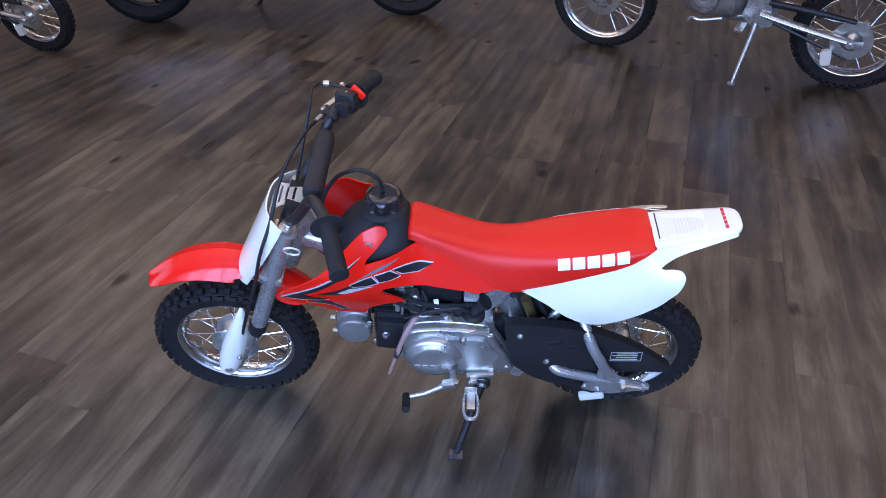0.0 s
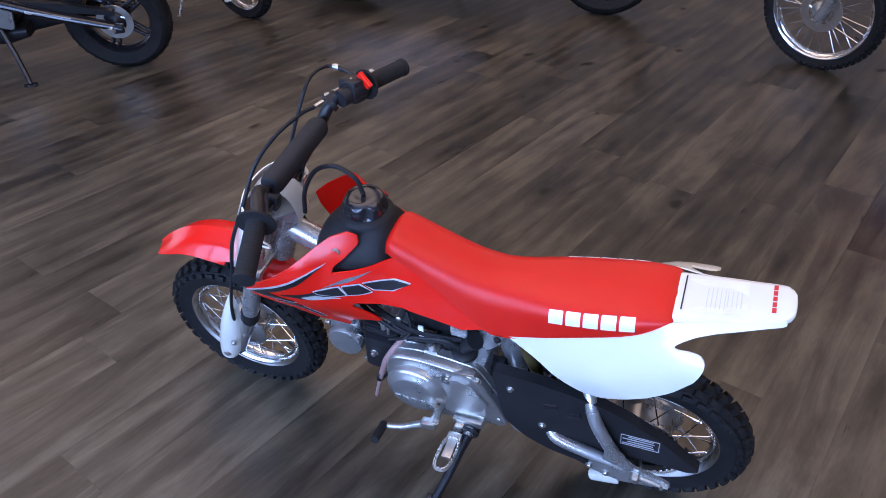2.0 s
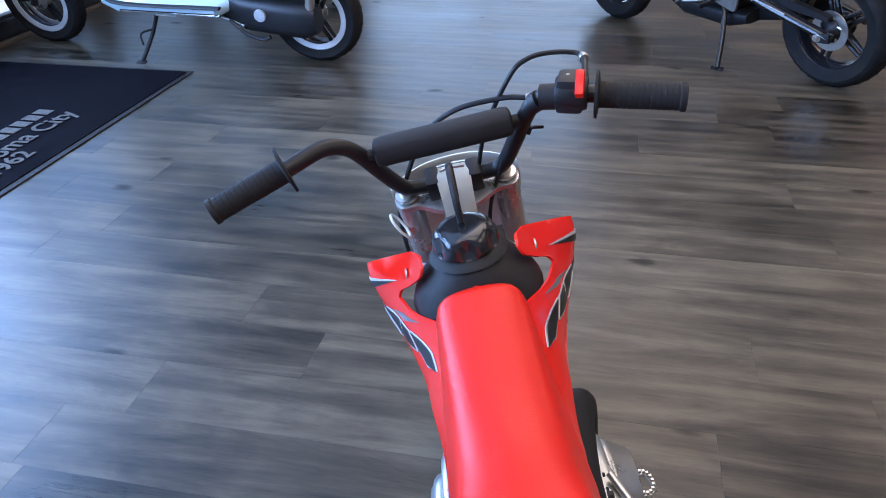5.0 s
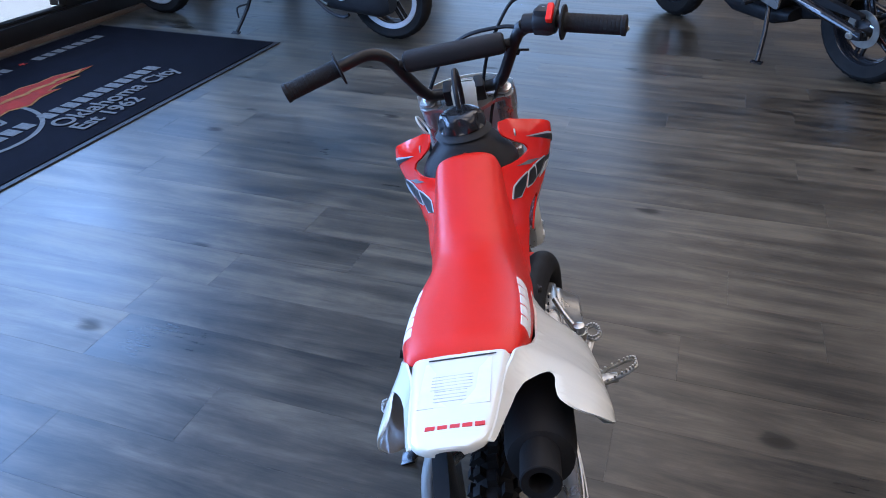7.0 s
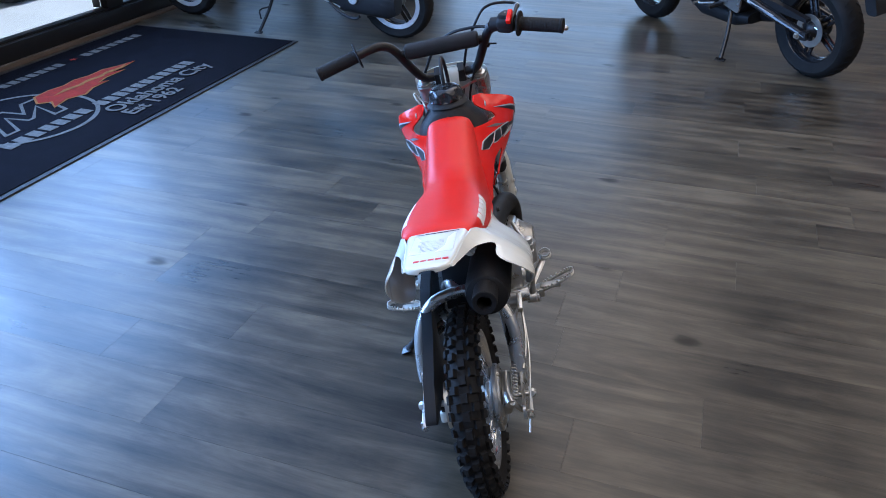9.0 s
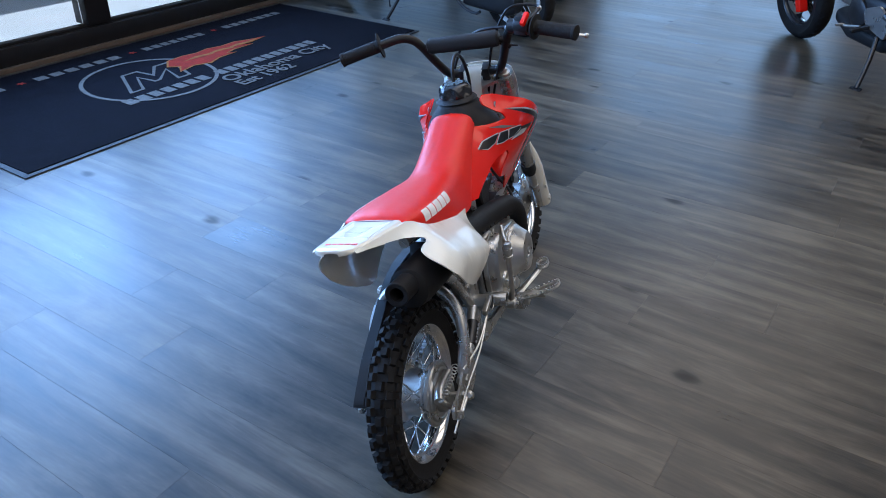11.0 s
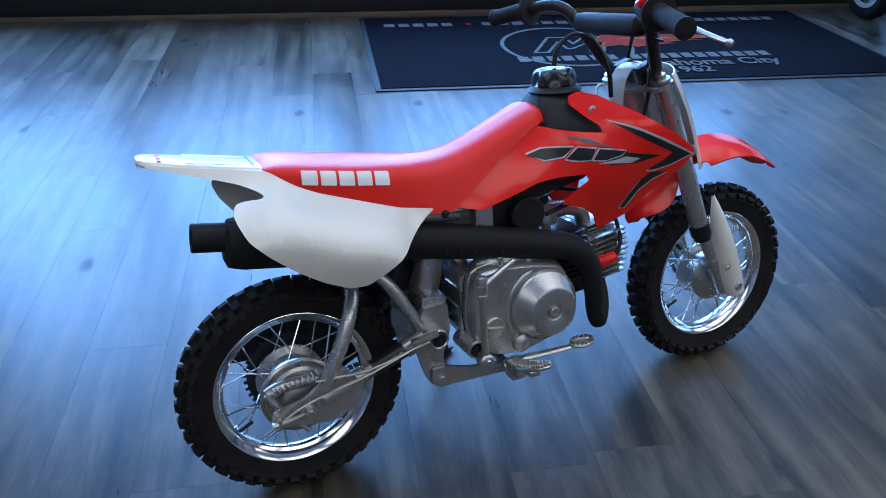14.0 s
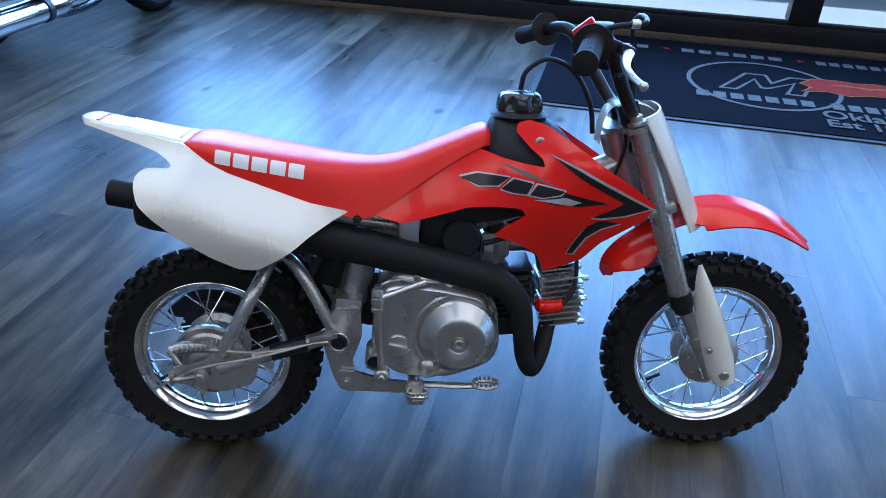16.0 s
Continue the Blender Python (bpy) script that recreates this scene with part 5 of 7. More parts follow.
    add_tube(bm, [(0.364, 0.056, 0.378), (0.358, 0.056, 0.398), (0.346, 0.058, 0.414)], [0.014, 0.015, 0.0155], 16, 4)
    add_tube(bm, [(0.345, 0.058, 0.4155), (0.341, 0.0585, 0.4205)], [0.0185, 0.0185], 18, 1)
    add_tube(bm, [(0.372, 0.058, 0.384), (0.400, 0.064, 0.404), (0.440, 0.066, 0.398), (0.480, 0.066, 0.386)], 0.0075, 10, 4)
    add_box(bm, (0.402, 0.050, 0.388), (0.020, 0.024, 0.040), (0, 10, 0), 0.005)
    part("breather", bm, M_BLACK, bike, "black crankcase breather elbow")
    for pts in ([(0.540, 0.040, 0.420), (0.505, 0.062, 0.405), (0.470, 0.060, 0.392), (0.430, 0.055, 0.385)], [(0.600, -0.030, 0.420), (0.560, -0.052, 0.440), (0.500, -0.058, 0.430)], [(0.640, 0.030, 0.430), (0.590, 0.050, 0.438), (0.540, 0.045, 0.445)]):
        part("hose", tube(pts, 0.0045, 8, 5), M_BLACK, bike)
    hose = part("overflow_hose", tube([(0.486, 0.050, 0.380), (0.497, 0.072, 0.372), (0.517, 0.097, 0.345), (0.533, 0.102, 0.296), (0.547, 0.104, 0.248), (0.558, 0.104, 0.209)], [0.0062, 0.0062, 0.0062, 0.0060, 0.0042, 0.0040], 10, 6), M_HOSE, bike, "pinkish overflow hose")
    part("hose_pin", tube([(0.557, 0.104, 0.212), (0.5595, 0.104, 0.203)], 0.0026, 8, 1), M_ZINC, hose)
    part("hose_clip", tube([(0.530, 0.080, 0.290), (0.536, 0.096, 0.296), (0.541, 0.110, 0.286), (0.538, 0.108, 0.274), (0.531, 0.094, 0.276), (0.527, 0.078, 0.282)], 0.0030, 8, 4), M_BLACK, hose, "black wire hose clip")
    plate = part("engine_plate", box((0.466, 0.062, 0.366), (0.048, 0.003, 0.024), (-28, 0, 0), 0.001), M_SILVERPRINT, engine, "silver data plate")
    for k in range(7):
        part("plate_mark", box((0.486 - 0.0065 * k, 0.0640, 0.3668), (0.0034, 0.001, 0.008), (-28, 0, 0)), M_DARK, plate, "dark stamped mark")

    # exhaust: header, shielded pipe, silencer with its outlet
    bm = tube([(0.634, -0.012, 0.282), (0.622, -0.048, 0.262), (0.609, -0.076, 0.232), (0.592, -0.092, 0.207), (0.577, -0.102, 0.236), (0.570, -0.106, 0.290), (0.558, -0.104, 0.339), (0.527, -0.095, 0.371), (0.470, -0.080, 0.385), (0.366, -0.064, 0.406), (0.252, -0.060, 0.432), (0.150, -0.064, 0.456)],
              [0.015, 0.0155, 0.016, 0.0165, 0.0170, 0.0185, 0.0220, 0.0250, 0.0275, 0.0300, 0.0325, 0.0320], 22, 5)
    pipe = part("exhaust_pipe", bm, M_PIPE, bike, "matt black shielded exhaust pipe")
    for k in range(5):
        part("shield_rivet", lathe([(0.0028, 0), (0.0028, -0.003)], (0.282 + k * 0.026, -0.0925 - k * 0.0012, 0.414 - k * 0.0050), seg=8), M_PIPE, pipe)
    bm = bmesh.new()
    ax, bx = Vector((0.175, -0.076, 0.458)), Vector((-0.066, -0.072, 0.498))
    d = (bx - ax).normalized()
    span = (bx - ax).length
    add_lathe(bm, [(0.030, 0.0), (0.0395, span * 0.14), (0.041, span * 0.18), (0.041, span * 0.90), (0.0395, span * 0.95), (0.037, span), (0.026, span + 0.006)], axis="z", seg=28)
    bmesh.ops.transform(bm, matrix=Matrix.Translation(ax) @ d.to_track_quat("Z", "Y").to_matrix().to_4x4(), verts=bm.verts)
    sil = part("silencer", bm, M_PIPE, bike, "matt black cylindrical silencer")
    bm = bmesh.new()
    c = bx + Vector((0, 0, 0.010))
    q = d.to_track_quat("Z", "Y").to_matrix().to_4x4()
    add_lathe(bm, [(0.022, -0.004), (0.022, 0.050), (0.0205, 0.051), (0.013, 0.050), (0.012, 0.020), (0.012, 0.0)], axis="z", seg=24, loop=True)
    bmesh.ops.transform(bm, matrix=Matrix.Translation(c) @ q, verts=bm.verts)
    part("outlet", bm, M_PIPE, sil, "black exhaust outlet with a narrow bore")

    # tank, cap, shrouds
    rings = []
    for x, w, zt, zb in ((0.455, 0.030, 0.580, 0.530), (0.480, 0.040, 0.596, 0.535), (0.496, 0.050, 0.606, 0.535), (0.503, 0.056, 0.622, 0.535), (0.510, 0.060, 0.638, 0.535), (0.520, 0.064, 0.646, 0.534), (0.535, 0.070, 0.650, 0.532), (0.565, 0.076, 0.650, 0.525), (0.595, 0.075, 0.644, 0.520), (0.622, 0.070, 0.628, 0.515), (0.645, 0.058, 0.604, 0.510), (0.662, 0.040, 0.575, 0.510)):
        ring = []
        for k in range(25):
            a = math.radians(-40 + 260 * k / 24)
            c, s = math.cos(a), math.sin(a)
            up = (s + 0.643) / 1.643
            yy = w * math.copysign(abs(c) ** 0.8, c) * (1.0 - 0.25 * max(0, up - 0.45)) * (1.0 + 0.13 * min(1, max(0, (0.80 - up) / 0.35)))
            ring.append(Vector((x, yy, zb + (zt - zb) * up)))
        rings.append(ring)
    bm = bmesh.new()
    add_rings(bm, rings)
    tank = part("fuel_tank", bm, M_TANK, bike, "textured black plastic fuel tank")
    bm = lathe([(0.050, 0.0), (0.046, 0.004), (0.041, 0.008), (0.036, 0.009)], (0.557, 0, 0.643), "z", 36)
    part("filler_neck", bm, M_TANK, tank)
    bm = bmesh.new()
    rings = []
    for z, r0, dip in ((0.648, 0.036, 0.0), (0.652, 0.0405, 0.02), (0.656, 0.0420, 0.14), (0.668, 0.0405, 0.17), (0.6735, 0.0380, 0.10), (0.678, 0.0345, 0.03), (0.6810, 0.0290, 0.0), (0.6822, 0.0200, 0.0), (0.6812, 0.0120, 0.0), (0.6815, 0.0050, 0.0)):
        ring = []
        for k in range(72):
            a = 2 * math.pi * k / 72
            r = r0 * (1 - dip * (0.5 + 0.5 * math.cos(6 * a)) ** 1.4)
            ring.append(Vector((0.557 + r * math.cos(a), r * math.sin(a), z)))
        rings.append(ring)
    add_rings(bm, rings)
    part("fuel_cap", bm, M_GLOSS, bike, "glossy black lobed fuel cap")

    shroud_y = field([(0.307, 0.479, 0.079), (0.35, 0.51, 0.066), (0.394, 0.541, 0.058), (0.44, 0.575, 0.052), (0.486, 0.602, 0.049), (0.45, 0.50, 0.086), (0.42, 0.49, 0.082), (0.53, 0.47, 0.096), (0.52, 0.54, 0.090), (0.54, 0.56, 0.098),
                      (0.575, 0.613, 0.084), (0.548, 0.639, 0.062), (0.566, 0.645, 0.063), (0.596, 0.637, 0.076), (0.632, 0.615, 0.112), (0.60, 0.575, 0.110), (0.63, 0.60, 0.128), (0.65, 0.588, 0.143), (0.70, 0.55, 0.150), (0.765, 0.520, 0.142), (0.70, 0.46, 0.114), (0.64, 0.41, 0.084), (0.594, 0.395, 0.070),
                      (0.62, 0.50, 0.124), (0.66, 0.53, 0.140)], 0.018)
    shroud = [(0.307, 0.486), (0.392, 0.550), (0.440, 0.582), (0.476, 0.597), (0.500, 0.591), (0.522, 0.585), (0.558, 0.579), (0.590, 0.575), (0.586, 0.588), (0.566, 0.604), (0.545, 0.626), (0.548, 0.639), (0.566, 0.645), (0.596, 0.637), (0.632, 0.615),
              (0.690, 0.577), (0.735, 0.548), (0.764, 0.524), (0.752, 0.500), (0.732, 0.484), (0.690, 0.450), (0.665, 0.414), (0.606, 0.382), (0.592, 0.414), (0.562, 0.438), (0.513, 0.455), (0.527, 0.468), (0.563, 0.494), (0.555, 0.506), (0.508, 0.506), (0.467, 0.502), (0.434, 0.491), (0.402, 0.481), (0.360, 0.470)]
    chevron = [(0.602, 0.594), (0.640, 0.578), (0.698, 0.548), (0.755, 0.519), (0.716, 0.506), (0.680, 0.500), (0.668, 0.501), (0.690, 0.513), (0.713, 0.528), (0.679, 0.546), (0.640, 0.567)]
    edge = [(0.596, 0.598), (0.641, 0.582), (0.700, 0.552), (0.762, 0.519), (0.718, 0.503), (0.680, 0.496), (0.664, 0.498), (0.668, 0.501), (0.680, 0.500), (0.716, 0.506), (0.755, 0.519), (0.698, 0.548), (0.640, 0.578), (0.602, 0.594)]
    arrow = [(0.575, 0.540), (0.612, 0.542), (0.688, 0.527), (0.640, 0.519), (0.596, 0.519)]
    stripe = [(0.680, 0.495), (0.660, 0.482), (0.645, 0.448), (0.638, 0.425), (0.647, 0.425), (0.662, 0.460), (0.684, 0.480), (0.712, 0.491)]
    streak = [(0.520, 0.578), (0.560, 0.568), (0.610, 0.546), (0.560, 0.560)]
    for s in (1, -1):
        sh = part("tank_shroud", panel(shroud, shroud_y, 0.0035, 0.016, 0.0035, s), M_RED, bike, "glossy red plastic tank shroud with graphics")

        def decal(nm, outline, mat_, lift=0.0014, label=""):
            part(nm, panel(outline, lambda x, z: shroud_y(x, z) + lift, 0.001, 0.014, 0.002, s), mat_, sh, label)

        decal("silver_edge", edge, M_SILVERPRINT, 0.0012, "silver pinstripe")
        decal("chevron", chevron, M_BLACKPRINT, 0.0016, "black chevron stripe")
        decal("arrow", arrow, M_BLACKPRINT, 0.0012, "black arrow stripe")
        decal("stripe_edge", [(x + (0.003 if k > 3 else -0.002), z - 0.002) for k, (x, z) in enumerate(stripe)], M_SILVERPRINT, 0.0011)
        decal("stripe", stripe, M_BLACKPRINT, 0.0016, "black speckled stripe")
        decal("streak", streak, M_GREY, 0.0012, "grey streak")
        for blk in ([(0.454, 0.5495), (0.483, 0.5575), (0.534, 0.5565), (0.516, 0.5410), (0.486, 0.5385)], [(0.521, 0.5365), (0.541, 0.5555), (0.571, 0.5500), (0.562, 0.5320), (0.540, 0.5325)],
                    [(0.566, 0.5310), (0.578, 0.5490), (0.620, 0.5425), (0.612, 0.5360), (0.588, 0.5290)]):
            cx, cz = sum(p[0] for p in blk) / 5, sum(p[1] for p in blk) / 5
            decal("badge_outline", [(x + math.copysign(0.0022, x - cx), z + math.copysign(0.0022, z - cz)) for x, z in blk], M_SILVERPRINT, 0.0018)
            decal("badge_block", blk, M_BLACKPRINT, 0.0024, "black slanted badge block")
        decal("badge_tail", [(0.574, 0.5235), (0.606, 0.5285), (0.620, 0.5330), (0.646, 0.5270), (0.630, 0.5200)], M_SILVERPRINT, 0.0026, "pale badge tail")
        bm = bmesh.new()
        add_lathe(bm, [(0.008, 0), (0.008, s * 0.002), (0.006, s * 0.003), (0.0035, s * 0.003), (0.003, s * 0.001)], (0.582, s * (shroud_y(0.582, 0.613) - 0.0025), 0.613), seg=18)
        part("shroud_bolt", bm, M_ZINC, sh, "bright button-head bolt")

    # seat
    prof = [(0.002, 0.599, 0.594, 0.060), (0.020, 0.604, 0.584, 0.067), (0.050, 0.602, 0.563, 0.074), (0.079, 0.597, 0.550, 0.077), (0.140, 0.587, 0.526, 0.077), (0.210, 0.576, 0.500, 0.070), (0.268, 0.568, 0.480, 0.059), (0.307, 0.566, 0.477, 0.054), (0.350, 0.572, 0.508, 0.050), (0.394, 0.588, 0.539, 0.048),
            (0.439, 0.606, 0.569, 0.047), (0.470, 0.619, 0.588, 0.047), (0.490, 0.627, 0.598, 0.047), (0.510, 0.631, 0.604, 0.046)]
    xs = np.array([p[0] for p in prof])

    def seat_at(x):
        r = 0.014 * min(1, max(0.1, (x - 0.004) / 0.03))
        return [sum(float(np.interp(x + r * q, xs, [p[k] for p in prof])) for q in (-1, -0.5, 0, 0.5, 1)) / 5 for k in (1, 2, 3)]

    def seat_section(x, inset=0.0):
        zt, zb, w = seat_at(x)
        low = max(w, float(np.interp(x, (0.0, 0.02, 0.05, 0.10, 0.2, 0.307, 0.35, 0.394, 0.44, 0.497), (0.060, 0.069, 0.076, 0.079, 0.081, 0.080, 0.073, 0.066, 0.060, 0.055))))
        p = 4.0 + 3.6 * min(1, max(0, (zt - zb - 0.02) / 0.06))
        side = []
        for k in range(16):
            u = 1 - (1 - k / 16) ** 2
            side.append(((low + (w - low) * u) * (1 - u ** p) ** 0.42, zb + (zt - zb) * u))
        return zt, zb, [(max(0.004, y - inset), max(zb, z - inset * 0.8 * (z - zb) / (zt - zb))) for y, z in side]

    def seat_skin(x, z):
        _, _, side = seat_section(x)
        return float(np.interp(z, [q[1] for q in side], [q[0] for q in side]))

    rings = []
    for x, inset in [(0.002, 0.008), (0.0035, 0.004), (0.0065, 0.0012), (0.011, 0.0)] + [(0.02 + 0.47 * k / 40, 0.0) for k in range(41)] + [(0.496, 0.0012), (0.501, 0.004), (0.505, 0.008), (0.5075, 0.014), (0.5085, 0.022)]:
        zt, zb, side = seat_section(x, inset)
        top = zt + 0.0015 - inset * 0.8
        ring = [Vector((x, -y, z)) for y, z in side] + [Vector((x, 0, max(zb + 0.001, top)))] + [Vector((x, y, z)) for y, z in side[::-1]]
        ring += [Vector((x, 0.05, zb - 0.004)), Vector((x, -0.05, zb - 0.004))]
        rings.append(ring)
    bm = bmesh.new()
    add_rings(bm, rings)
    seat = part("seat", bm, M_SEAT, bike, "red grained vinyl seat", sharp=60)
    for s in (1, -1):
        lo, hi = (0.572, 0.5435) if s > 0 else (0.568, 0.542)
        for k in range(5):
            # five white blocks, each leaning slightly
            x0 = 0.057 + 0.0292 * k

            def zz(x, up):
                return lo + (hi - lo) * (x - 0.057) / 0.146 + up
            tall = 0.0215
            out = [(x0, zz(x0, 0)), (x0 + 0.0245, zz(x0 + 0.0245, 0)), (x0 + 0.0265, zz(x0 + 0.0265, tall)), (x0 + 0.0020, zz(x0 + 0.0020, tall))]
            part("print_block", panel(out, lambda x, z: seat_skin(x, z) + 0.0012, 0.001, 0.006, 0.0015, s), M_PRINT, seat, "white printed block")
    # rear mudguard and side panels
    rings = []
    for x, z, w, d in ((0.060, 0.588, 0.048, 0.006), (0.022, 0.594, 0.054, 0.006), (0.0, 0.599, 0.056, 0.006), (-0.030, 0.6045, 0.0535, 0.006), (-0.070, 0.6125, 0.049, 0.006), (-0.110, 0.620, 0.045, 0.006), (-0.141, 0.6270, 0.041, 0.006), (-0.153, 0.6295, 0.038, 0.006), (-0.161, 0.631, 0.032, 0.006), (-0.166, 0.6305, 0.023, 0.005), (-0.1675, 0.6290, 0.014, 0.004)):
        ring = []
        for off in (0.0, 0.003):
            ks = [k / 12 for k in range(-12, 13)]
            for k in (ks if not off else ks[::-1]):
                e = max(0, (abs(k) - 0.80) / 0.20)
                ring.append(Vector((x, w * math.copysign(abs(k) ** (1 - 0.10 * e), k) * (1 - off * 12), z + 0.002 * (1 - k * k) - d * (1 - math.sqrt(max(0, 1 - e * e))) - off)))
        rings.append(ring)
    bm = bmesh.new()
    add_rings(bm, rings)
    tail = part("rear_mudguard", bm, M_WHITE, bike, "white plastic rear mudguard with stickers")
    bm = box((-0.054, 0.0, 0.6105), (0.092, 0.074, 0.0008), (0, 11.3, 0))
    st_ = part("sticker", bm, M_STICKER, tail, "pale information sticker with fine print")
    bm = bmesh.new()
    for k in range(9):
        x = -0.040 - 0.0065 * (k % 5) - (0.030 if k > 4 else 0)
        add_box(bm, (x, 0.004, 0.6108 + (-x - 0.054) * 0.2 + 0.0005), (0.0012, 0.044 if k < 5 else 0.034, 0.0004), (0, 11.3, 0))
    part("fine_print", bm, M_FAINT, st_, "grey bars of fine print")
    part("print_bar", box((-0.004, -0.004, 0.6025), (0.0022, 0.076, 0.0006), (0, 11.3, 0)), M_BLACKPRINT, st_, "black bar")
    for k in range(5):
        part("print_block", box((-0.136, -0.029 + 0.012 * k, 0.6276), (0.0062, 0.0095, 0.0012), (0, 12, 0)), M_REDPRINT, tail, "red printed block")
    cover_y = field([(0.016, 0.588, 0.0715), (0.03, 0.577, 0.0755), (0.05, 0.564, 0.0785), (0.08, 0.550, 0.0805), (0.14, 0.525, 0.0815), (0.20, 0.503, 0.0820), (0.268, 0.482, 0.080), (0.004, 0.597, 0.062), (-0.03, 0.600, 0.0545), (-0.07, 0.608, 0.050), (-0.11, 0.615, 0.046), (-0.145, 0.623, 0.042), (-0.160, 0.627, 0.037),
                     (-0.103, 0.607, 0.051), (-0.065, 0.594, 0.058), (-0.035, 0.583, 0.068), (-0.006, 0.566, 0.084), (0.01, 0.575, 0.078), (-0.05, 0.55, 0.100), (-0.03, 0.50, 0.104), (0.03, 0.46, 0.104), (0.10, 0.46, 0.100), (0.10, 0.50, 0.090), (0.12, 0.39, 0.094), (0.18, 0.43, 0.092), (0.22, 0.46, 0.086)], 0.02)
    cover = [(0.272, 0.484), (0.262, 0.4865), (0.210, 0.504), (0.140, 0.530), (0.108, 0.542), (0.079, 0.553), (0.050, 0.567), (0.030, 0.580), (0.016, 0.591), (0.004, 0.597), (-0.010, 0.598), (-0.030, 0.6010), (-0.070, 0.6090), (-0.110, 0.6165), (-0.141, 0.6235), (-0.156, 0.6265),
             (-0.157, 0.6215), (-0.136, 0.616), (-0.103, 0.605), (-0.065, 0.593), (-0.035, 0.583), (-0.014, 0.574), (-0.004, 0.567), (-0.012, 0.564), (-0.030, 0.565), (-0.048, 0.564), (-0.057, 0.555), (-0.055, 0.543), (-0.046, 0.520), (-0.022, 0.488), (0.017, 0.452), (0.057, 0.424), (0.098, 0.402), (0.126, 0.400), (0.159, 0.419), (0.206, 0.450)]

    def bulge(x, z):
        deep = 0.592 - 0.404 * max(x, 0.0) - z
        return 0.007 * math.sin(math.pi * min(1, max(0, (deep - 0.012) / 0.150))) * min(1, max(0, (0.27 - x) / 0.08)) * min(1, max(0, (x + 0.06) / 0.05))

    def flare(x, z):
        deep = 0.592 - 0.404 * max(x, 0.02) - z
        b = min(1, max(0, deep / 0.092))
        return (0.052 * math.sin(b * math.pi / 2) ** 1.05 - 0.24 * max(0, deep - 0.075)) * min(1, max(0, (0.29 - x) / 0.10))

    for s in (1, -1):
        part("side_panel", panel([(x, z + (0.006 if z < 0.50 and s < 0 else 0)) for x, z in cover], (lambda x, z: cover_y(x, z) + bulge(x, z) + (flare(x, z) if s < 0 else 0)), 0.003, 0.011, 0.006, s), M_WHITE, bike, "white plastic side panel")
        bm = bmesh.new()
        add_bolt(bm, (0.286, s * 0.088, 0.480), "y", 0.005, s * 0.006)
        part("panel_bolt", bm, M_BLACK, bike)

    # foot pegs, brake pedal, gear lever, stand
    bm = bmesh.new()
    join(bm, panel([(0.247, 0.190), (0.276, 0.188), (0.320, 0.176), (0.402, 0.170), (0.404, 0.152), (0.330, 0.150), (0.262, 0.150), (0.246, 0.158)], lambda x, z: 0.076 + 0.14 * max(0, x - 0.30), 0.008, 0.04, 0.006, -1))
    add_bolt(bm, (0.262, -0.076, 0.168), "y", 0.0065, -0.007)
    add_tube(bm, [(0.385, -0.150, 0.176), (0.368, 0.100, 0.190), (0.366, 0.150, 0.196)], 0.008, 10, 1)
    add_box(bm, (0.386, -0.130, 0.180), (0.030, 0.030, 0.034), (0, 0, 0), 0.004)
    part("peg_bracket", bm, M_SILVER, bike, "silver foot peg bracket")
    for s, cx, z0, z1 in ((1, 0.3665, 0.204, 0.219), (-1, 0.388, 0.192, 0.228)):
        bm = bmesh.new()
        ring = []
        for k in range(28):
            a = 2 * math.pi * k / 28
            c, q = math.cos(a), math.sin(a)
            ring.append((cx + 0.0165 * math.copysign(abs(c) ** 0.6, c), s * (0.190 + 0.040 * math.copysign(abs(q) ** 0.75, q))))
        ring = [(x, y, z0 + (z1 - z0) * (abs(y) - 0.15) / 0.08) for x, y in ring]
        add_tube(bm, ring + ring[:1], 0.0036, 8, 1)
        for k in range(28):
            x, y, z = ring[k]
            add_box(bm, (x, y, z + 0.005), (0.0040, 0.0040, 0.007), (0, 0, k * 360 / 28), 0.0008, 1)
        add_box(bm, (cx, s * 0.172, (z0 * 0.7 + z1 * 0.3) - 0.004), (0.020, 0.050, 0.010), (0, 0, 0), 0.003)
        add_box(bm, (cx, s * 0.146, z0 - 0.006), (0.030, 0.018, 0.024), (0, 0, 0), 0.004)
        part("foot_peg", bm, M_ZINC, bike, "toothed zinc foot peg")
    bm = bmesh.new()
    add_tube(bm, [(0.372, -0.112, 0.182), (0.400, -0.122, 0.190), (0.440, -0.140, 0.199), (0.476, -0.156, 0.207), (0.490, -0.162, 0.212)], [0.010, 0.0095, 0.009, 0.0085, 0.008], 10, 4, squash=0.5)
    ring = [(0.502 + 0.020 * math.cos(a), -0.168 + 0.013 * math.sin(a), 0.216) for a in (2 * math.pi * k / 16 for k in range(17))]
    add_tube(bm, ring, 0.0036, 8, 2)
    for k in range(16):
        add_box(bm, (ring[k][0], ring[k][1], 0.221), (0.004, 0.004, 0.007))
    part("brake_pedal", bm, M_ZINC, bike, "zinc rear brake pedal with a toothed pad")
    bm = bmesh.new()
    add_tube(bm, [(0.426, 0.151, 0.232), (0.446, 0.154, 0.222), (0.474, 0.159, 0.209), (0.514, 0.166, 0.203)], [0.0092, 0.0080, 0.0072, 0.0066], 12, 4)
    add_tube(bm, [(0.410, 0.085, 0.233), (0.410, 0.158, 0.237)], 0.0098, 14, 1)
    add_box(bm, (0.418, 0.150, 0.235), (0.030, 0.020, 0.019), (0, 12, 0), 0.005)
    add_bolt(bm, (0.402, 0.150, 0.246), "z", 0.0045, 0.005)
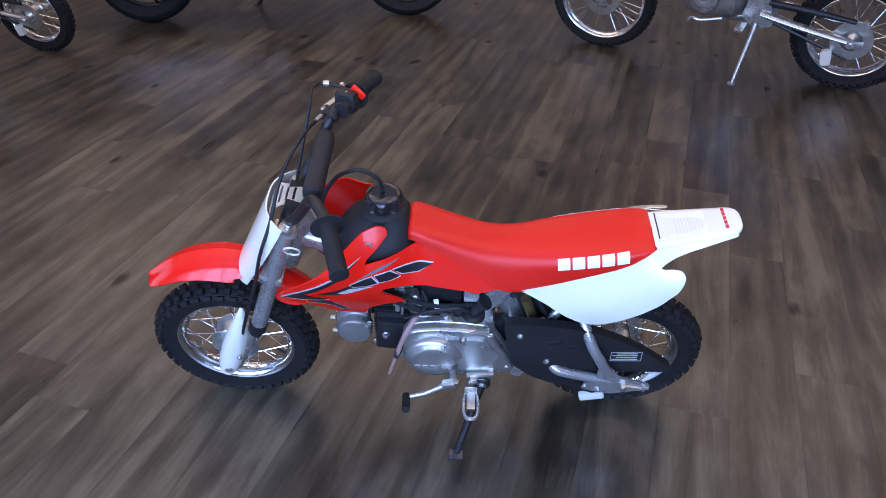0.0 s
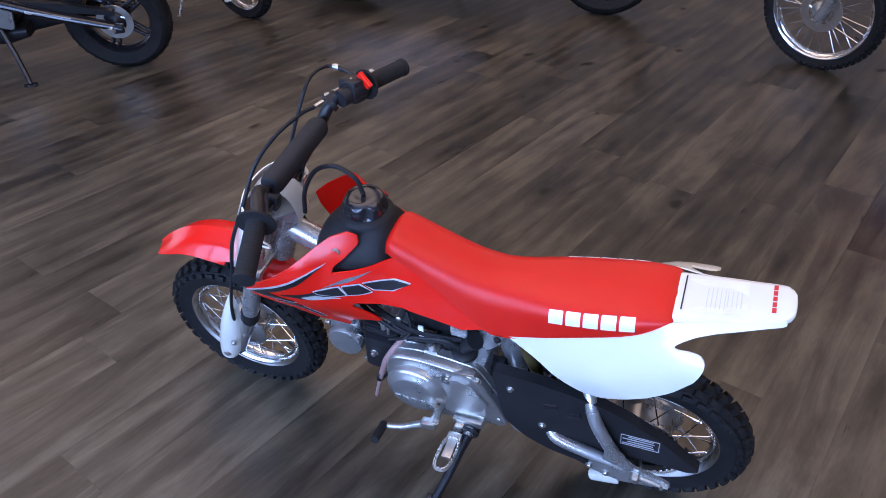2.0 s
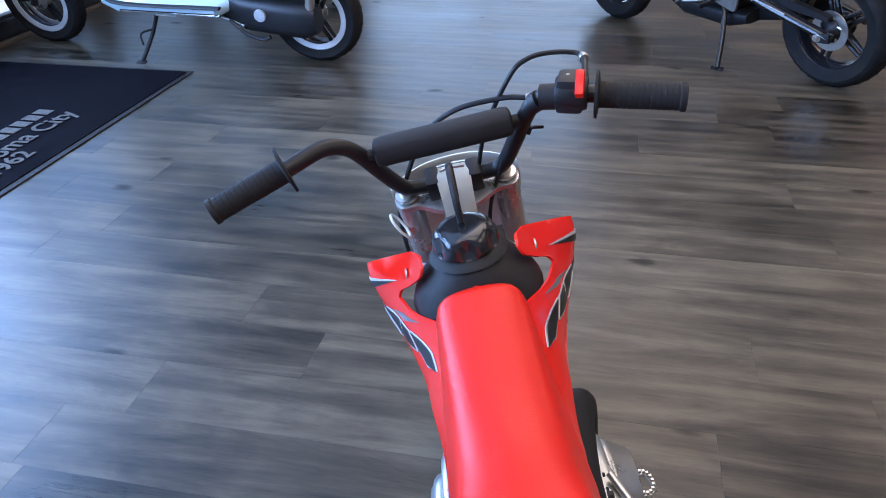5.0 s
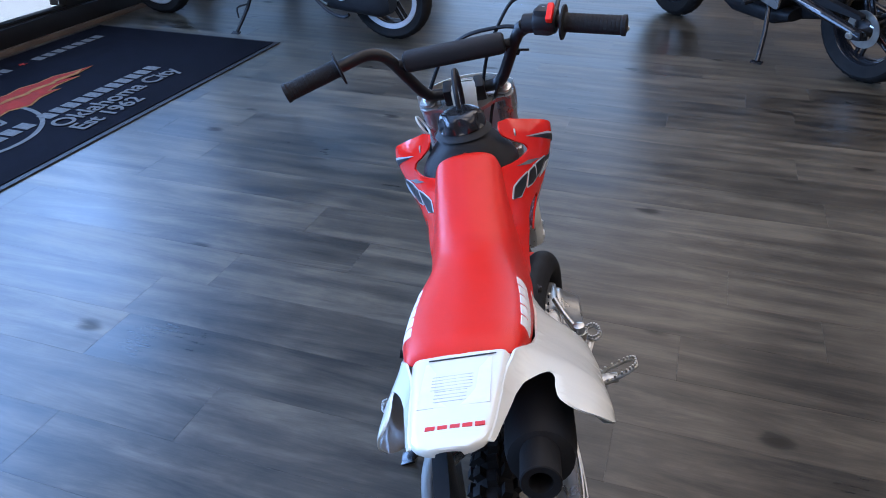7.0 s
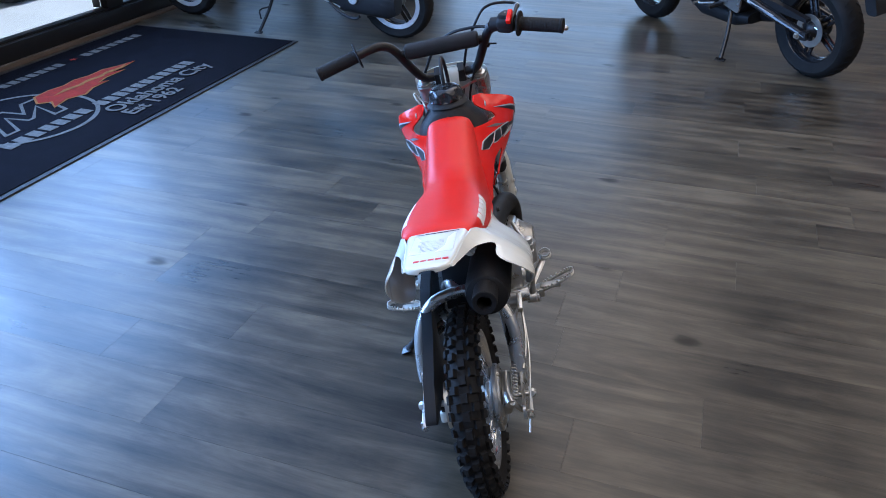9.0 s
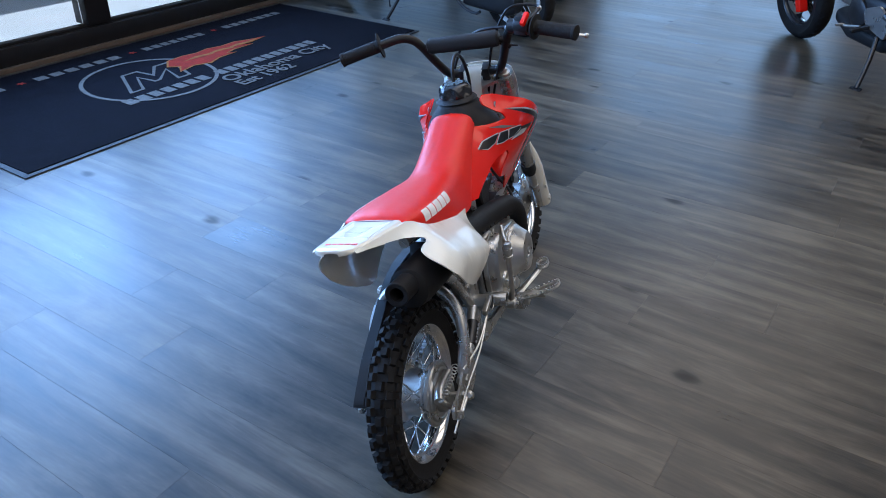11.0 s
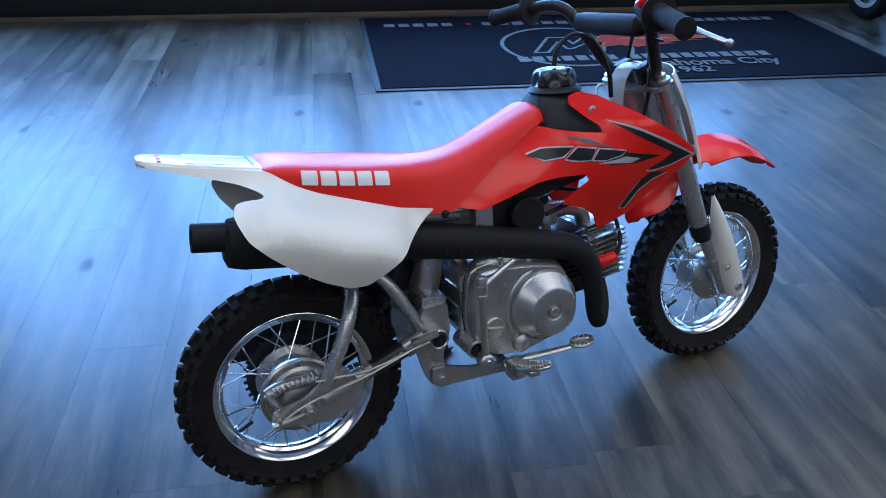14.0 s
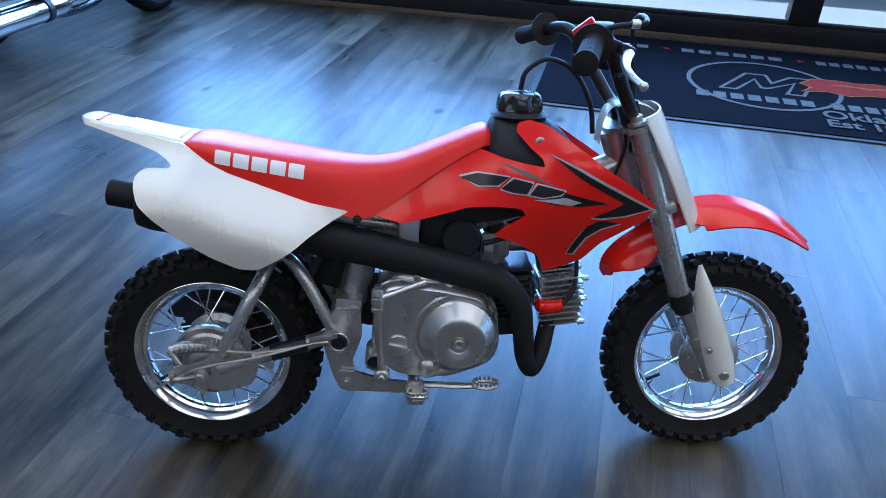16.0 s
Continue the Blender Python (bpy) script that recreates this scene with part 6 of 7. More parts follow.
    shift = part("gear_lever", bm, M_ZINC, bike, "zinc gear lever")
    part("lever_rubber", tube([(0.515, 0.163, 0.205), (0.512, 0.212, 0.222)], 0.0088, 14, 1), M_GRIP, shift, "black rubber toe piece")
    bm = bmesh.new()
    add_tube(bm, [(0.343, 0.124, 0.206), (0.358, 0.150, 0.160), (0.376, 0.184, 0.104), (0.396, 0.218, 0.056)], [0.014, 0.0105, 0.0095, 0.009], 12, 3)
    add_lathe(bm, [(0.010, -0.012), (0.021, -0.010), (0.021, 0.006), (0.017, 0.010), (0.010, 0.011)], (0.342, 0.122, 0.207), seg=22)
    add_box(bm, (0.398, 0.224, 0.0535), (0.034, 0.028, 0.006), (-12, 0, 0), 0.002)
    part("side_stand", bm, M_GLOSS, bike, "gloss black side stand")
    bm = bmesh.new()
    add_box(bm, (0.346, 0.112, 0.226), (0.064, 0.022, 0.018), (0, 6, 0), 0.004)
    add_box(bm, (0.366, 0.122, 0.206), (0.018, 0.020, 0.044), (0, -14, 0), 0.004)
    add_box(bm, (0.352, 0.090, 0.204), (0.050, 0.044, 0.020), (0, 0, 0), 0.005)
    add_bolt(bm, (0.342, 0.132, 0.207), "y", 0.0075, 0.005)
    part("stand_bracket", bm, M_ZINC, bike)
    return bike


BIKE = pose(0, -0.011, 0, -12, 0, 1.75)
minibike(BIKE)


# ---- the other machines in the showroom ----
def along(p, q):
    """Pose at rear contact p, heading to front contact q; with the distance."""
    return math.degrees(math.atan2(q[1] - p[1], q[0] - p[0])), math.hypot(q[0] - p[0], q[1] - p[1])


def body(rings_, p=2.4, n=24):
    bm = bmesh.new()
    add_rings(bm, [oval(x, y, z, ry, rz, n, p) for x, y, z, ry, rz in rings_])
    return bm


def bars(bike, x, z, w, mat_=None):
    part("handlebar", tube([(x - 0.10, -w, z - 0.02), (x - 0.04, -w * 0.5, z), (x, -0.07, z - 0.05), (x, 0.07, z - 0.05), (x - 0.04, w * 0.5, z), (x - 0.10, w, z - 0.02)], 0.012, 10, 5), mat_ or M_BLACK, bike, "black handlebar")
    for s in (1, -1):
        part("grip", tube([(x - 0.055, s * w * 0.62, z - 0.006), (x - 0.105, s * (w + 0.005), z - 0.022)], 0.017, 12, 1), M_GRIP, bike, "black rubber grip")
        part("lever", tube([(x - 0.02, s * w * 0.5, z), (x - 0.01, s * w * 0.75, z - 0.01), (x - 0.05, s * w * 0.98, z - 0.02)], 0.006, 8, 4), M_CHROME, bike, "polished lever")


def offroad(m, wb=1.24, R=0.295):
    bike = thing("dirt_bike", "red off-road motorcycle with bright spoked wheels on its side stand", "dirt bike", m, "showroom dirt bikes")
    wheel("rear_wheel", bike, 0, R * 0.95, R * 0.95 - 0.080, 0.095, "rear spoked wheel", hub_r=0.05, hub_w=0.10, tread=44, spokes=32)
    wheel("front_wheel", bike, wb, R, R - 0.060, 0.075, "front spoked wheel", hub_r=0.045, hub_w=0.08, tread=56, spokes=32, disc=0.10)
    for s in (1, -1):
        leg = part("fork_leg", tube([(wb - 0.30, s * 0.085, 0.88), (wb - 0.10, s * 0.085, 0.50)], 0.022, 14, 1), M_CHROME, bike, "chromed fork leg")
        part("slider", tube([(wb - 0.125, s * 0.085, 0.54), (wb - 0.015, s * 0.080, R - 0.015)], [0.027, 0.024], 14, 1), M_SILVER, leg, "silver fork slider")
        part("swingarm", tube([(0.43, s * 0.085, 0.36), (0.20, s * 0.095, 0.315), (-0.05, s * 0.100, R * 0.95 - 0.005)], [0.028, 0.024, 0.020], 12, 3, 0.7), M_SILVER, bike, "silver box-section swingarm")
        part("axle_block", box((-0.02, s * 0.112, R * 0.95), (0.075, 0.016, 0.036), (0, 3, 0), 0.004), M_CAST, bike)
    bm = bmesh.new()
    add_lathe(bm, [(0.010, -0.125), (0.010, 0.125)], (0, 0, R * 0.95), seg=10)
    add_bolt(bm, (0, 0.122, R * 0.95), "y", 0.013, 0.014)
    part("axle", bm, M_ZINC, bike)
    bm = bmesh.new()
    add_lathe(bm, [(0.090, 0.066), (0.095, 0.066), (0.095, 0.074), (0.090, 0.074), (0.05, 0.074), (0.05, 0.066)], (0, 0, R * 0.95), seg=40, loop=True)
    part("sprocket", bm, M_ZINC, bike, "steel rear sprocket")
    part("chain_guide", panel([(0.07, R * 0.95 - 0.05), (0.12, R * 0.95 - 0.06), (0.105, R * 0.95 - 0.135), (0.06, R * 0.95 - 0.125)], lambda x, z: 0.105, 0.03, 0.03, 0.012), M_WHITE, bike, "white plastic chain guide")
    bm = bmesh.new()
    add_tube(bm, [(0.02, 0.070, R * 0.95 + 0.094), (0.40, 0.070, 0.40)], 0.009, 6, 1)
    add_tube(bm, [(0.0, 0.070, R * 0.95 - 0.094), (0.40, 0.070, 0.325)], 0.009, 6, 1)
    part("chain", bm, M_DARK, bike, "dark drive chain")
    part("chain_guard", tube([(0.0, 0.085, R * 0.95 + 0.10), (0.22, 0.085, 0.405), (0.40, 0.085, 0.420)], [0.012, 0.016, 0.014], 8, 3), M_BLACK, bike, "black chain guard")
    part("frame", tube([(wb - 0.30, 0, 0.82), (wb - 0.36, 0, 0.62), (wb - 0.42, 0, 0.40), (wb - 0.58, 0, 0.30), (0.50, 0, 0.30), (0.42, 0, 0.40), (0.44, 0, 0.60), (0.60, 0, 0.72), (wb - 0.32, 0, 0.80)], 0.022, 12, 5), M_SILVER, bike, "silver tubular frame")
    for s in (1, -1):
        part("frame_plate", panel([(0.36, 0.30), (0.44, 0.27), (0.52, 0.33), (0.49, 0.45), (0.47, 0.56), (0.42, 0.56), (0.40, 0.44)], lambda x, z: 0.085, 0.02, 0.06, 0.02, s), M_SILVER, bike, "silver pivot plate")
        part("subframe_tube", tube([(0.44, s * 0.07, 0.58), (0.20, s * 0.085, 0.68), (0.02, s * 0.08, 0.74)], 0.011, 8, 3), M_SILVER, bike)
    bm = body([(0.52, 0, 0.42, 0.05, 0.10), (0.56, 0, 0.41, 0.085, 0.12), (0.72, 0, 0.40, 0.090, 0.12), (0.80, 0, 0.40, 0.075, 0.10), (0.82, 0, 0.40, 0.05, 0.08)], 3)
    eng = part("engine", bm, M_CAST, bike, "bare cast engine case")
    part("engine_cover", lathe([(0.075, 0.070), (0.075, 0.105), (0.068, 0.112), (0.045, 0.114), (0.040, 0.118), (0.02, 0.118), (0.018, 0.112), (0.006, 0.112)], (0.71, 0, 0.40), seg=40), M_CAST, eng, "round cast flywheel cover")
    bm = bmesh.new()
    for k in range(8):
        add_box(bm, (0.70 + 0.012 * k, 0, 0.52 + 0.020 * k), (0.15, 0.15, 0.006), (0, 25, 0), 0.002)
    add_box(bm, (0.745, 0, 0.60), (0.09, 0.10, 0.20), (0, 25, 0), 0.01)
    part("cylinder", bm, M_CAST, eng, "finned engine cylinder")
    part("exhaust", tube([(0.82, -0.03, 0.60), (0.88, -0.06, 0.50), (0.80, -0.10, 0.36), (0.60, -0.11, 0.42), (0.40, -0.11, 0.58), (0.20, -0.12, 0.66)], 0.022, 12, 5), M_PIPE, bike, "black exhaust pipe")
    part("silencer", tube([(0.26, -0.125, 0.64), (-0.20, -0.135, 0.76)], [0.045, 0.050], 18, 1), M_PIPE, bike, "black silencer")
    part("shock_absorber", tube([(0.36, 0, 0.40), (0.42, 0, 0.62)], 0.030, 14, 1), M_ZINC, bike)
    part("fuel_tank", body([(0.50, 0, 0.78, 0.06, 0.05), (0.60, 0, 0.82, 0.11, 0.08), (0.75, 0, 0.84, 0.13, 0.10), (0.86, 0, 0.82, 0.09, 0.08), (0.92, 0, 0.80, 0.04, 0.05)]), M_RED, bike, "red fuel tank cover")
    for s in (1, -1):
        part("tank_shroud", panel([(0.62, 0.66), (0.60, 0.84), (0.80, 0.88), (0.97, 0.80), (0.86, 0.60)], field([(0.62, 0.75, 0.12), (0.8, 0.8, 0.16), (0.95, 0.78, 0.18), (0.85, 0.62, 0.13)]), 0.004, 0.05, 0.03, s), M_RED, bike, "red plastic tank shroud")
        part("side_panel", panel([(0.42, 0.76), (0.46, 0.62), (0.28, 0.58), (0.05, 0.72), (0.02, 0.80)], lambda x, z: 0.12, 0.004, 0.06, 0.03, s), M_WHITE, bike, "white side panel")
    part("seat", body([(-0.12, 0, 0.86, 0.07, 0.03), (0.0, 0, 0.85, 0.09, 0.045), (0.25, 0, 0.83, 0.10, 0.05), (0.45, 0, 0.82, 0.085, 0.05), (0.62, 0, 0.87, 0.06, 0.045)]), M_SEAT, bike, "red vinyl seat")
    part("rear_mudguard", body([(0.10, 0, 0.80, 0.10, 0.02), (-0.10, 0, 0.83, 0.095, 0.018), (-0.30, 0, 0.88, 0.075, 0.012), (-0.36, 0, 0.89, 0.05, 0.008)]), M_WHITE, bike, "white rear mudguard")
    part("front_mudguard", body([(wb - 0.28, 0, 0.72, 0.05, 0.02), (wb - 0.10, 0, 0.74, 0.07, 0.02), (wb + 0.12, 0, 0.73, 0.07, 0.018), (wb + 0.30, 0, 0.68, 0.045, 0.010)]), M_RED, bike, "red front mudguard")
    part("number_plate", body([(wb - 0.22, 0, 0.86, 0.09, 0.10), (wb - 0.20, 0, 0.86, 0.085, 0.095)], 3), M_WHITE, bike, "white front number plate")
    bars(bike, wb - 0.30, 1.06, 0.36)
    bm = tube([(0.44, 0.105, 0.310), (0.475, 0.262, 0.054)], [0.014, 0.009], 10, 1)
    add_box(bm, (0.477, 0.266, 0.052), (0.034, 0.022, 0.008), (-10, 0, 0), 0.002)
    part("side_stand", bm, M_SILVER, bike, "long silver side stand")
    for s in (1, -1):
        part("foot_peg", box((0.50, s * 0.17, 0.31), (0.045, 0.09, 0.018), (0, 0, 0), 0.004), M_ZINC, bike, "toothed foot peg")
    part("gear_lever", tube([(0.60, 0.13, 0.325), (0.70, 0.14, 0.305), (0.75, 0.15, 0.315), (0.755, 0.19, 0.315)], 0.007, 8, 3), M_ZINC, bike, "zinc gear lever")
    return bike


def roadster(m, wb=1.30, R=0.255):
    bike = thing("mini_roadster", "small black street motorcycle with cast wheels on its side stand", "motorcycle", m, "street motorcycles")
    wheel("rear_wheel", bike, 0, R, R - 0.092, 0.135, "rear cast wheel", knobs=False, rim_mat=M_GLOSS, hub_r=0.05, hub_w=0.10, cast=5, disc=0.085, hub_mat=M_DARK)
    wheel("front_wheel", bike, wb, R, R - 0.090, 0.120, "front cast wheel", knobs=False, rim_mat=M_GLOSS, hub_r=0.045, hub_w=0.09, cast=5, disc=0.10, hub_mat=M_DARK)
    for s in (1, -1):
        part("fork_leg", tube([(wb - 0.20, s * 0.095, 0.80), (wb - 0.02, s * 0.095, R)], [0.026, 0.022], 14, 1), M_GLOSS, bike, "black fork leg")
        arm = part("swingarm", tube([(0.46, s * 0.10, 0.38), (0.24, s * 0.115, 0.325), (-0.05, s * 0.115, R)], [0.034, 0.030, 0.024], 12, 3, 0.75), M_GLOSS, bike, "gloss black box-section swingarm")
        part("arm_strip", box((0.26, s * 0.139, 0.335), (0.20, 0.004, 0.014), (0, -12, 0), 0.001), M_RIMWHITE, arm, "pale reflective strip")
        part("axle_block", box((-0.025, s * 0.130, R), (0.070, 0.016, 0.040), (0, 6, 0), 0.005), M_DARK, bike, "dark axle adjuster")
        part("frame_rail", tube([(wb - 0.22, s * 0.05, 0.78), (0.80, s * 0.11, 0.62), (0.52, s * 0.11, 0.46), (0.40, s * 0.08, 0.70), (-0.05, s * 0.07, 0.78)], 0.018, 10, 4), M_GLOSS, bike, "black frame rail")
        part("peg_plate", panel([(0.44, 0.26), (0.60, 0.30), (0.62, 0.38), (0.50, 0.42), (0.42, 0.36)], lambda x, z: 0.125, 0.012, 0.06, 0.02, s), M_CAST, bike, "silver foot peg plate")
        part("foot_peg", box((0.56, s * 0.18, 0.30), (0.026, 0.10, 0.022), (0, 0, 0), 0.008), M_BLACK, bike, "black foot peg")
        bm = bmesh.new()
        add_bolt(bm, (-0.005, s * 0.138, R), "y", 0.013, s * 0.014)
        part("axle_nut", bm, M_ZINC, bike)
    part("caliper", box((wb - 0.10, 0.075, R - 0.02), (0.055, 0.050, 0.080), (0, 15, 0), 0.010), M_RED, bike, "red brake caliper")
    part("chain_cover", panel([(0.50, 0.40), (0.20, 0.37), (-0.02, 0.33), (-0.02, 0.31), (0.22, 0.33), (0.48, 0.35)], lambda x, z: 0.10, 0.03, 0.06, 0.015), M_BLACK, bike, "black chain cover")
    eng = part("engine", body([(0.44, 0, 0.36, 0.08, 0.08), (0.50, 0, 0.34, 0.11, 0.115), (0.72, 0, 0.34, 0.115, 0.115), (0.80, 0, 0.36, 0.08, 0.09)], 3), M_DARK, bike, "black horizontal engine")
    part("cylinder", body([(0.78, 0, 0.38, 0.06, 0.06), (0.84, 0, 0.39, 0.075, 0.075), (0.98, 0, 0.40, 0.070, 0.070), (1.00, 0, 0.40, 0.05, 0.05)], 3), M_CAST, eng, "cast cylinder head")
    part("engine_cover", lathe([(0.075, 0.085), (0.075, 0.120), (0.060, 0.130), (0.02, 0.132)], (0.68, 0, 0.34), seg=36), M_DARK, eng, "round black engine cover")
    part("exhaust", tube([(0.96, -0.04, 0.36), (0.98, -0.09, 0.27), (0.80, -0.10, 0.20), (0.50, -0.09, 0.20)], 0.022, 12, 5), M_PIPE, bike, "black exhaust pipe")
    part("silencer", body([(0.56, -0.07, 0.215, 0.05, 0.04), (0.50, -0.075, 0.215, 0.075, 0.055), (0.20, -0.11, 0.27, 0.060, 0.060), (0.12, -0.12, 0.29, 0.04, 0.045)], 3), M_PIPE, bike, "black low silencer")
    part("belly_cover", body([(0.42, 0, 0.215, 0.07, 0.03), (0.52, 0, 0.20, 0.09, 0.045), (0.80, 0, 0.21, 0.09, 0.05), (0.95, 0, 0.25, 0.06, 0.04)], 3), M_BLACK, bike, "black belly cover")
    part("fuel_tank", body([(0.46, 0, 0.74, 0.10, 0.05), (0.60, 0, 0.80, 0.15, 0.09), (0.80, 0, 0.83, 0.16, 0.10), (0.95, 0, 0.80, 0.12, 0.08), (1.00, 0, 0.78, 0.06, 0.05)]), M_GLOSS, bike, "gloss black fuel tank")
    part("seat", body([(-0.25, 0, 0.82, 0.07, 0.03), (-0.10, 0, 0.80, 0.11, 0.05), (0.20, 0, 0.76, 0.13, 0.05), (0.40, 0, 0.74, 0.12, 0.05), (0.52, 0, 0.78, 0.08, 0.04)]), M_BLACK, bike, "black vinyl seat")
    part("tail", body([(0.20, 0, 0.72, 0.09, 0.04), (-0.10, 0, 0.76, 0.09, 0.05), (-0.32, 0, 0.80, 0.06, 0.035), (-0.38, 0, 0.80, 0.04, 0.02)]), M_GLOSS, bike, "black tail section")
    part("rear_mudguard", panel([(-0.30, 0.74), (-0.24, 0.74), (-0.34, 0.42), (-0.40, 0.42)], lambda x, z: 0.075, 0.15, 0.1, 0.02), M_BLACK, bike, "black number plate holder")
    part("front_mudguard", body([(wb - 0.22, 0, R + 0.20, 0.06, 0.02), (wb - 0.05, 0, 2 * R + 0.015, 0.075, 0.02), (wb + 0.12, 0, R + 0.235, 0.07, 0.02), (wb + 0.20, 0, R + 0.16, 0.05, 0.012)]), M_BLACK, bike, "black front mudguard")
    part("headlight", body([(wb - 0.16, 0, 0.82, 0.08, 0.08), (wb - 0.06, 0, 0.82, 0.09, 0.09), (wb - 0.03, 0, 0.82, 0.07, 0.07)], 2), M_GLOSS, bike, "round headlight unit")
    bars(bike, wb - 0.24, 1.00, 0.34)
    bm = tube([(0.52, 0.10, 0.27), (0.46, 0.17, 0.16), (0.40, 0.262, 0.052)], 0.012, 10, 2)
    add_box(bm, (0.398, 0.268, 0.050), (0.060, 0.028, 0.008), (-10, 0, 20), 0.002)
    part("side_stand", bm, M_GLOSS, bike, "black side stand")
    part("gear_lever", tube([(0.62, 0.135, 0.29), (0.72, 0.15, 0.27), (0.74, 0.155, 0.275), (0.745, 0.19, 0.275)], 0.007, 8, 3), M_ZINC, bike, "zinc gear lever")
    return bike


def scooter(m, wb=1.45, R=0.235):
    sc = thing("motor_scooter", "pale blue retro motor scooter on its side stand beside the mat", "scooter", m)
    for nm, x in (("rear_wheel", 0), ("front_wheel", wb)):
        w = wheel(nm, sc, x, R, R - 0.070, 0.105, nm.replace("_", " ") + " with a bright rim band", knobs=False, rim_mat=M_GLOSS, hub_r=0.045, hub_w=0.08, cast=3)
        bm = bmesh.new()
        for s in (1, -1):
            add_lathe(bm, [(R - 0.094, s * 0.036), (R - 0.070, s * 0.042), (R - 0.066, s * 0.040), (R - 0.094, s * 0.033)], seg=56, loop=True)
        part("rim_band", bm, M_RIMWHITE, w, "bright pale rim band")
    part("rear_body", body([(-0.30, 0, 0.62, 0.06, 0.08), (-0.22, 0, 0.58, 0.15, 0.16), (0.0, 0, 0.56, 0.20, 0.20), (0.25, 0, 0.53, 0.20, 0.22), (0.42, 0, 0.48, 0.18, 0.20), (0.50, 0, 0.45, 0.14, 0.16)], 2.2), M_CREAM, sc, "glossy pale blue rear bodywork")
    part("floorboard", body([(0.36, 0, 0.315, 0.14, 0.035), (0.42, 0, 0.305, 0.20, 0.045), (0.95, 0, 0.305, 0.20, 0.045), (1.05, 0, 0.33, 0.17, 0.05)], 4), M_CREAM, sc, "pale blue floorboard")
    for s in (1, -1):
        strip = part("floor_strip", tube([(0.38, s * 0.205, 0.325), (0.90, s * 0.207, 0.325), (1.02, s * 0.19, 0.36)], 0.016, 10, 4, 0.5), M_BLACK, sc, "black rubber floor strip")
        part("floor_trim", tube([(0.38, s * 0.213, 0.292), (0.92, s * 0.213, 0.292)], 0.007, 8, 1), M_CHROME, strip, "bright trim strip")
        part("badge", box((0.68, s * 0.206, 0.282), (0.11, 0.006, 0.016), (0, 0, 0), 0.003), M_SILVERPRINT, sc, "silver badge plate")
        part("shock_absorber", tube([(-0.02, s * 0.12, R + 0.01), (-0.08, s * 0.12, 0.52)], 0.022, 12, 1), M_ZINC, sc, "rear shock absorber")
        part("fork_leg", tube([(wb - 0.14, s * 0.07, 0.62), (wb - 0.01, s * 0.08, R)], 0.020, 12, 1), M_BLACK, sc, "black fork leg")
    part("leg_shield", body([(0.98, 0, 0.36, 0.17, 0.08), (1.06, 0, 0.50, 0.20, 0.10), (1.14, 0, 0.70, 0.20, 0.16), (1.20, 0, 0.86, 0.16, 0.12), (1.24, 0, 0.96, 0.10, 0.06)], 2.6), M_CREAM, sc, "pale blue leg shield")
    part("front_mudguard", body([(wb - 0.26, 0, 0.40, 0.06, 0.08), (wb - 0.12, 0, 0.475, 0.085, 0.06), (wb + 0.04, 0, 0.485, 0.085, 0.04), (wb + 0.20, 0, 0.43, 0.06, 0.03), (wb + 0.26, 0, 0.38, 0.03, 0.02)], 2.2), M_CREAM, sc, "pale blue front mudguard")
    part("seat", body([(-0.32, 0, 0.76, 0.09, 0.03), (-0.20, 0, 0.78, 0.14, 0.05), (0.10, 0, 0.78, 0.15, 0.055), (0.38, 0, 0.74, 0.14, 0.05), (0.48, 0, 0.72, 0.08, 0.03)]), M_BLACK, sc, "black vinyl seat")
    eng = part("engine", body([(-0.06, 0.10, 0.25, 0.05, 0.06), (0.0, 0.10, 0.25, 0.07, 0.085), (0.30, 0.09, 0.27, 0.07, 0.085), (0.44, 0.07, 0.30, 0.06, 0.07), (0.48, 0.06, 0.31, 0.04, 0.05)], 3), M_DARK, sc, "black drive case")
    part("drive_cover", lathe([(0.030, 0.165), (0.028, 0.176), (0.008, 0.178)], (0.20, 0, 0.285), seg=24), M_SILVERPRINT, eng, "small silver cover")
    part("kick_lever", tube([(0.36, 0.175, 0.26), (0.28, 0.185, 0.20), (0.20, 0.185, 0.175), (0.16, 0.185, 0.19)], 0.009, 8, 4), M_DARK, sc, "folded kick lever")
    part("brake_rod", tube([(0.46, 0.13, 0.265), (0.30, 0.16, 0.225)], 0.006, 8, 1), M_ZINC, sc)
    bm = tube([(0.78, 0.12, 0.27), (0.82, 0.16, 0.16), (0.86, 0.255, 0.050)], 0.010, 10, 2)
    add_tube(bm, [(0.815, 0.16, 0.18), (0.86, 0.20, 0.17), (0.85, 0.22, 0.12)], 0.005, 6, 3)
    add_box(bm, (0.862, 0.262, 0.049), (0.050, 0.030, 0.007), (-10, 0, 0), 0.002)
    part("side_stand", bm, M_BLACK, sc, "thin black side stand")
    part("headlight", body([(1.18, 0, 1.02, 0.09, 0.09), (1.28, 0, 1.02, 0.09, 0.09), (1.31, 0, 1.02, 0.07, 0.07)], 2), M_CHROME, sc, "round chrome headlight")
    bars(sc, 1.16, 1.06, 0.32)
    return sc


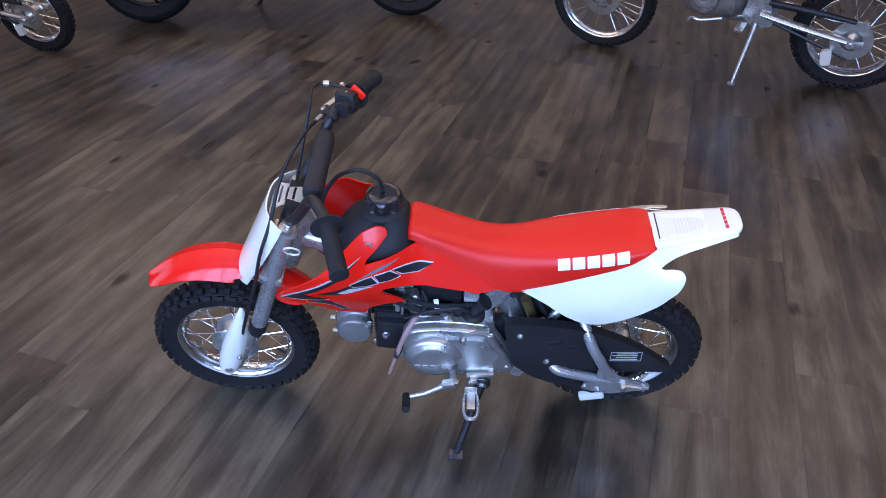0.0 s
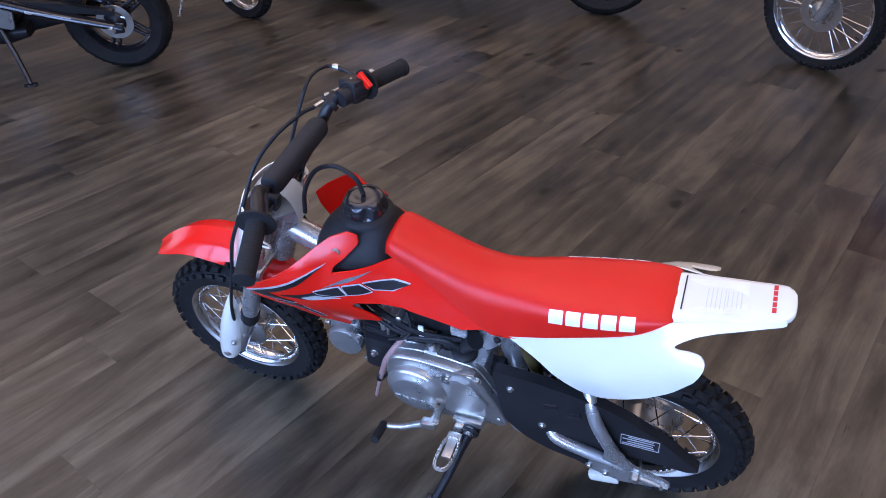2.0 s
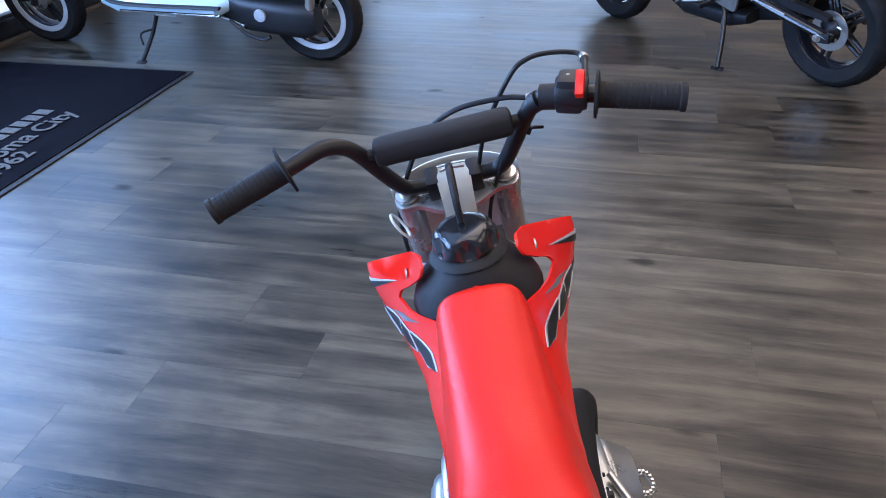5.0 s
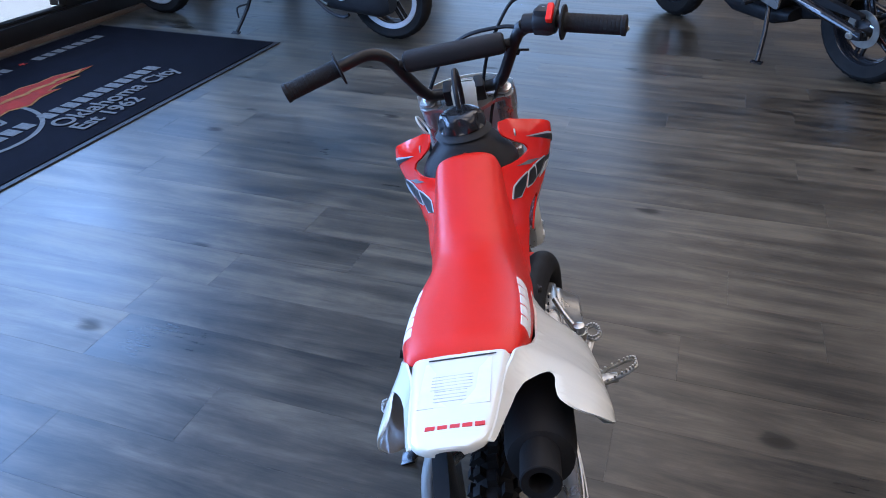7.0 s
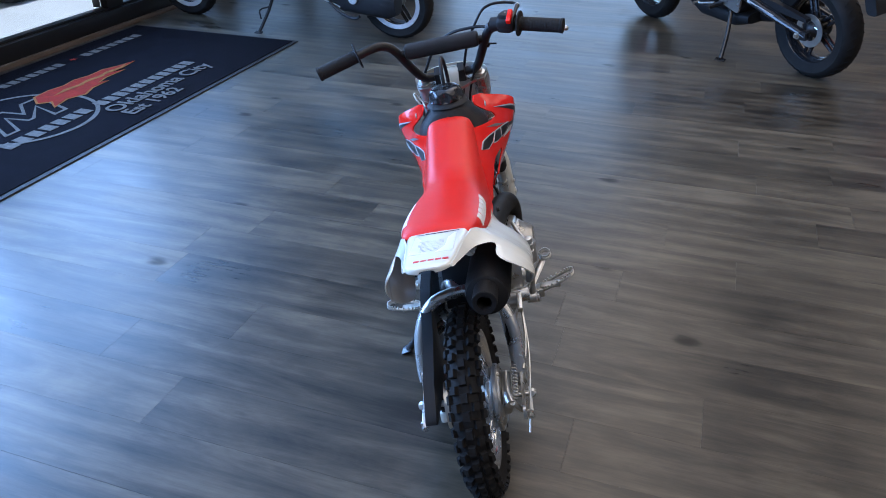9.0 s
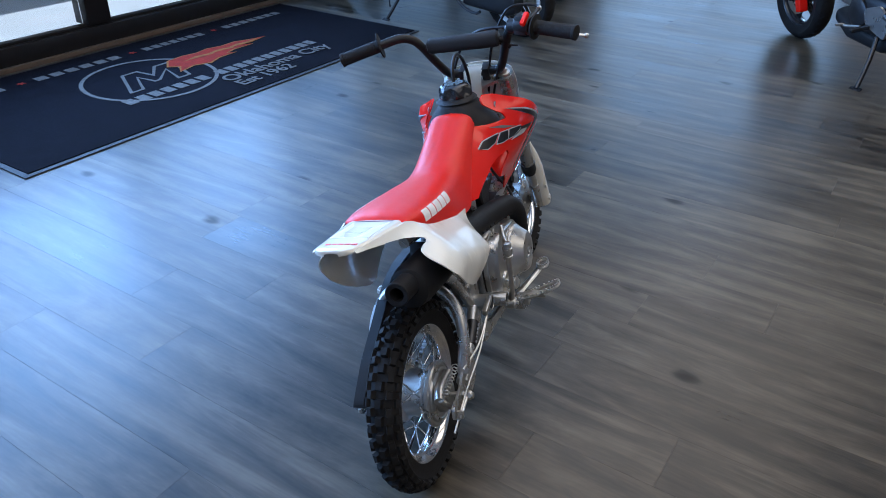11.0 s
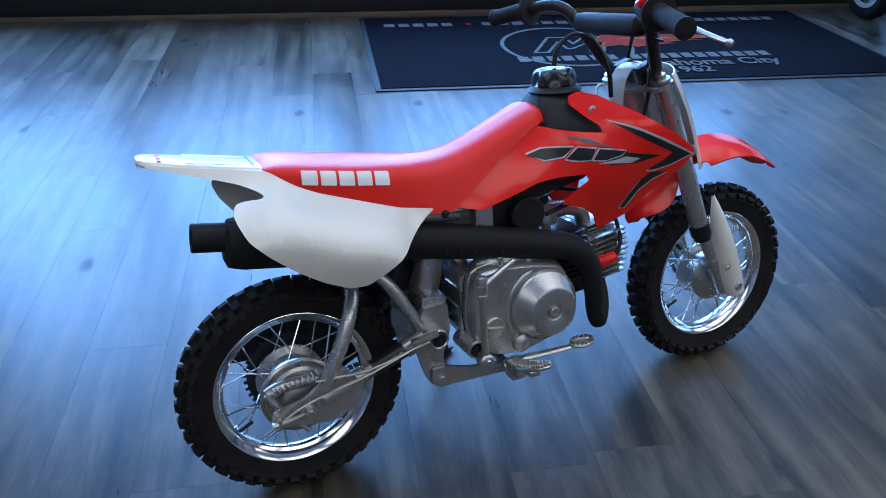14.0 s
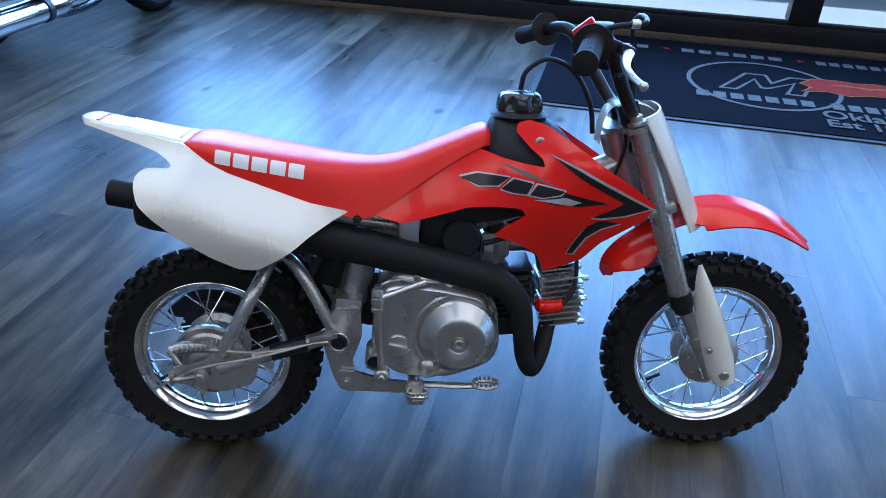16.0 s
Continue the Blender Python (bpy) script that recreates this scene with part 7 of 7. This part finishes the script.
def cruiser(m, wb=1.58, R=0.31):
    bike = thing("cruiser_motorcycle", "black cruiser motorcycle with long chrome exhaust pipes", "motorcycle", m, "street motorcycles")
    wheel("rear_wheel", bike, 0, R, R - 0.10, 0.16, "rear wheel", knobs=False, rim_mat=M_GLOSS, hub_r=0.06, hub_w=0.12, cast=5)
    wheel("front_wheel", bike, wb, R, R - 0.085, 0.13, "front wheel with twin discs", knobs=False, rim_mat=M_GLOSS, hub_r=0.05, hub_w=0.10, cast=5, disc=0.15)
    for s in (1, -1):
        part("fork_leg", tube([(wb - 0.32, s * 0.11, 0.85), (wb, s * 0.11, R)], [0.026, 0.030], 14, 1), M_CHROME, bike, "chrome fork leg")
        part("swingarm", tube([(0.52, s * 0.13, 0.34), (0, s * 0.13, R)], 0.026, 12, 1), M_GLOSS, bike, "black swingarm")
        part("frame_rail", tube([(wb - 0.34, s * 0.04, 0.80), (wb - 0.45, s * 0.11, 0.40), (wb - 0.58, s * 0.12, 0.20), (0.60, s * 0.12, 0.20), (0.48, s * 0.12, 0.40), (0.42, s * 0.10, 0.58)], 0.018, 10, 4), M_GLOSS, bike, "black frame rail")
        part("shock_absorber", tube([(0.06, s * 0.15, R + 0.02), (0.28, s * 0.15, 0.58)], 0.026, 14, 1), M_CHROME, bike, "chrome shock absorber")
        part("foot_board", box((0.92, s * 0.26, 0.26), (0.26, 0.10, 0.022), (0, -4, 0), 0.008), M_BLACK, bike, "black foot board")
    eng = part("engine", body([(0.52, 0, 0.36, 0.10, 0.12), (0.58, 0, 0.35, 0.15, 0.15), (0.90, 0, 0.34, 0.15, 0.14), (0.98, 0, 0.35, 0.10, 0.10)], 3), M_DARK, bike, "black twin engine")
    for x, tilt in ((0.66, -24), (0.84, 24)):
        bm = bmesh.new()
        for k in range(9):
            add_box(bm, (x + math.sin(radians(tilt)) * 0.022 * k, 0, 0.46 + 0.020 * k), (0.14, 0.17, 0.007), (0, tilt, 0), 0.002)
        add_box(bm, (x + math.sin(radians(tilt)) * 0.09, 0, 0.545), (0.10, 0.12, 0.20), (0, tilt, 0), 0.01)
        part("cylinder", bm, M_DARK, eng, "finned black cylinder")
    for k, z in enumerate((0.235, 0.325)):
        part("exhaust_pipe", tube([(0.96 - 0.2 * k, -0.10, 0.56), (1.02 - 0.18 * k, -0.17, 0.42), (0.90, -0.19, z + 0.02), (0.60, -0.19, z)], 0.026, 14, 5), M_CHROME, bike, "chrome exhaust pipe")
        mf = part("silencer", tube([(0.64, -0.19, z), (0.58, -0.192, z), (-0.18, -0.205, z + 0.015), (-0.24, -0.206, z + 0.017)], [0.030, 0.045, 0.048, 0.044], 20, 1), M_CHROME, bike, "long chrome silencer")
        part("clamp", tube([(0.50, -0.193, z + 0.002), (0.47, -0.194, z + 0.003)], 0.050, 18, 1), M_BLACK, mf, "black clamp band")
    part("fuel_tank", body([(0.62, 0, 0.74, 0.10, 0.05), (0.72, 0, 0.78, 0.16, 0.10), (0.95, 0, 0.82, 0.17, 0.12), (1.12, 0, 0.84, 0.12, 0.09), (1.18, 0, 0.84, 0.06, 0.05)]), M_GLOSS, bike, "gloss black fuel tank")
    part("seat", body([(-0.15, 0, 0.70, 0.10, 0.04), (0.0, 0, 0.71, 0.14, 0.06), (0.35, 0, 0.66, 0.17, 0.06), (0.60, 0, 0.70, 0.14, 0.06), (0.68, 0, 0.72, 0.08, 0.04)]), M_BLACK, bike, "black leather-look seat")
    arc = [(R + 0.045) * Vector((math.cos(radians(a)), 0, math.sin(radians(a)))) for a in range(10, 176, 15)]
    bm = bmesh.new()
    add_rings(bm, [[Vector((p.x * k, y, R + p.z * k)) for k, y in ((1.02, -0.04), (1.0, -0.085), (0.90, -0.105), (0.89, -0.10), (0.98, -0.08), (1.0, 0.0), (0.98, 0.08), (0.89, 0.10), (0.90, 0.105), (1.0, 0.085), (1.02, 0.04))] for p in arc])
    part("rear_mudguard", bm, M_GLOSS, bike, "gloss black rear mudguard")
    bm = bmesh.new()
    add_rings(bm, [[Vector((wb + p.x * k, y, R + p.z * k)) for k, y in ((1.0, -0.03), (0.98, -0.075), (0.91, -0.085), (0.90, -0.08), (0.965, -0.07), (0.985, 0.0), (0.965, 0.07), (0.90, 0.08), (0.91, 0.085), (0.98, 0.075), (1.0, 0.03))] for p in arc[2:-2]])
    part("front_mudguard", bm, M_GLOSS, bike, "gloss black front mudguard")
    part("headlight", body([(wb - 0.30, 0, 0.90, 0.07, 0.07), (wb - 0.18, 0, 0.90, 0.10, 0.10), (wb - 0.14, 0, 0.90, 0.09, 0.09)], 2), M_CHROME, bike, "round chrome headlight")
    bars(bike, wb - 0.40, 1.06, 0.40, M_CHROME)
    bm = tube([(0.74, 0.13, 0.20), (0.68, 0.20, 0.12), (0.62, 0.30, 0.060)], 0.012, 10, 2)
    add_box(bm, (0.618, 0.306, 0.055), (0.05, 0.03, 0.008), (-9, 0, 0), 0.002)
    part("side_stand", bm, M_GLOSS, bike, "black side stand")
    return bike


def standing(rear, front, lean):
    h, d = along(rear, front)
    return pose(rear[0], rear[1], 0, 0, 0, h) @ pose(0, 0, 0, -lean, 0, 0), d


m_, d_ = standing((-1.44, -2.32), (-0.30, -2.88), 10)
first = offroad(m_, d_)
copy_thing(first, pose(2.80, -2.51, 0, 0, 0, -8) @ pose(0, 0, 0, -10, 0, 0) @ Matrix.Scale(0.78, 4))
m_, d_ = standing((2.88, -1.61), (4.10, -0.98), 10)
third = roadster(m_, d_)
m_, d_ = standing((3.45, 0.665), (3.93, 2.15), 10)
scooter(m_, d_)
m_, d_ = standing((2.43, -3.06), (0.87, -3.35), 9)
second = cruiser(m_, d_)
copy_thing(second, pose(-1.47, 1.66, 0, 0, 0, 78) @ pose(0, 0, 0, -9, 0, 0))
copy_thing(third, standing((4.52, 0.65), (5.70, 1.35), 10)[0])


def truck(m):
    """The vehicle parked outside along the shop front."""
    t = thing("pickup_truck", "silver pickup truck parked on the paving outside the glass", "pickup truck", m)
    part("body", body([(-0.95, 0, 0.78, 0.80, 0.30), (-0.90, 0, 0.78, 0.92, 0.34), (1.30, 0, 0.80, 0.93, 0.36), (3.2, 0, 0.80, 0.94, 0.36), (4.30, 0, 0.78, 0.90, 0.33), (4.45, 0, 0.75, 0.75, 0.25)], 5), M_SILVER, t, "silver painted lower body")
    part("cab", body([(1.10, 0, 1.25, 0.72, 0.30), (1.40, 0, 1.45, 0.78, 0.42), (2.50, 0, 1.45, 0.78, 0.42), (3.20, 0, 1.20, 0.78, 0.22)], 4), M_SILVER, t, "silver cab")
    for x in (0, 3.60):
        for y in (-0.80, 0.80):
            wheel("wheel", t, x, 0.37, 0.22, 0.24, "road wheel", knobs=False, rim_mat=M_CAST, hub_r=0.09, hub_w=0.18, cast=5, y=y)
    for s in (1, -1):
        part("side_window", panel([(1.45, 1.28), (1.55, 1.72), (2.45, 1.74), (2.95, 1.30)], lambda x, z: 0.80 - (z - 1.28) * 0.1, 0.01, 0.3, 0.04, s), M_GLOSS, t, "dark side window")
        part("door_handle", box((1.75, s * 0.945, 1.0), (0.16, 0.03, 0.03), (0, 0, 0), 0.01), M_BLACK, t, "black door handle")
    part("bumper", body([(4.40, 0, 0.55, 0.70, 0.10), (4.50, 0, 0.55, 0.85, 0.12), (4.58, 0, 0.55, 0.70, 0.09)], 4), M_CHROME, t, "chrome bumper")
    part("tailgate", box((-0.96, 0, 0.82), (0.04, 1.5, 0.50), (0, 0, 0), 0.01), M_SILVER, t, "silver tailgate")
    return t


truck(ROOM @ pose(-0.70, 2.05, -0.015, 0, 0, 0))


# ---- floor planks ----
def planks():
    """Vinyl planks across the shop, running towards the glass; the nearest stretch as single pieces."""
    floor = bpy.data.objects["floor"]
    W, L, top = 0.172, 1.22, 0.0
    gap = 0.0002

    def corners(w, l):
        bm = bmesh.new()
        a, b, c = w / 2 - gap / 2, l / 2 - gap / 2, 0.0003
        rings = []
        for inset, z in ((0.0, -0.005), (0.0, -c), (c, 0.0)):
            rings.append([Vector((sx * (a - inset), sy * (b - inset), z)) for sx, sy in ((-1, -1), (1, -1), (1, 1), (-1, 1))])
        add_rings(bm, rings)
        return bm

    rng = random.Random(11)
    known = {-1: -2.08, 0: -2.48, 5: -3.46, 6: -3.79}
    shared, near, far = {}, [], bmesh.new()
    far_v, far_f = [], []
    base = -0.435
    k0, k1 = math.floor((X0 - base) / W), math.ceil((X1 - base) / W)
    for k in range(k0, k1):
        xa, xb = max(X0, base + k * W), min(X1, base + (k + 1) * W)
        if xb - xa < 0.02:
            continue
        start = known.get(k, rng.uniform(0, L))
        y = start - math.ceil((start - Y0) / L) * L
        while y < 0:
            ya, yb = max(Y0, y), min(-0.004, y + L)
            y += L
            if yb - ya < 0.03:
                continue
            cx, cy = (xa + xb) / 2, (ya + yb) / 2
            if -1.75 < cx < 3.2 and -5.2 < cy < -0.2 and len(near) < 300:
                key = (round(xb - xa, 3), round(yb - ya, 3))
                if key not in shared:
                    bm = corners(*key)
                    me = bpy.data.meshes.new("plank")
                    bmesh.ops.recalc_face_normals(bm, faces=bm.faces[:])
                    bm.to_mesh(me)
                    bm.free()
                    me.materials.append(M_FLOOR)
                    shared[key] = me
                ob = new("plank", shared[key])
                ob.parent, ob.matrix_basis = floor, pose(cx, cy, top, rng.uniform(-0.004, 0.004), rng.uniform(-0.02, 0.02), 0)
                near.append(ob)
            else:
                bm = corners(xb - xa, yb - ya)
                n = len(far_v)
                bm.verts.index_update()
                far_v += [(v.co.x + cx, v.co.y + cy, v.co.z) for v in bm.verts]
                far_f += [[v.index + n for v in f.verts] for f in bm.faces]
                bm.free()
    far.free()
    me = bpy.data.meshes.new("planks")
    me.from_pydata(far_v, [], far_f)
    me.materials.append(M_FLOOR_FAR)
    ob = new("planks", me)
    ob.parent = floor
    ob["kind"] = "stuff"


planks()
